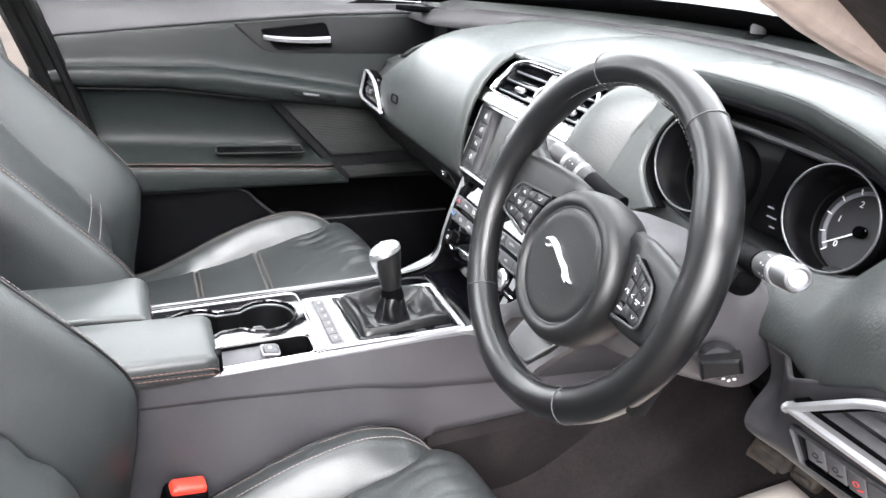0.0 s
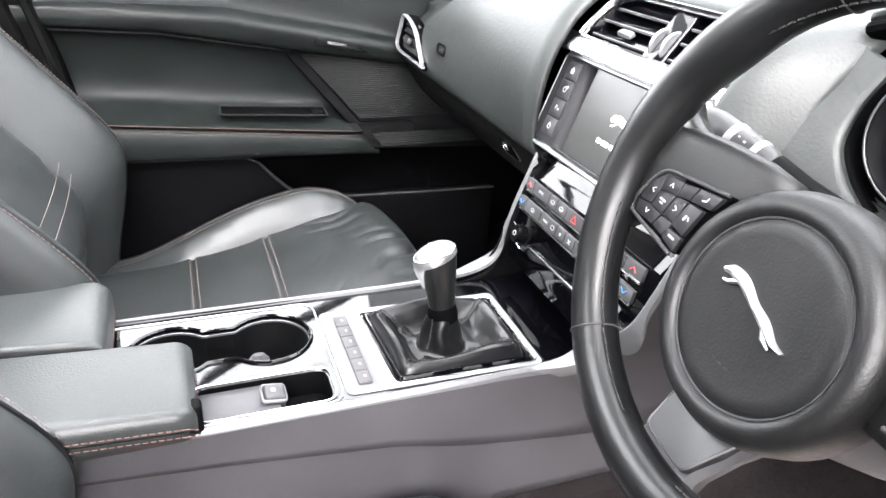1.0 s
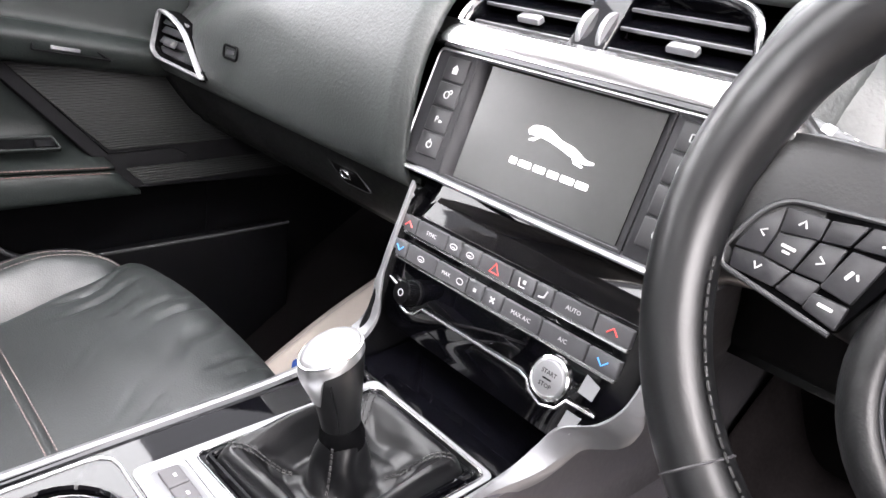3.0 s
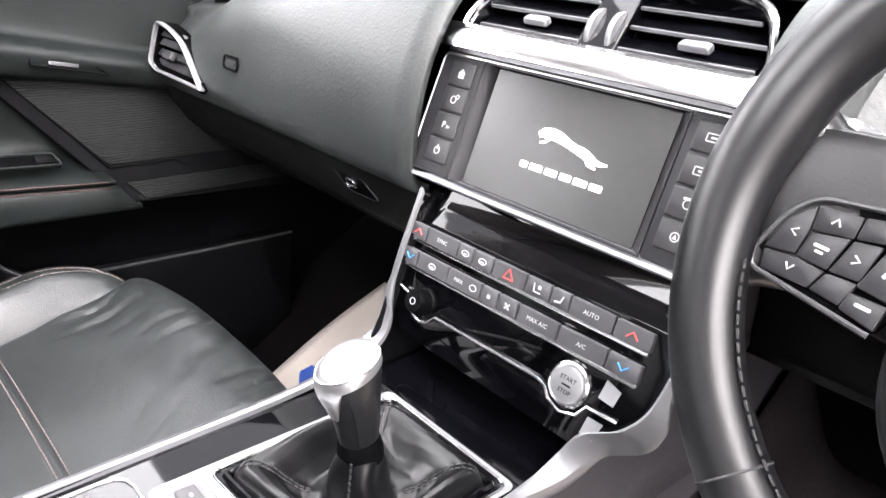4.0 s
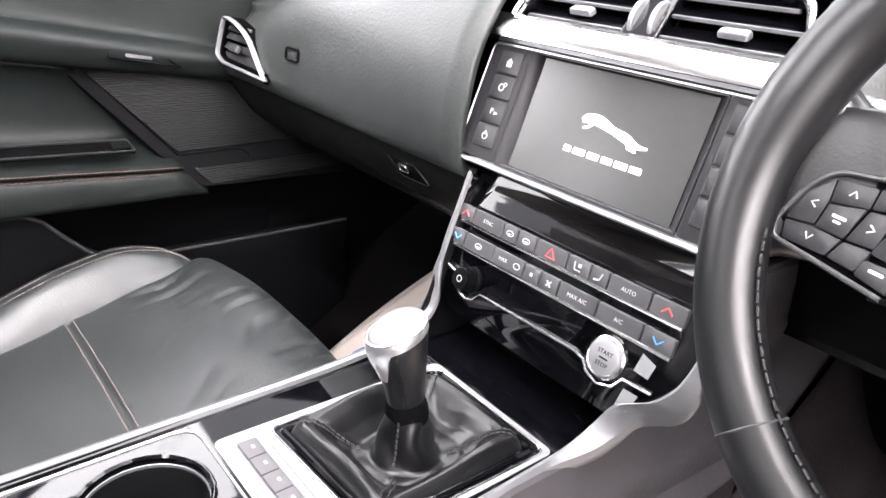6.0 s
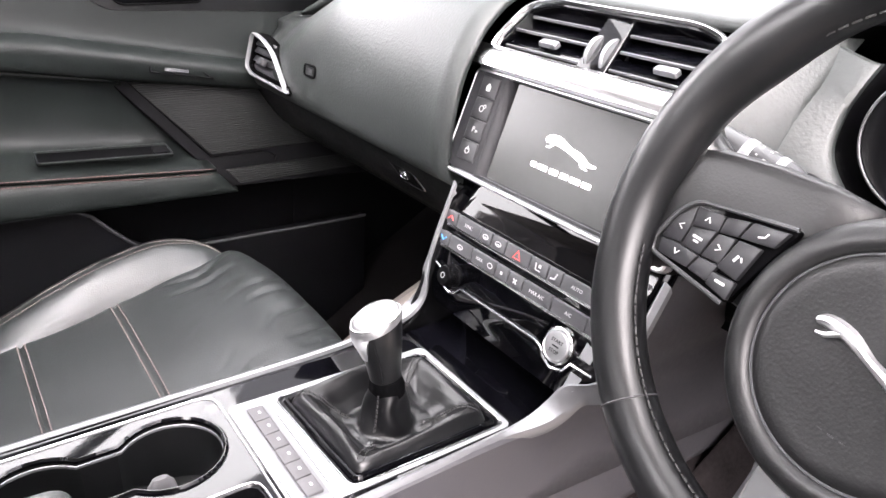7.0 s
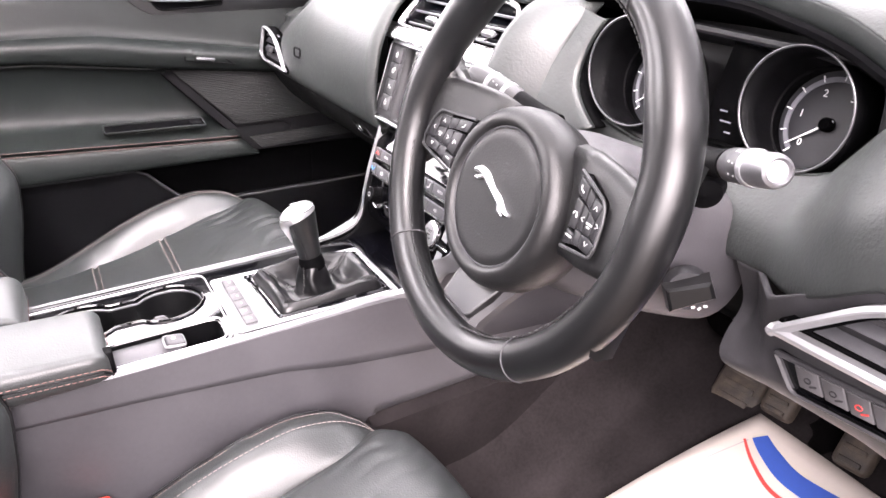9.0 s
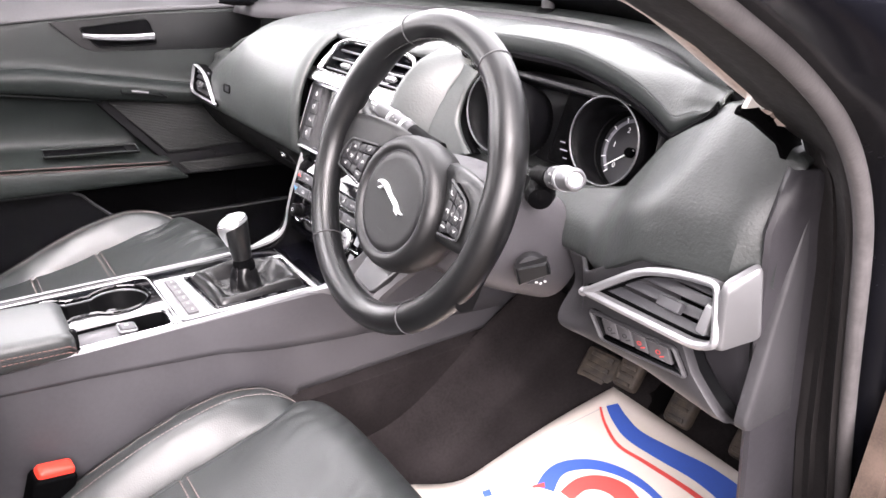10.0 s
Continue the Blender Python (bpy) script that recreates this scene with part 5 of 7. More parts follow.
    body = cr([(0.0128, 0.006, 0.0134), (0.0136, 0.014, 0.0144), (0.0150, 0.026, 0.0160), (0.0172, 0.039, 0.0184), (0.0193, 0.050, 0.0208), (0.0203, 0.0585, 0.0220), (0.0196, 0.0650, 0.0214), (0.0170, 0.0695, 0.0188), (0.0110, 0.0728, 0.0126), (0.0030, 0.0740, 0.0035)], 5)
    zz = [b[1] for b in body]

    def edge(t):
        """Height of the joint between grip and cap, lower on the rear side."""
        off = abs(math.atan2(math.sin(t + 1.80), math.cos(t + 1.80)))
        return 0.0610 - 0.0010 * math.cos(off) - 0.0260 * (1 - smooth(off, 0.55, 1.05))

    def egg(grow, low, high):
        rows = []
        for k in range(37):
            row = []
            for t in [2 * math.pi * j / 72 for j in range(72)]:
                z = low(t) + (high(t) - low(t)) * math.sin(math.pi / 2 * k / 36)
                a, b = (float(np.interp(z, zz, [q[i] for q in body])) for i in (0, 2))
                o = -0.003 * smooth(z, 0.02, 0.065)
                g = 1 + grow / 0.02
                tilt = 0.24 * (0.55 * a * math.cos(t) + 0.83 * b * math.sin(t)) * smooth(z, 0.030, 0.066)
                row.append(ax @ Vector((a * g * math.cos(t), b * g * math.sin(t) + o, z + tilt + grow * smooth(z, 0.06, 0.074))))
            rows.append(row)
        return grid(rows, True, True)
    part("knob_grip", egg(0.0, lambda t: 0.006, lambda t: min(0.0739, edge(t) + 0.002)), RIMHIDE, gear, "black leather knob grip", angle=89)
    seam = []
    for z in np.linspace(0.012, 0.054, 12):
        a, b = (float(np.interp(z, zz, [q[i] for q in body])) for i in (0, 2))
        seam.append(ax @ Vector((a * 1.002 * math.cos(-0.62), b * 1.002 * math.sin(-0.62) - 0.003 * smooth(z, 0.02, 0.065), z)))
    part("grip_seam", tube(seam, 0.0007, 6), GAITER, gear, "stitched seam down the grip")
    cap = part("knob_cap", egg(0.0009, edge, lambda t: 0.0740), BRUSHED, gear, "brushed silver knob cap", angle=60)
    ring = []
    for t in [2 * math.pi * j / 48 for j in range(48)]:
        a, b = (float(np.interp(0.0672, zz, [q[i] for q in body])) for i in (0, 2))
        ring.append(ax @ Vector((a * 1.055 * math.cos(t), b * 1.055 * math.sin(t) - 0.003, 0.0676 + 0.24 * (0.55 * a * math.cos(t) + 0.83 * b * math.sin(t)))))
    part("cap_ring", tube(ring, 0.0008, 6, True), CHROME, cap, "bright ring round the cap")
    bm = bmesh.new()
    for x in (-0.005, 0, 0.005):
        add_box(bm, ax @ pose(x, -0.003, 0.0752), 0.0006, 0.009, 0.0007)
    add_box(bm, ax @ pose(0, -0.003, 0.0752), 0.0106, 0.0006, 0.0007)
    part("shift_pattern", bm, SILVERPAINT, cap, "engraved grey shift pattern")
    return gear


def build_armrest():
    arm = thing("console_lid_box", (0, -0.42, 0.735), "black leather armrest lid with double pale stitching", "armrest lid")
    for (x0, x1, yf, zt, name) in ((0.008, 0.120, -0.226, 0.761, "driver_pad"), (-0.118, 0.006, -0.300, 0.766, "passenger_pad")):
        out = 1 if x1 > 0.05 else -1
        r, b = 0.018, 0.728
        steps = [(y, 0.0) for y in (-0.66, -0.60, -0.52, -0.45, -0.38) if y < yf - r - 0.01] + [(yf - r * (1 - math.sin(math.pi / 2 * w)), r * (1 - math.cos(math.pi / 2 * w))) for w in np.linspace(0, 1, 9)]
        rows, seam = [], []
        for y, s in steps:
            top = zt + 0.012 * smooth(-y, 0.25, 0.45) - 0.8 * s + 0.0012 * noise.noise((y * 20, x0, 1.0))
            o, n = (x1 - 0.7 * s, x0) if out > 0 else (x0 + 0.7 * s, x1)
            sec = rounded([(n, b), (o - out * 0.004, b), (o, b + 0.010), (o, top), (n, top)], [0.002, 0.003, 0.004, 0.015, 0.006], 6)
            crown = lambda x: 0.003 * math.sin(math.pi * (x - x0) / (x1 - x0))
            rows.append([Vector((x, y, z + (crown(x) if z > top - 0.003 else 0))) for x, z in sec])
            seam.append(Vector((o + out * 0.0004, y, top - 0.0185)))
        ob = part(name, grid(rows, True, True), LIDHIDE, arm, angle=65)
        line = cr(seam, 3)
        for dz in (0.004, -0.004):
            part("stitching", stitches([p + Vector((0, 0, dz)) for p in line], (out * 0.0007, 0.0003, 0.0)), LIDTHREAD, ob, "pale red thread")
        part("seam", tube(line, 0.0011, 6), GAITER, ob)
        front = [Vector((x, yf + 0.0003, seam[-1].z)) for x in np.linspace(seam[-1].x, (x0 if out > 0 else x1) + out * 0.006, 8)]
        part("front_stitching", stitches(front, (0, 0.0007, 0)), REDTHREAD, ob, "pale red thread")
    part("hinge_block", box(pose(0.10, -0.2275, 0.730, 0, 0, 0), 0.016, 0.012, 0.026, 0.004), PLASTIC, arm)
    return arm


# ---- steering wheel and column ----
TH = radians(20.2)
COL = basis((0.360, 0.0945, 0.979), (1, 0, 0), (0, math.sin(TH), math.cos(TH)), (0, -math.cos(TH), math.sin(TH)))
WM = COL @ pose(0, 0, 0, 0, 0, -6.5)
HUB = WM @ pose(-0.002, -0.036, 0)


def build_wheel():
    wheel = thing("steering_wheel", (0.369, 0.085, 0.81), "black leather three-spoke steering wheel with silver trim", "steering wheel")
    n, k = 120, 18
    rows = []
    Rm = 0.1606
    for i in range(n):
        a = 2 * math.pi * i / n
        deg = math.degrees(a) % 360
        grow = 1.0
        for c in (32, 148):
            grow += 0.14 * math.exp(-((deg - c) / 13) ** 2)
        for c in (172, 8, 368):
            grow += 0.08 * math.exp(-((deg - c) / 10) ** 2)
        row = []
        for j in range(k):
            b = 2 * math.pi * j / k
            r = Rm + 0.0165 * grow * math.cos(b) - 0.0015 * (grow - 1) * 10
            row.append(WM @ Vector((r * math.cos(a), r * math.sin(a), 0.0175 * grow * math.sin(b))))
        rows.append(row)
    rows.append(rows[0])
    bm = grid(rows, True)
    bmesh.ops.remove_doubles(bm, verts=bm.verts, dist=1e-6)
    rm = part("rim", bm, RIMHIDE, wheel, "worn smooth black leather rim", angle=80)
    # cross seams of the hide
    for deg in (62, 118, 231.5, 308.5):
        a = math.radians(deg)
        ring = [WM @ Vector(((Rm + 0.0168 * math.cos(b)) * math.cos(a), (Rm + 0.0168 * math.cos(b)) * math.sin(a), 0.0178 * math.sin(b))) for b in [2 * math.pi * j / 20 for j in range(20)]]
        part("rim_seam", tube(ring, 0.0007, 6, True), TRIM, rm)
    # lacing along the inside of the rim
    for lo, hi in ((16, 164), (196, 258), (282, 344)):
        path = []
        for i in range(60):
            a = math.radians(lo + (hi - lo) * i / 59)
            path.append(WM @ Vector(((Rm - 0.0166) * math.cos(a), (Rm - 0.0166) * math.sin(a), 0.006)))
        part("rim_lacing", stitches(path, WM.to_3x3() @ Vector((0, 0, 0.0007)), 0.0062, 0.0045, 0.0007), SEAMTHREAD, rm, "dark lacing")
    # hub
    prof = [(0.060, -0.060), (0.072, -0.048), (0.0775, -0.030), (0.0772, -0.016), (0.0748, -0.006), (0.0705, 0.0008), (0.0660, 0.0030), (0.0628, 0.0032), (0.0600, 0.0018), (0.0585, -0.0012), (0.0570, -0.0016), (0.0548, -0.0002), (0.0510, 0.0006), (0.0470, 0.0002), (0.030, -0.0004), (0.0, -0.0006)]
    hub = part("airbag_cover", turned(prof, HUB @ Matrix.Diagonal((1.0, 1.0, 1, 1)), 56), PADSKIN, wheel, "round matte black airbag cover")
    part("emblem", leaper(HUB @ pose(-0.002, 0.004, -0.0002), 0.062, 0.004), SILVER, hub, "chrome leaping emblem shape")
    part("cover_ring", tube([HUB @ Vector((0.0578 * math.cos(t), 0.0578 * math.sin(t), -0.0014)) for t in [2 * math.pi * j / 60 for j in range(60)]], 0.0008, 6, True), BUTTON, hub)
    bm = bmesh.new()
    for j in range(4):
        add_box(bm, HUB @ pose(-0.012 + 0.006 * j, -0.036, -0.0006), 0.0035, 0.0028, 0.0004)
    part("moulded_mark", bm, BUTTON, hub, "faint moulded bars")
    # spokes
    for s in (-1, 1):
        rows = []
        for u, vt, vb, z in ((0.045, 0.034, -0.050, -0.018), (0.070, 0.036, -0.048, -0.014), (0.100, 0.034, -0.046, -0.010), (0.128, 0.030, -0.040, -0.006), (0.148, 0.026, -0.034, -0.003), (0.156, 0.024, -0.030, -0.003)):
            mid = (vt + vb) / 2
            rows.append([WM @ Vector((s * u, v, zz)) for v, zz in ((vt - 0.004, z - 0.022), (vt, z - 0.010), (vt - 0.003, z - 0.002), (vt - 0.010, z), (mid, z + 0.001), (vb + 0.010, z), (vb + 0.003, z - 0.002), (vb, z - 0.010), (vb + 0.004, z - 0.022))])
        sp = part("side_spoke", grid(rows, True, True), PADSKIN, wheel, angle=85)
        rows = []
        for u, vt, vb, z in ((0.124, 0.028, -0.046, -0.011), (0.136, 0.031, -0.050, -0.007), (0.146, 0.038, -0.057, -0.002), (0.153, 0.049, -0.068, 0.003), (0.160, 0.064, -0.084, 0.006)):
            mid = (vt + vb) / 2
            rows.append([WM @ Vector((s * u, v, zz)) for v, zz in ((vt - 0.003, z - 0.026), (vt, z - 0.012), (vt - 0.004, z - 0.003), (vt - 0.012, z), (mid, z - 0.004), (vb + 0.012, z), (vb + 0.004, z - 0.003), (vb, z - 0.012), (vb + 0.003, z - 0.026))])
        part("spoke_saddle", grid(rows, True, True), RIMHIDE, sp, "smooth leather where the spoke meets the rim", angle=85)
        pm = WM @ pose(0, 0, -0.016) if s > 0 else basis(WM @ Vector((0, 0, -0.016)), -WM.col[0].xyz, WM.col[1].xyz, WM.col[2].xyz)
        bez = [(0.0680, 0.0078), (0.1270, -0.0028), (0.1360, -0.0140), (0.1420, -0.0350), (0.1388, -0.0420), (0.0845, -0.0468)]
        if s > 0:
            bez = [(0.0775 + (u - 0.069) * 0.55, 0.022 + (v - 0.0078) * 1.02) for u, v in bez]
        part("switch_base", plate(rounded(bez, 0.004), pm, 0.0085, 0.001, 0.0), MATTE, sp)
        line = [Vector((p[0], p[1], 0.0120)) for p in bez[:1]] + [Vector((p[0], p[1], 0.0120)) for p in rounded(bez, 0.009)[6:-6]] + [Vector((bez[-1][0], bez[-1][1], 0.0120))]
        part("switch_bezel", tube([pm @ p for p in line], 0.0014, 8), KEYSILVER, sp, "thin silver switch bezel")
        keys = {"up": ((0.1258, -0.0057), (0.1073, -0.0036), (0.1068, -0.0138), (0.1239, -0.0175)),
                "blank": ((0.1073, -0.0036), (0.0927, 0.0003), (0.0954, -0.0109), (0.1068, -0.0138)),
                "word": ((0.1237, -0.0177), (0.1076, -0.0135), (0.1103, -0.0303), (0.1244, -0.0300)),
                "right": ((0.1068, -0.0138), (0.0956, -0.0116), (0.0967, -0.0291), (0.1099, -0.0303)),
                "left": ((0.1342, -0.0157), (0.1258, -0.0057), (0.1239, -0.0175), (0.1247, -0.0295), (0.1384, -0.0321)),
                "down": ((0.1384, -0.0321), (0.1246, -0.0301), (0.1102, -0.0305), (0.1133, -0.0404), (0.1356, -0.0411)),
                "plain": ((0.1102, -0.0305), (0.0968, -0.0294), (0.0994, -0.0414), (0.1133, -0.0404)),
                "phone": ((0.0917, 0.0006), (0.0705, 0.0045), (0.0746, -0.0069), (0.0949, -0.0108)),
                "voice": ((0.0939, -0.0113), (0.0796, -0.0097), (0.0835, -0.0323), (0.0980, -0.0312)),
                "menu": ((0.0990, -0.0337), (0.0832, -0.0328), (0.0833, -0.0446), (0.0996, -0.0421))}
        for g, pts in keys.items():
            if s > 0:
                pts = [(0.0775 + (u - 0.069) * 0.55, 0.022 + (v - 0.0078) * 1.02) for u, v in pts]
            c = Vector((sum(p[0] for p in pts), sum(p[1] for p in pts))) / len(pts)
            pts = [tuple(c + (Vector(p) - c) * 0.955) for p in pts]
            hgt = 0.0038 if g not in ("voice", "phone") else 0.0044
            key = part("wheel_key", plate(rounded(pts, 0.0010, 3), pm, hgt, 0.0006, 0.0080), WHEELKEY, sp)
            km = pm @ pose(c.x, c.y, 0.0080 + hgt)
            if g in ("blank", "plain"):
                continue
            bm = bmesh.new()
            if g == "phone":
                add_tube(bm, [km @ Vector((-0.0022, 0.0020, 0.0)), km @ Vector((-0.0012, -0.0008, 0.0)), km @ Vector((0.0022, -0.0022, 0.0))], 0.0006, 6)
            elif g in ("word", "menu"):
                add_box(bm, km @ pose(0, 0.0010, 0), 0.0066, 0.0015, 0.0003)
                if g == "word":
                    add_box(bm, km @ pose(0, -0.0014, 0), 0.0036, 0.0012, 0.0003)
            elif g == "voice":
                add_box(bm, km @ pose(0.001, 0, 0, 0, 0, 20), 0.0016, 0.0044, 0.0003)
                add_box(bm, km @ pose(-0.0022, 0.0006, 0, 0, 0, -30), 0.0010, 0.0030, 0.0003)
            else:
                turn = {"up": 0, "down": 180, "left": -90, "right": 90}[g]
                k2 = km @ pose(0, 0, 0, 0, 0, turn)
                add_tube(bm, [k2 @ Vector((-0.0018, -0.0012, 0.0)), k2 @ Vector((0, 0.0016, 0.0)), k2 @ Vector((0.0018, -0.0012, 0.0))], 0.0005, 6)
            part("key_symbol", bm, WHITE, key, "white symbol")
    # lower spoke
    rows = []
    for v, w, z in ((-0.085, 0.042, -0.034), (-0.100, 0.036, -0.027), (-0.120, 0.029, -0.018), (-0.140, 0.026, -0.007), (-0.152, 0.027, -0.003), (-0.160, 0.034, -0.005)):
        rows.append([WM @ Vector((u, v, zz)) for u, zz in ((-w, z - 0.016), (-w - 0.001, z - 0.006), (-w + 0.004, z), (-w * 0.4, z - 0.003), (w * 0.4, z - 0.003), (w - 0.004, z), (w + 0.001, z - 0.006), (w, z - 0.016))])
    low = part("lower_spoke", grid(rows, True, True), TRIM, wheel)
    trim = rounded([(-0.021, -0.022), (0.021, -0.022), (0.031, 0.024), (-0.031, 0.024)], 0.007)
    part("spoke_trim", rim(trim, WM @ pose(0, -0.123, -0.0185, -28), 0.0022, 0.0085, 0.0, 0.001), KEYSILVER, low, "grey spoke trim")
    part("spoke_insert", plate(trim, WM @ pose(0, -0.123, -0.0185, -28), 0.008, 0.001), KEYSILVER, low)
    return wheel


def build_column():
    col = thing("steering_column", (0.369, 0.20, 0.90), "dark plastic steering column shroud with stalks", "steering column")
    rows = []
    for z, w, up, dn in ((-0.045, 0.060, 0.045, 0.070), (-0.075, 0.072, 0.054, 0.080), (-0.110, 0.080, 0.056, 0.085), (-0.15, 0.086, 0.054, 0.089), (-0.185, 0.090, 0.048, 0.091), (-0.225, 0.094, 0.042, 0.092)):
        row = []
        for j in range(40):
            a = 2 * math.pi * j / 40
            ca, sa = math.cos(a), math.sin(a)
            ex = 0.65
            u = w * math.copysign(abs(ca) ** ex, ca)
            v = (up if sa > 0 else dn) * math.copysign(abs(sa) ** ex, sa)
            row.append(COL @ Vector((u - 0.004, v - 0.022, z)))
        rows.append(row)
    # lighter grey stands in for light bounced up off the paper mat
    part("shroud", grid(rows, True, True), CONSOLE, col, "dark moulded shroud, lightened for bounced light", angle=50)
    # stalks
    for s, base, tip in ((-1, (0.300, 0.185, 0.975), (0.184, 0.166, 1.008)), (1, (0.445, 0.216, 0.978), (0.549, 0.164, 1.010))):
        b, t = Vector(base), Vector(tip)
        d = (t - b)
        st = part("stalk", tube([b, b + d * 0.2, b + d * 0.42], [0.012, 0.0105, 0.0115], 16), PLASTIC, col)
        m = Matrix.Translation(b) @ d.to_track_quat("Z", "Y").to_matrix().to_4x4()
        L = d.length
        part("stalk_barrel", turned([(0.0100, L * 0.42), (0.0122, L * 0.47), (0.0128, L * 0.70), (0.0115, L * 0.72)], m, 24), STALK, st, "grey printed barrel")
        part("stalk_ring", turned([(0.0126, L * 0.70), (0.0131, L * 0.71), (0.0131, L * 0.745), (0.0124, L * 0.755)], m, 24), SILVERPAINT, st, "silver stalk ring")
        if s > 0:
            part("stalk_tip", turned([(0.0120, L * 0.75), (0.0118, L * 0.80), (0.0116, L * 0.94), (0.0104, L * 0.98), (0.0085, L * 0.99), (0.0070, L * 0.975), (0.0, L * 0.98)], m, 28), DIMSILVER, st, "satin silver stalk end")
        else:
            part("stalk_tip", turned([(0.0124, L * 0.75), (0.0122, L * 0.90), (0.0100, L * 0.97), (0.0, L)], m, 24), STALK, st)
            part("stalk_ring", turned([(0.0125, L * 0.52), (0.0130, L * 0.53), (0.0130, L * 0.555), (0.0126, L * 0.565)], m, 24), SILVERPAINT, st, "silver stalk ring")
        bm = bmesh.new()
        for j in range(8):
            a = 40 * j
            mm = m @ pose(0, 0, 0, 0, 0, a) @ pose(0.0126, 0, L * 0.62, 0, 90, 0)
            add_box(bm, mm, 0.0022, 0.0015, 0.0003)
            add_box(bm, mm @ pose(-0.006, 0.001, 0), 0.0016, 0.0012, 0.0003)
        part("stalk_print", bm, WHITE, st, "white stalk symbols")
    part("stalk_boot", turned([(0.016, -0.02), (0.017, 0.0), (0.013, 0.010), (0.0, 0.013)], Matrix.Translation((0.458, 0.207, 0.962)) @ Vector((0.7, -0.6, -0.25)).to_track_quat("Z", "Y").to_matrix().to_4x4(), 24), PLASTIC, col, "black stalk boot")
    # column adjuster knob
    km = Matrix.Translation((0.462, 0.200, 0.876)) @ (Vector((0.75, -0.62, 0.05)).to_track_quat("Z", "Y").to_matrix().to_4x4())
    kb = part("adjuster_knob", turned([(0.0185, -0.008), (0.0175, 0.002), (0.0165, 0.004), (0.0, 0.0042)], km, 32), WHEELKEY, col, "black column adjuster boss")
    tab = [[km @ pose(0, 0, 0, 0, 0, 24) @ Vector((u, v, h)) for u, v, h in ((-0.020, -0.009, 0.002), (0.020, -0.007, 0.002), (0.021, 0.010, 0.002), (-0.017, 0.013, 0.002))],
           [km @ pose(0, 0, 0, 0, 0, 24) @ Vector((u, v, h)) for u, v, h in ((-0.018, -0.008, 0.014), (0.019, -0.006, 0.018), (0.020, 0.009, 0.018), (-0.015, 0.012, 0.014))],
           [km @ pose(0, 0, 0, 0, 0, 24) @ Vector((u, v, h)) for u, v, h in ((-0.015, -0.006, 0.0165), (0.016, -0.004, 0.021), (0.017, 0.007, 0.021), (-0.013, 0.010, 0.0165))]]
    part("adjuster_grip", grid(tab, True, True), RIMHIDE, kb, "dark moulded adjuster tab", angle=30)
    bm = bmesh.new()
    for u, v, turn in ((0.006, -0.0135, 20), (0.011, -0.0145, 50), (0.0155, -0.012, 10)):
        add_box(bm, km @ pose(u, v, 0.0044, 0, 0, turn), 0.0032, 0.0022, 0.0006)
    part("adjuster_symbol", bm, WHITE, kb, "white symbol")
    return col


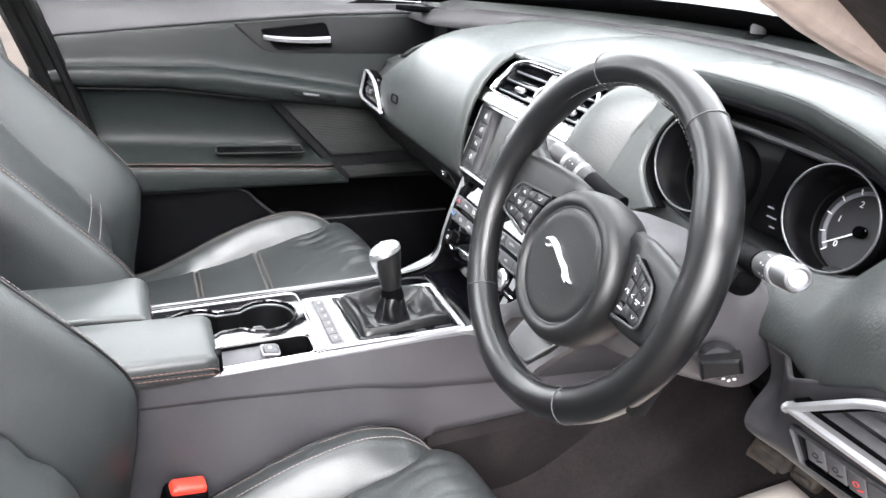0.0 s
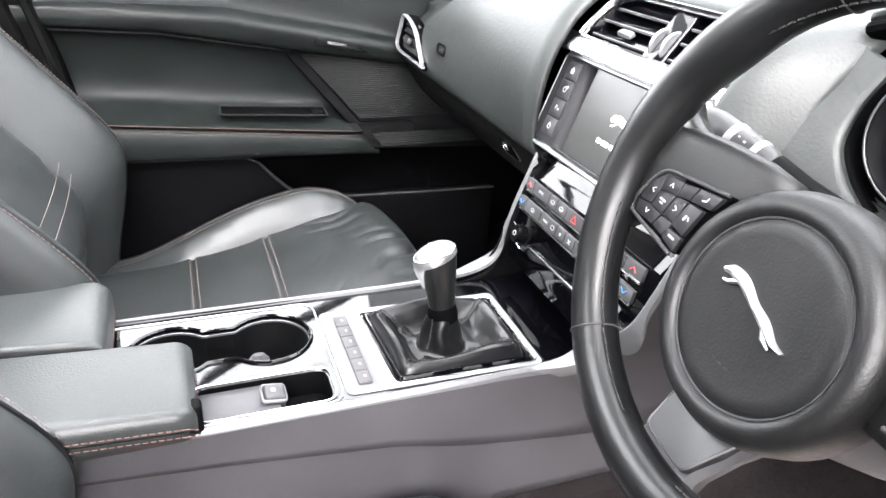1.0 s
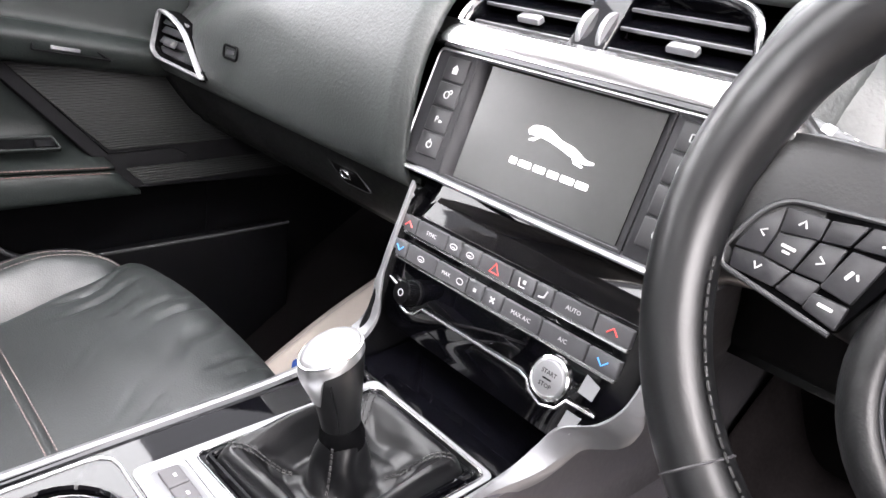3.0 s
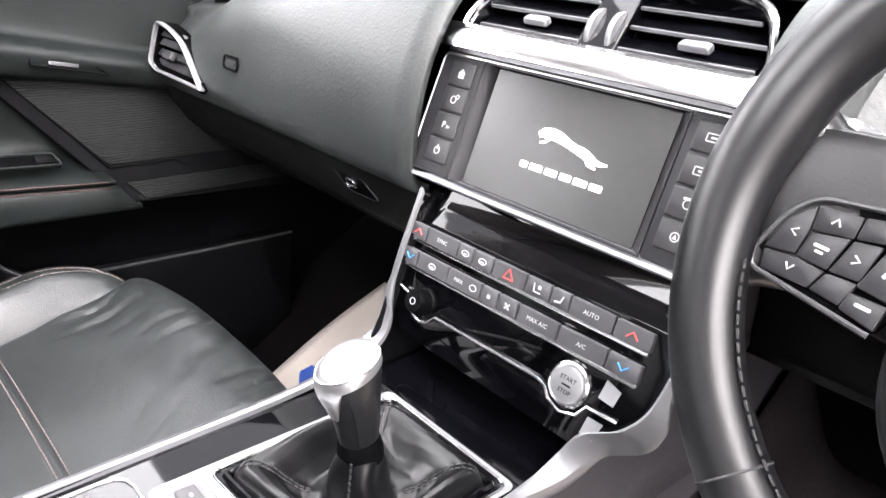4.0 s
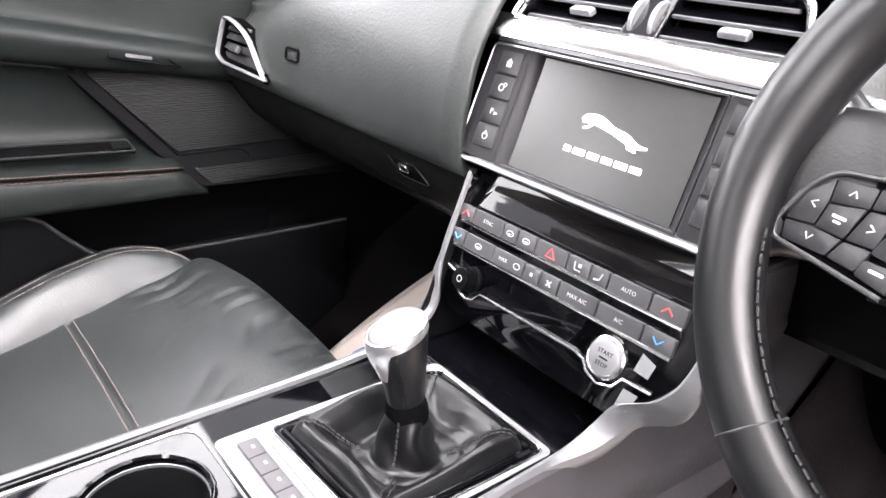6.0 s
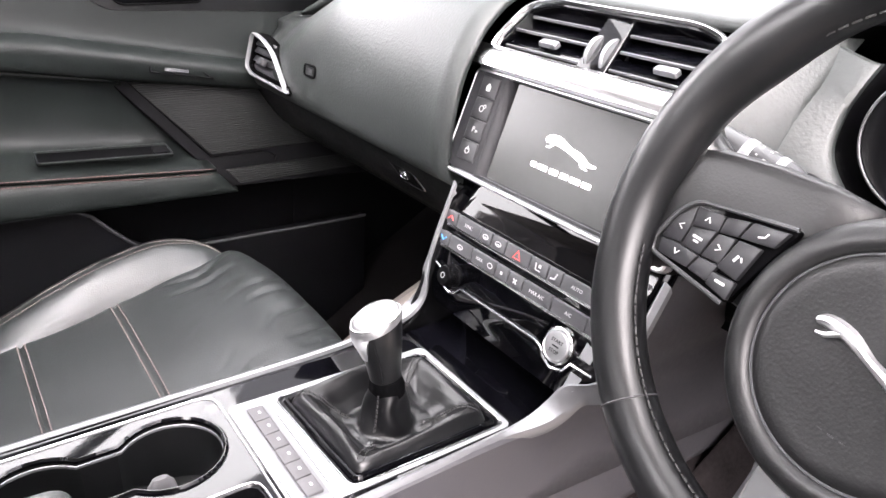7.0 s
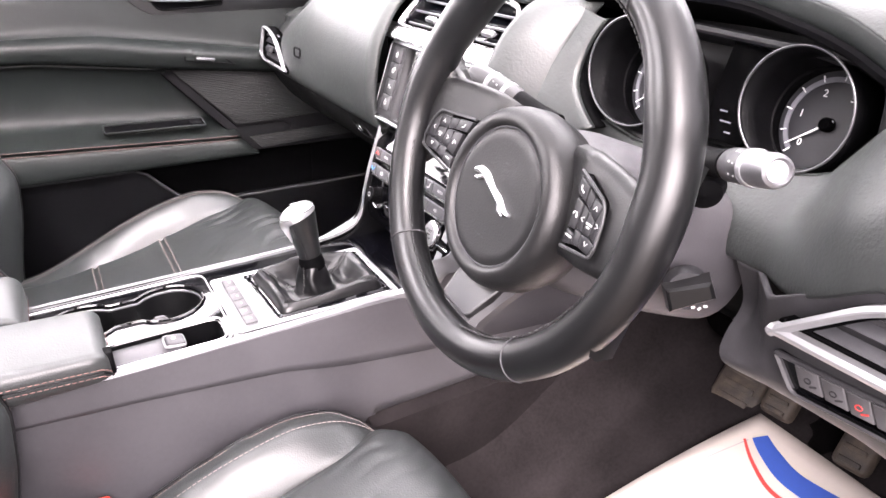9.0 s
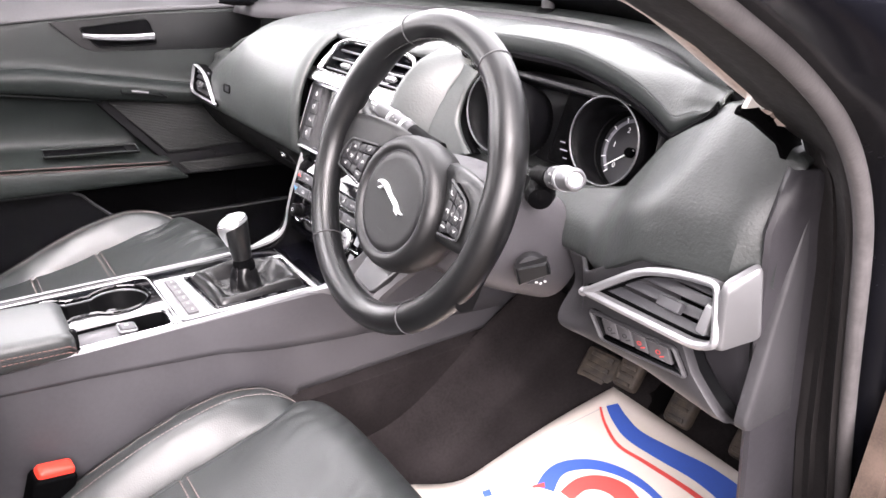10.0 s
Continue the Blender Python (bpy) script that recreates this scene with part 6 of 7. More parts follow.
# ---- instruments ----
def build_cluster():
    clu = thing("instrument_cluster", (0.375, 0.33, 0.95), "recessed instrument cluster with two silver-ringed dials", "instrument cluster")
    im = basis((0.375, 0.335, 1.0), (1, 0, 0), (0, math.sin(TH), math.cos(TH)), (0, -math.cos(TH), math.sin(TH)))
    hood_pts = rounded([(-0.175, -0.07), (0.175, -0.07), (0.155, 0.075), (-0.165, 0.085)], 0.03)
    part("backing", plate(hood_pts, im, 0.004, 0.0, -0.046), WHEELKEY, clu)
    part("inner_surround", rim(rounded([(-0.158, -0.068), (0.165, -0.068), (0.140, 0.046), (-0.158, 0.056)], 0.03), im, 0.008, 0.066, -0.044, 0.002), WHEELKEY, clu)
    # leather shelf that wraps the left dial
    arc = cr([(0.176, 0.300, 1.062), (0.185, 0.286, 1.044), (0.190, 0.266, 1.020), (0.192, 0.248, 0.988), (0.198, 0.236, 0.955), (0.215, 0.228, 0.925)], 5)
    cut = cr([(0.222, 0.300, 1.052), (0.219, 0.288, 1.036), (0.216, 0.279, 1.016), (0.220, 0.268, 0.990), (0.238, 0.262, 0.968), (0.262, 0.258, 0.952)], 5)
    rows, wall = [], []
    for a, b in zip(arc, cut):
        rows.append([a + Vector((-0.006, 0.010, 0)), a + Vector((0.0, 0.002, 0.0)), a.lerp(b, 0.12) + Vector((0, 0.001, 0)), a.lerp(b, 0.5) + Vector((0, 0.003, 0)), a.lerp(b, 0.92), b + Vector((0.0005, 0.002, 0)), b + Vector((0.001, 0.006, 0))])
        wall.append([b + Vector((0.0005, 0.004, 0)), b + Vector((0.004, 0.02, 0)), b + Vector((0.010, 0.075, 0.004))])
    thick(part("dial_shelf", grid(rows), DASH, clu, "smooth leather shelf round the dial"), 0.002)
    thick(part("scallop_wall", grid(wall), MATTE, clu), 0.001)
    part("centre_display", plate(quad(-0.021, 0.027, -0.045, 0.05, 0.006), im, 0.006, 0.001), MATTE, clu, "dark centre display")
    bm = bmesh.new()
    for j, w in enumerate((0.012, 0.018, 0.010)):
        add_box(bm, im @ pose(-0.004 + 0.006 * j, -0.018 - 0.009 * j, 0.006), w * 0.7, 0.0015, 0.0005)
    part("display_text", bm, DIALRING, clu, "small unreadable white bars")
    tl = radians(7)
    for (rx, ry, rz), wide, tall, nums, ang in (((0.2930, 0.276, 1.0135), 0.0580, 0.0515, ("10", "30", "50", "70", "90"), 218), ((0.4555, 0.300, 1.008), 0.0505, 0.0500, ("0", "1", "2", "3", "4"), 218)):
        rg = basis((rx, ry, rz), (1, 0, 0), (0, math.sin(tl), math.cos(tl)), (0, -math.cos(tl), math.sin(tl)))
        ta = radians(17)
        dm = basis((rx, ry + 0.056, rz - 0.022), (1, 0, 0), (0, math.sin(ta), math.cos(ta)), (0, -math.cos(ta), math.sin(ta)))
        face = 0.0465
        dial = part("dial", turned([(face, 0.0), (face, 0.004), (0.0, 0.004)], dm, 48), DIAL, clu, "dark round dial face")
        # tapering tube up to the ring
        turn = [2 * math.pi * j / 56 for j in range(56)]
        rows = []
        for k in (0.0, 0.25, 0.27, 0.6, 1.0):
            r = face - 0.002 * (k == 0.25)
            rows.append([(dm @ Vector((r * math.cos(t), r * math.sin(t), 0.0))).lerp(rg @ Vector(((wide - 0.0006) * math.cos(t), (tall - 0.0006) * math.sin(t), -0.001)), k) for t in turn])
        thick(part("dial_tube", grid(rows, True), PLASTIC, dial), 0.0012)
        part("dial_ring", tube([rg @ Vector((wide * math.cos(t), tall * math.sin(t), 0.0)) for t in [2 * math.pi * j / 72 for j in range(72)]], 0.0011, 10, True), RINGMETAL, dial, "satin silver ring")
        band = bmesh.new()
        arc = [math.radians(225 - 270 * j / 40) for j in range(41)]
        add_grid(band, [[dm @ Vector((r * math.cos(t), r * math.sin(t), z)) for t in arc] for r, z in ((0.0360, 0.004), (0.0360, 0.0052), (0.0402, 0.0052), (0.0402, 0.004))])
        part("scale_band", band, DIALRING, dial, "grey scale band")
        bm = bmesh.new()
        for j in range(11):
            t = math.radians(225 - 27 * j)
            add_box(bm, dm @ pose(0.0400 * math.cos(t), 0.0400 * math.sin(t), 0.0042, 0, 0, math.degrees(t)), 0.006, 0.0010, 0.0012)
        part("tick_marks", bm, NEEDLE, dial, "white tick marks")
        for j, tx in enumerate(nums):
            t = math.radians(225 - 54 * j) if nums[0] == "0" else math.radians(212 - 52 * j)
            part("dial_number", letters(tx, 0.009, dm @ pose(0.0275 * math.cos(t), 0.0275 * math.sin(t), 0.0046), 0.0002), NEEDLE, dial, "white numeral")
        a = math.radians(ang)
        nd = part("needle", tube([dm @ Vector((-0.006 * math.cos(a), -0.006 * math.sin(a), 0.008)), dm @ Vector((0.038 * math.cos(a), 0.038 * math.sin(a), 0.008))], [0.0012, 0.0006], 6), NEEDLE, dial, "white needle")
        part("needle_hub", turned([(0.006, 0.004), (0.006, 0.010), (0.0045, 0.012), (0.0, 0.012)], dm, 20), MATTE, nd)
    return clu


def build_headlamp_panel():
    """The switch strip under the driver's outer vent."""
    pan = thing("driver_switch_panel", (0.62, 0.21, 0.86), "narrow switch strip with worn red and grey keys", "switch panel")
    m = basis((0.600, 0.2235, 0.845), (0.998, 0, 0.06), (0.0, -0.10, 0.995), (0.0, -0.995, -0.10))
    out = rounded([(-0.068, 0.012), (-0.048, -0.020), (0.062, -0.017), (0.044, 0.014)], 0.007)
    part("surround", rim(out, m, 0.004, 0.0075, -0.003, 0.0018), TRIM, pan, "grey moulded surround")
    part("base", plate(out, m, 0.003, 0.0, -0.003), GLOSS, pan)
    part("lower_blade", plate(rounded([(-0.042, -0.0155), (0.055, -0.0125), (0.053, -0.0095), (-0.044, -0.0125)], 0.001), m, 0.004, 0.001, 0.0), GLOSS, pan, "thin glossy black blade")
    for u, w, mt in ((-0.034, 0.019, RECESS), (-0.014, 0.018, RECESS), (0.005, 0.017, PAPERRED), (0.028, 0.026, PAPERRED)):
        key = part("key", plate(rounded([(u - w / 2 - 0.004, 0.0085), (u - w / 2 + 0.003, -0.0085), (u + w / 2 + 0.003, -0.0080), (u + w / 2 - 0.004, 0.0090)], 0.0012, 3), m, 0.0035, 0.001, 0.0), KEYGREY, pan, "worn grey key")
        part("key_mark", rim([(u - 0.001 + 0.0030 * math.cos(t), 0.0026 * math.sin(t)) for t in [math.pi * j / 6 for j in range(12)]], m, 0.0009, 0.0004, 0.0036, 0.0001), mt, key, "worn printed mark")
        part("key_mark", box(m @ pose(u + 0.004, -0.003, 0.0036, 0, 0, 25), 0.006, 0.0014, 0.0004), mt, key, "worn printed mark")
    return pan


def build_pedals():
    for name, at, w, h, lab in (("footrest_pedal", (0.285, 0.557, 0.512), 0.075, 0.085, "dirty rubber clutch pedal with mud"), ("brake_pedal", (0.463, 0.556, 0.553), 0.045, 0.07, "dirty rubber brake pedal"), ("accelerator_pedal", (0.568, 0.575, 0.555), 0.042, 0.085, "worn dirty accelerator pedal"), ("clutch_pedal", (0.354, 0.556, 0.553), 0.045, 0.06, "muddy rubber pedal pad")):
        ped = thing(name, at, lab, "pedal", "foot pedals")
        m = Matrix.Translation(at) @ pose(0, 0, 0, 52, 0, 6)
        part("pad", box(m, w, h, 0.018, 0.010), PEDAL, ped)
        for j in range(4):
            part("pad_rib", box(m @ pose(0, -h * 0.36 + h * 0.24 * j, 0.016), w * 0.62, h * 0.10, 0.005, 0.002), PEDAL, ped)
        part("arm", tube([m @ Vector((0, 0, -0.004)), m @ Vector((0, 0.05, -0.03)), Vector(at) + Vector((0.0, 0.10, 0.16))], 0.007, 8), MATTE, ped)


def build_paper(x_side):
    """Printed paper mat on the sloping floor."""
    if x_side > 0:
        o, ux, label = Vector((0.335, 0.536, 0.523)), Vector((0.995, -0.04, -0.02)), "cream paper floor mat with blue and red print"
    else:
        o, ux, label = Vector((-0.56, 0.525, 0.505)), Vector((0.98, -0.12, -0.07)), "cream paper floor mat with blue spots"
    ux.normalize()
    down = Vector((-0.30 if x_side > 0 else -0.10, -0.86, -0.508)).normalized()
    nrm = ux.cross(down * -1).normalized()
    mat_o = thing("paper_floor_mat", o, label, "paper mat", "paper floor mats")

    def at(u, v, lift=0.0):
        w = 0.008 * math.sin(7 * u + 3 * v) + 0.006 * math.sin(13 * v)
        flatten = Vector((0, -0.02, 0.09)) * smooth(v, 0.28, 0.46)
        return o + ux * u + down * v + nrm * (w + lift) + flatten
    W, H = 0.36, 0.48
    rows = [[at(W * i / 18, H * j / 24) for j in range(25)] for i in range(19)]
    thick(part("sheet", grid(rows), PAPER, mat_o, "creased cream paper"), 0.0012)

    def ribbon(line, w0, w1, material, name):
        pts = cr([(a, b, 0) for a, b in line], 8)
        rows = []
        for i, p in enumerate(pts):
            d = pts[min(i + 1, len(pts) - 1)] - pts[max(i - 1, 0)]
            nn = Vector((-d.y, d.x)).normalized()
            t = i / (len(pts) - 1)
            w = w0 + (w1 - w0) * t
            rows.append([at(p.x + nn.x * w * s, p.y + nn.y * w * s, 0.0016) for s in (-0.5, 0, 0.5)])
        part(name, grid(rows), material, mat_o)
    if x_side > 0:
        ribbon([(0.034, 0.030), (0.064, 0.042), (0.108, 0.052), (0.165, 0.046), (0.228, 0.036), (0.30, 0.038), (0.352, 0.045)], 0.018, 0.042, PAPERBLUE, "blue_stripe")
        ribbon([(0.026, 0.046), (0.062, 0.066), (0.110, 0.082), (0.163, 0.077), (0.240, 0.070), (0.30, 0.072), (0.352, 0.080)], 0.003, 0.010, PAPERRED, "red_stripe")
        ribbon([(0.104, 0.215), (0.090, 0.186), (0.094, 0.160), (0.118, 0.132), (0.155, 0.114), (0.197, 0.108), (0.25, 0.112)], 0.030, 0.008, PAPERBLUE, "blue_arc")
        ribbon([(0.136, 0.200), (0.134, 0.170), (0.150, 0.148), (0.180, 0.138), (0.215, 0.146)], 0.024, 0.030, PAPERRED, "red_arc")
        ribbon([(0.088, 0.226), (0.098, 0.210)], 0.004, 0.010, PAPERRED, "red_dash")
        ribbon([(0.030, 0.044), (0.019, 0.169), (0.005, 0.33)], 0.002, 0.002, PAPERGREY, "grey_line")
        for k in range(3):
            ribbon([(0.043 + 0.004 * k, 0.284 + 0.026 * k), (0.056 + 0.004 * k, 0.288 + 0.026 * k)], 0.013, 0.013, PAPERBLUE, "blue_bar")
    else:
        ribbon([(0.050, 0.203), (0.058, 0.206), (0.078, 0.214), (0.10, 0.225)], 0.022, 0.045, PAPERBLUE, "blue_spot")
        ribbon([(0.012, 0.02), (0.012, 0.30)], 0.002, 0.002, PAPERGREY, "grey_line")


# ---- far door ----
def dline(pts):
    return lambda y: interp(y, pts)


def build_door():
    door = thing("passenger_door", (-0.72, -0.05, 0.36), "closed passenger door trim in dark grey with stitched armrest", "car door")
    Y0, Y1 = -0.475, 0.40
    l1 = dline([(-0.475, 1.018), (-0.095, 1.047), (0.11, 1.060), (0.4, 1.066)])
    l2 = dline([(-0.475, 0.965), (-0.30, 0.962), (-0.127, 0.955), (0.184, 0.900), (0.4, 0.868)])
    l4 = dline([(-0.475, 0.927), (-0.22, 0.913), (-0.01, 0.879), (0.20, 0.849), (0.4, 0.835)])
    l7 = dline([(-0.475, 0.782), (-0.345, 0.770), (0.12, 0.732)])
    l8 = dline([(-0.475, 0.712), (-0.10, 0.700), (0.15, 0.692)])

    def band(name, fn, ys, material, label="", n=4, t=0.006):
        rows = []
        for y in ys:
            rows.append([Vector(p) for p in cr(fn(y), n)])
        return thick(part(name, grid(rows), material, door, label, angle=50), t)
    ys = np.linspace(Y0, Y1, 26)
    band("window_sill", lambda y: [(-0.775, y, 1.075), (-0.765, y, 1.094), (-0.745, y, 1.096), (-0.728, y, 1.08), (-0.714, y, l1(y) + 0.008), (-0.713, y, l1(y))], ys, TRIM, "pale grey soft sill")
    band("upper_panel", lambda y: [(-0.722, y, l1(y) + 0.004), (-0.716, y, l1(y) - 0.001), (-0.712, y, l1(y) - 0.012), (-0.709, y, 0.5 * (l1(y) + l2(y))), (-0.706, y, l2(y) + 0.012), (-0.698, y, l2(y))], ys, DOORSKIN)

    def ridge(y):
        k = smooth(y, -0.42, -0.02)
        return [(-0.698, y, l2(y) + 0.001), (-0.690 + 0.010 * k, y, l2(y) - 0.006), (-0.688 + 0.018 * k, y, l2(y) - 0.016), (-0.688 + 0.014 * k, y, 0.55 * l4(y) + 0.45 * l2(y) - 0.004), (-0.692 + 0.008 * k, y, l4(y) + 0.006), (-0.705, y, l4(y))]
    band("sweep_rail", ridge, ys, DOORSKIN)

    def ye(z):
        return -0.024 + (0.88 - z) * (0.15 / 0.184) + 0.012
    # padded insert and armrest, cut along the speaker panel
    rows = []
    for s in np.linspace(0, 1, 24):
        row = []
        ybase = Y0 + s * (0.13 - Y0)
        ctrl = []
        for t in range(8):
            z0 = {0: l4(min(ybase, -0.03)), 7: l7(ybase) + 0.004}.get(t)
            ctrl.append(z0)
        za, zb = l4(Y0 + s * (-0.022 - Y0)) + 0.002, l7(ybase)
        prof = cr([(0, -0.706, 1.0), (0, -0.722, 0.93), (0, -0.738, 0.62), (0, -0.740, 0.32), (0, -0.728, 0.17), (0, -0.700, 0.09), (0, -0.668, 0.03), (0, -0.655, 0.0)], 4)
        for p in prof:
            z = zb + (za - zb) * p.z
            y = Y0 + s * (ye(z) - Y0)
            row.append(Vector((p.y, y, z)))
        rows.append(row)
    thick(part("padded_insert", grid(rows), DOORSKIN, door, "padded dark green-grey insert", angle=60), 0.006)
    rows = []
    for s in np.linspace(0, 1, 24):
        row = []
        ybase = Y0 + s * (0.14 - Y0)
        za, zb = l7(ybase), l8(ybase)
        for p in cr([(0, -0.6555, 1.0), (0, -0.648, 0.90), (0, -0.645, 0.5), (0, -0.648, 0.06), (0, -0.662, -0.03), (0, -0.70, -0.06)], 4):
            z = zb + (za - zb) * p.z
            row.append(Vector((p.y, Y0 + s * (ye(z) - Y0), z)))
        rows.append(row)
    arm = part("armrest", grid(rows), DOORSKIN, door, "soft armrest face", angle=60)
    thick(arm, 0.006)
    for dz, mt in ((0.0035, REDTHREAD), (-0.0035, REDTHREAD)):
        path = [Vector((-0.6535 + (0.004 if dz < 0 else 0), y, l7(y) + dz)) for y in np.linspace(Y0, 0.10, 30)]
        part("armrest_stitching", stitches(path, (0.0009, 0, 0.0003), 0.0065, 0.0048, 0.0007), mt, arm, "red thread")
    # pull slot
    sm = basis((-0.672, -0.050, 0.7765), (0, 1, -0.055), (-0.80, 0, 0.60), (0.60, 0, 0.80))
    slot = rounded([(-0.097, -0.011), (0.097, -0.011), (0.090, 0.012), (-0.097, 0.012)], 0.006)
    pull = part("pull_slot", plate(slot, sm, 0.004, 0.0, -0.001), MATTE, door, "black pull slot")
    part("slot_rim", rim(slot, sm, 0.003, 0.006, 0.0, 0.001), DOORSKIN, pull)
    part("window_switch", box(sm @ pose(0.077, 0.0, 0.002), 0.024, 0.014, 0.005, 0.002), PLASTIC, pull, "grey window switch")
    # speaker panel
    spm = basis((-0.728, 0.0, 0.88), (0.0, 1, 0), (-0.29, 0, 0.957), (0.957, 0, 0.29))
    outl = rounded([(-0.030, 0.001), (0.40, -0.024), (0.40, -0.205), (0.128, -0.192)], 0.006)
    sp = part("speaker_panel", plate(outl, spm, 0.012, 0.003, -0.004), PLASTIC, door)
    part("speaker_grille", plate(rounded([(0.004, -0.012), (0.39, -0.036), (0.39, -0.136), (0.110, -0.135)], 0.006), spm, 0.003, 0.001, 0.008), GRILLE, sp, "fine ribbed speaker grille")
    part("grille_edge", tube([spm @ Vector((u, v, 0.010)) for u, v in ((0.39, -0.032), (0.0, -0.007), (0.109, -0.139), (0.205, -0.140), (0.222, -0.152), (0.218, -0.158))], 0.0013, 6), PLASTIC, sp, "raised grille edge")
    part("lower_grille", plate(rounded([(0.130, -0.163), (0.39, -0.166), (0.39, -0.190), (0.152, -0.190)], 0.004), spm, 0.003, 0.001, 0.008), GRILLE, sp, "small lower grille")
    # lower map pocket
    lm = basis((-0.692, 0, 0), (0, 1, 0), (0, 0, 1), (1, 0, 0))
    pts = [(-0.475, 0.36), (0.40, 0.36), (0.40, 0.592), (0.27, 0.594), (0.06, 0.600), (0.015, 0.604), (-0.012, 0.612), (-0.035, 0.628), (-0.062, 0.655), (-0.085, 0.682), (-0.108, 0.694), (-0.475, 0.705)]
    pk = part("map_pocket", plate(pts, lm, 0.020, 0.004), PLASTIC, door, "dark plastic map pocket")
    edge = [lm @ Vector((a, b, 0.020)) for a, b in pts[2:]]
    part("pocket_edge", tube(edge, 0.0030, 8), RECESS, pk, "grey pocket edge")
    part("door_back", plate([(-0.475, 0.34), (0.45, 0.34), (0.45, 1.07), (-0.475, 1.05)], lm @ pose(0, 0, -0.085), 0.03, 0.004), MATTE, door)
    # handle
    hm = basis((-0.7085, 0.0, 0.0), (0, 1, 0), (0, 0, 1), (1, 0, 0))
    sur = rounded([(-0.086, 1.043), (0.105, 1.056), (0.37, 1.056), (0.37, 0.972), (-0.012, 0.982), (-0.035, 0.994)], [0.004, 0.01, 0.01, 0.01, 0.02, 0.02])
    hs = part("handle_surround", plate(sur, hm, 0.004, 0.002, -0.002), RIMHIDE, door, "smooth black handle surround")
    bowl = rounded([(-0.034, 1.032), (0.110, 1.046), (0.126, 0.990), (0.0, 0.988)], 0.012)
    part("handle_bowl", plate(bowl, hm, 0.002, 0.0, 0.0022), MATTE, hs)
    part("bowl_rim", rim(bowl, hm, 0.003, 0.004, 0.0022, 0.001), PLASTIC, hs)
    lev = cr([(0.004, -0.026, 1.017), (0.012, 0.0, 1.014), (0.016, 0.06, 1.011), (0.014, 0.116, 1.012)], 6)
    rows = []
    for i, p in enumerate(lev):
        h = 0.0055 + 0.003 * i / len(lev)
        b = hm @ Vector((p.y, p.z, p.x + 0.002))
        rows.append([b + Vector((dx, 0, dz)) for dx, dz in ((-0.006, h * 0.5), (0.002, h * 0.6), (0.005, 0.1 * h), (0.004, -h * 0.9), (-0.002, -h * 1.2), (-0.006, -h))])
    part("door_lever", grid(rows, True, True), DIMSILVER, hs, "chrome door lever")
    # lock strip on the rail
    km = basis((-0.672, 0.075, 0.893), (0, 0.985, -0.17), (-0.3, 0.16, 0.94), (0.94, 0.05, 0.3))
    lk = part("lock_strip", rim(rounded([(-0.05, -0.006), (0.05, -0.006), (0.026, 0.007), (-0.05, 0.007)], 0.004), km, 0.0025, 0.003, 0.0, 0.0008), PLASTIC, door)
    part("lock_switch", box(km @ pose(-0.01, 0.001, 0.0), 0.036, 0.005, 0.0035, 0.001), BUTTON, lk, "grey lock switch")
    # window frame and glass
    pane = plate([(-0.45, 1.07), (0.34, 1.07), (0.10, 1.30), (-0.10, 1.40), (-0.45, 1.40)], basis((-0.765, 0, 0), (0, 1, 0), (-0.0, 0, 1), (1, 0, 0)), 0.004)
    g = part("window_glass", pane, GLASS, door, "clear side window")
    g.visible_shadow = False
    # mirror corner trim
    part("corner_trim", plate(rounded([(0.10, 1.066), (0.36, 1.066), (0.33, 1.12), (0.27, 1.11)], 0.01), basis((-0.742, 0, 0), (0, 1, 0), (0, 0, 1), (1, 0, 0)), 0.012, 0.004), PLASTIC, door)
    return door


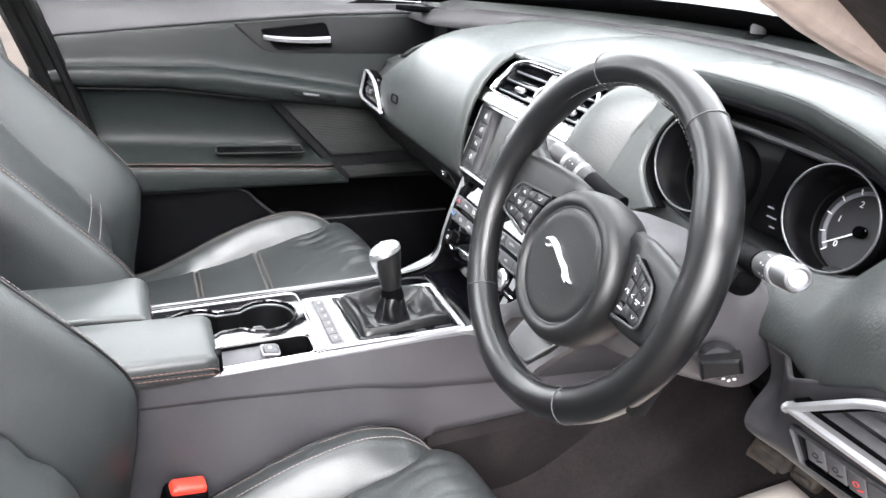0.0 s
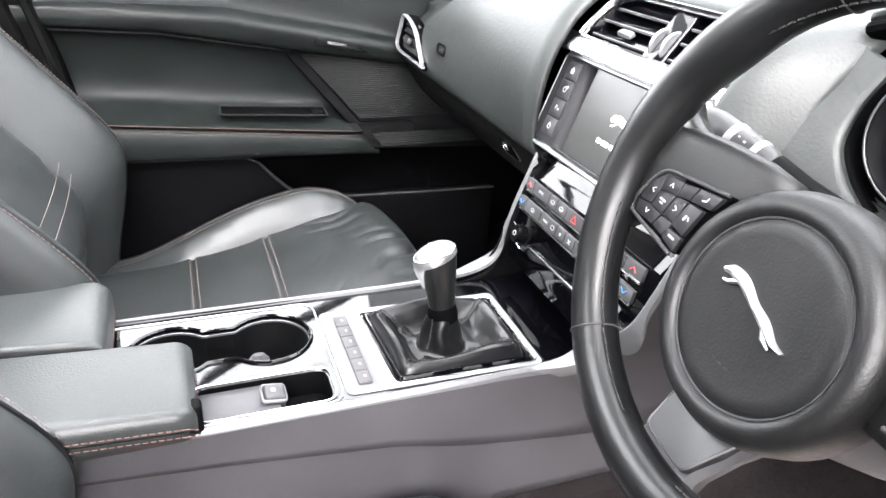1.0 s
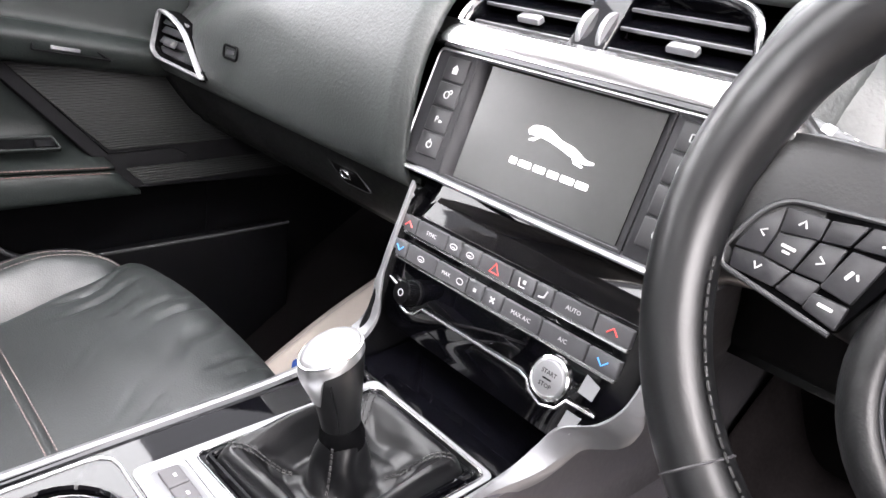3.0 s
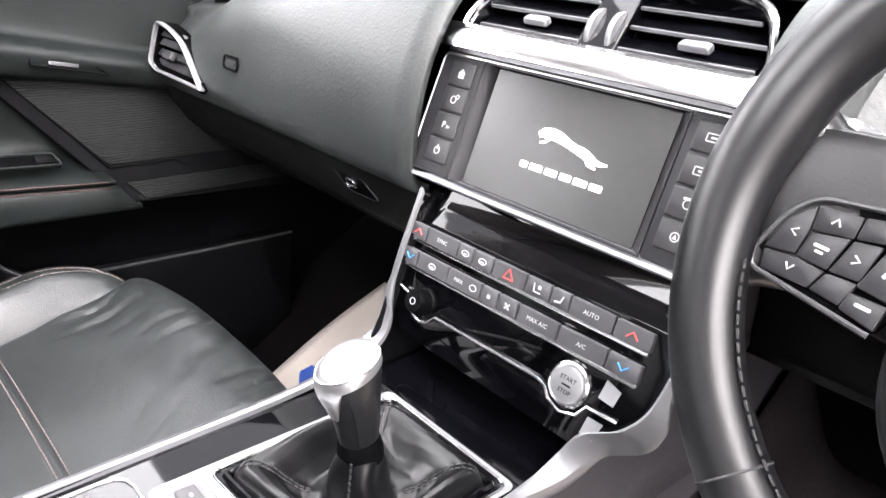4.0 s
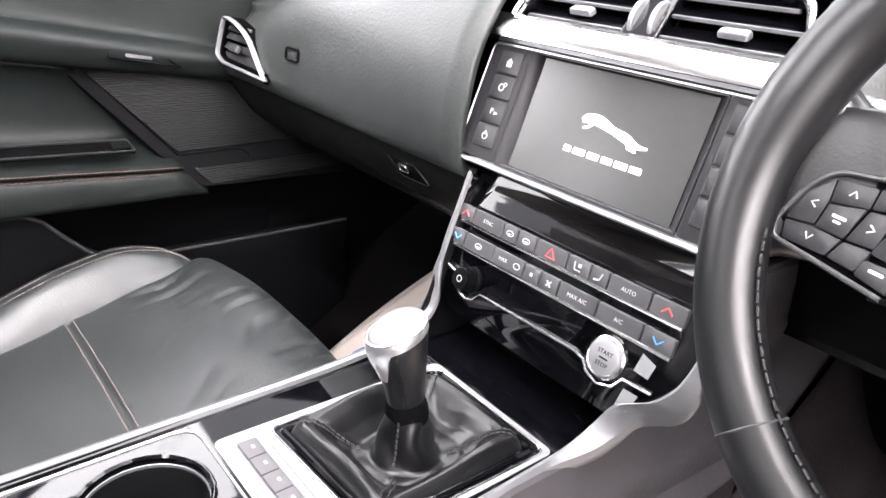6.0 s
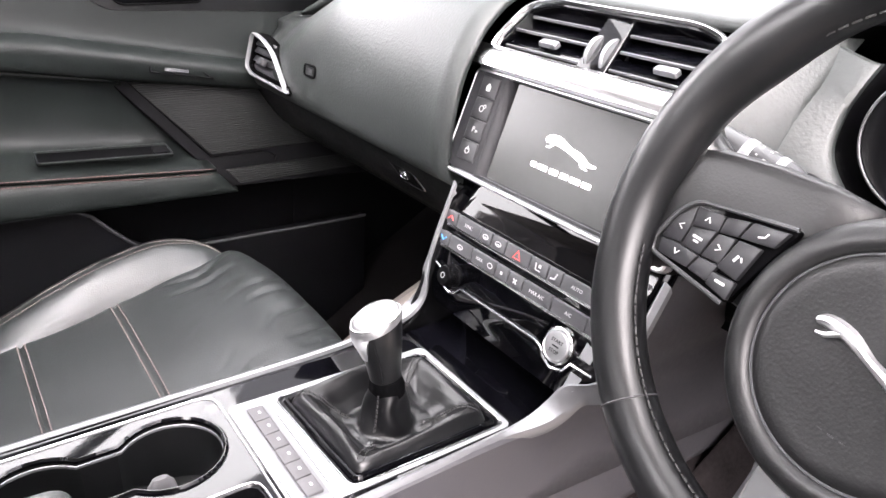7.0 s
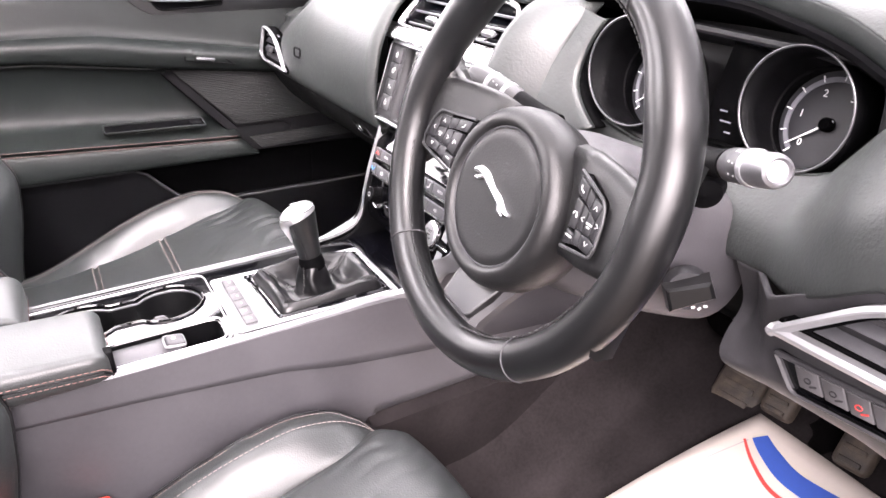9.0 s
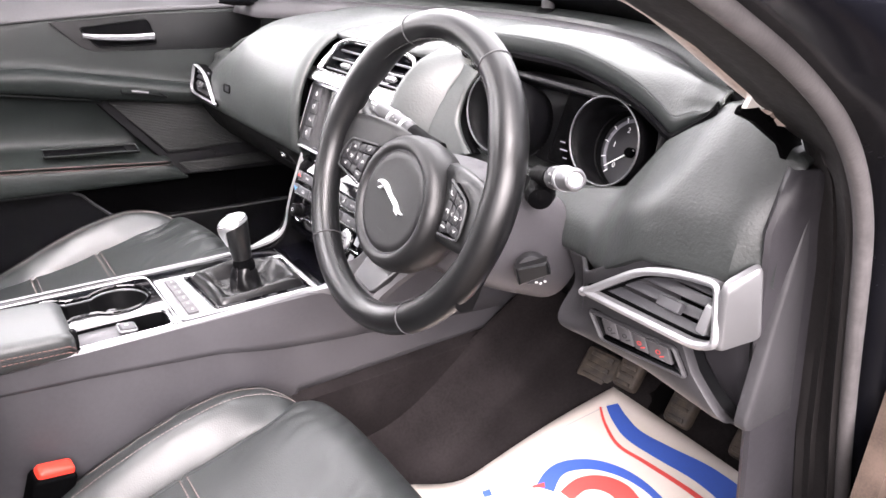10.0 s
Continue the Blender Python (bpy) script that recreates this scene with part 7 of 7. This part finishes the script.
# ---- seats ----
def build_seat(cx, dz, dy, label, name):
    seat = thing(name, (cx, -0.15 + dy, 0.35), label, "car seat", "front seats")
    ysq = [-0.36, -0.28, -0.21, -0.14, -0.07, -0.02, 0.02, 0.045, 0.065, 0.078, 0.083, 0.080]
    zb = [(-0.46, 0.50), (-0.36, 0.515), (-0.276, 0.549), (-0.217, 0.576), (-0.142, 0.603), (-0.063, 0.618), (0.003, 0.604), (0.045, 0.582), (0.073, 0.556), (0.083, 0.52)]
    zs = [(-0.36, 0.535), (-0.25, 0.546), (-0.144, 0.571), (-0.09, 0.590), (-0.01, 0.608), (0.038, 0.614), (0.060, 0.606)]
    zbs = [(q.x, q.y) for q in cr([(a, b, 0) for a, b in zb], 8)]
    # centre of the cushion with rolled front
    line = cr([(0, y, interp(y, zs)) for y in (-0.46, -0.36, -0.28, -0.20, -0.12, -0.05, 0.0, 0.03)] + [(0, 0.055, 0.607), (0, 0.074, 0.590), (0, 0.083, 0.560), (0, 0.080, 0.52), (0, 0.065, 0.46)], 26)
    rows = []
    for p in line:
        row = []
        hw = 0.168 + 0.024 * smooth(p.y, -0.05, 0.055)
        for o in np.linspace(-hw, hw, 71):
            e = abs(o) / hw
            drop = -0.010 * smooth(e, 0.88, 1.0) - 0.003 * (e ** 2) * smooth(p.y, 0.0, 0.08)
            q = o * 0.95 + p.y * 0.30 + 0.012 * noise.noise((o * 7 + cx * 5, p.y * 9, 4.0))
            crease = max(0.0, math.sin(q * 165 + 5.5 * noise.noise((o * 9 + cx, p.y * 16, 9.0)))) ** 2
            area = min(1.0, max(0.05, 0.42 + 1.3 * noise.noise((o * 11 - cx * 3, p.y * 12, 2.0)))) * smooth(p.y, -0.11, -0.03) * (1 - smooth(p.y, 0.05, 0.08))
            wr = (-0.0062 if cx < 0 else -0.0028) * crease * area + 0.005 * noise.noise((o * 8 + cx * 5, p.y * 18, 1.3)) * smooth(p.y, -0.12, 0.02)
            seam = 0.0
            for sy in (-0.148, -0.270):
                seam -= 0.0055 * math.exp(-((p.y - sy) / 0.0035) ** 2) - 0.0022 * math.exp(-((p.y - sy) / 0.016) ** 2)
            row.append(Vector((cx + o, p.y + dy - 0.010 * e ** 4 * smooth(p.y, 0.0, 0.06), p.z + dz + 0.006 * (1 - e * e) + drop + wr + seam)))
        rows.append(row)
    cush = part("cushion_panel", grid(rows), LEATHER, seat, "creased black leather cushion", angle=70)
    thick(cush, 0.02)
    for sy in (-0.1528, -0.1432, -0.2748, -0.2652):
        path = [Vector((cx + o, sy + dy, interp(sy, zs) + dz + 0.006 * (1 - (o / 0.168) ** 2) - 0.0004)) for o in np.linspace(-0.15, 0.15, 14)]
        part("panel_stitching", stitches(path, (0, 0, 0.0026), 0.0060, 0.0044, 0.0009), SEATTHREAD, cush, "pale pinkish thread")
    # bolsters
    for s in (-1, 1):
        rows, crest_l, edge_l = [], [], []
        ys2 = list(np.linspace(-0.46, 0.0, 60)) + [0.02, 0.036, 0.048, 0.056, 0.060, 0.060, 0.056]
        drop = [0.0] * 60 + [0.002, 0.008, 0.018, 0.032, 0.050, 0.075, 0.11]
        for y, dd in zip(ys2, drop):
            b, c = interp(y, zbs) - dd, min(interp(y, zs), interp(y, zbs) + 0.004) - dd
            f = smooth(y, -0.02, 0.07)
            sec = cr([(0.262 - 0.06 * f, 0.40, 0), (0.264 - 0.06 * f, b - 0.05, 0), (0.256 - 0.055 * f, b - 0.014, 0), (0.238 - 0.045 * f, b + 0.002, 0), (0.205 - 0.022 * f, b + 0.008 - 0.004 * f, 0), (0.180 - 0.006 * f, (b + c) / 2 - 0.002, 0), (0.166, c - 0.012, 0), (0.162, c - 0.03, 0)], 5)
            rows.append([Vector((cx + s * q.x, y + dy, q.y + dz + 0.0024 * noise.noise((q.x * 26, y * 34, 3.0 + cx)) + 0.0010 * noise.noise((q.x * 70, y * 40, 6.0 + cx)))) for q in sec])
            edge_l.append(Vector((cx + s * (0.236 - 0.045 * f), y + dy, b + dz + 0.0035)))
            crest_l.append(Vector((cx + s * (0.208 - 0.022 * f), y + dy, b + dz + 0.009 - 0.004 * f)))
        bo = part("cushion_bolster", grid(rows, False), LEATHER, seat, "black leather side bolster", angle=70)
        thick(bo, 0.015)
        part("bolster_piping", tube(cr(edge_l, 3), 0.0022, 6), GAITER, bo)
        part("bolster_stitching", stitches(cr(edge_l[:-3], 3), (-s * 0.004, 0, 0.0012)), THREAD, bo, "pale thread")
        part("bolster_stitching", stitches(cr(crest_l[:-5], 3), (-s * 0.002, 0, 0.0012)), THREAD, bo, "pale thread")
    # backrest
    spine = cr([(0, -0.370, 0.46), (0, -0.352, 0.568), (0, -0.325, 0.69), (0, -0.330, 0.765), (0, -0.418, 0.884), (0, -0.516, 1.003), (0, -0.60, 1.12)], 6)
    nb = Vector((0, -0.80, -0.60))

    def back_at(o, d, p):
        return Vector((cx + o, p.y + dy * 0.3, p.z)) + nb * d
    for s in (-1, 1):
        rows, l1 = [], []
        for p in spine:
            g = 0.030 * smooth(p.z, 0.86, 1.10)
            sec = cr([(0.235, 0.20, 0), (0.272, 0.14, 0), (0.276, 0.06, 0), (0.266, 0.018, 0), (0.246, 0.002, 0), (0.222, 0.008, 0), (0.185, 0.045 - g * 0.5, 0), (0.155, 0.078 - g, 0), (0.148, 0.10, 0)], 4)
            rows.append([back_at(s * q.x, q.y, p) for q in sec])
            l1.append(back_at(s * 0.247, 0.0015, p))
        bo = part("backrest_bolster", grid(rows), LEATHER, seat, "deep black leather backrest bolster", angle=70)
        thick(bo, 0.012)
        part("bolster_piping", tube(l1, 0.0022, 6), GAITER, bo)
        part("bolster_stitching", stitches([p + Vector((s * 0.006, 0, 0)) for p in l1], (0, 0.0010, 0.0008)), THREAD, bo, "pale thread")
    rows = []
    for p in spine:
        g = 0.030 * smooth(p.z, 0.86, 1.10)
        rows.append([back_at(o, 0.078 - g - 0.010 * (1 - (o / 0.16) ** 2) + 0.006 * math.exp(-((p.z - 0.80) / 0.008) ** 2) + 0.014 * smooth(abs(o), 0.145, 0.16), p) for o in np.linspace(-0.160, 0.160, 17)])
    bk = part("backrest_panel", grid(rows), LEATHER, seat, "black leather backrest centre", angle=70)
    thick(bk, 0.02)
    for z0 in (0.79, 0.81) if cx < 0 else ():
        q = min(spine, key=lambda p: abs(p.z - z0))
        part("panel_stitching", stitches([back_at(o, 0.067 - 0.010 * (1 - (o / 0.16) ** 2), q) for o in np.linspace(-0.14, 0.14, 12)], (0, 0.001, 0.001)), THREAD, bk, "pale red thread")
    # shell and base
    rows = [[back_at(o, 0.20 + 0.02 * (1 - (o / 0.24) ** 2), p) for o in np.linspace(-0.24, 0.24, 7)] for p in spine]
    thick(part("back_shell", grid(rows), PLASTIC, seat), 0.01)
    part("base_trim", box(pose(cx, -0.17 + dy, 0.345), 0.48, 0.42, 0.13, 0.02), PLASTIC, seat)
    for s in (-1, 1):
        part("seat_rail", box(pose(cx + s * 0.2, -0.12 + dy, 0.33), 0.04, 0.50, 0.025, 0.004), MATTE, seat)
    return seat


def build_buckle():
    bk = thing("seat_belt_buckle", (0.135, -0.30, 0.56), "black seat belt buckle with red release button", "seat belt buckle")
    m = pose(0.130, -0.297, 0.535, -16, 8, 8)
    part("body", box(m, 0.030, 0.052, 0.055, 0.006), MATTE, bk)
    part("release_button", box(m @ pose(0, 0.001, 0.052), 0.022, 0.044, 0.012, 0.005), REDPLASTIC, bk, "red release button")
    part("stalk", tube([m @ Vector((0, 0, 0.0)), m @ Vector((0, -0.01, -0.12))], 0.009, 8, flat=1.6), MATTE, bk)


def build_sensor():
    s = thing("light_sensor", (0.0, 0.645, 1.10), "small round light sensor on the windscreen ledge", "sensor")
    m = pose(0.0, 0.632, 1.104)
    part("base", turned([(0.020, 0.0), (0.018, 0.004), (0.011, 0.006)], m, 20), PLASTIC, s)
    part("dome", turned([(0.012, 0.005), (0.013, 0.016), (0.010, 0.022), (0.0, 0.023)], m, 20), KEYGREY, s, "grey domed cap")


def build_belt():
    b = thing("seat_belt", (-0.73, -0.47, 0.6), "black webbing seat belt beside the centre pillar", "seat belt")
    path = cr([(-0.70, -0.57, 1.25), (-0.69, -0.53, 1.0), (-0.68, -0.49, 0.75), (-0.65, -0.44, 0.50)], 8)
    rows = [[p + Vector((0, -0.024, 0)), p, p + Vector((0, 0.024, 0))] for p in path]
    thick(part("webbing", grid(rows), RUBBER, b), 0.0015)


build_ground()
build_floor()
build_driver_mat()
build_shell()
build_near_aperture()
build_dashboard()
build_side_vent(-1)
build_side_vent(1)
build_infotainment()
build_centre_vents()
build_climate()
build_console()
build_gear()
build_armrest()
build_wheel()
build_column()
build_cluster()
build_headlamp_panel()
build_door()
build_seat(-0.368, 0.030, 0.050, "black leather front passenger seat with pale stitching", "car_seat")
build_seat(0.372, 0.0, 0.0, "black leather driver's seat with red and pale stitching", "car_seat")
build_buckle()
build_pedals()
build_paper(1)
build_paper(-1)
build_sensor()
build_belt()
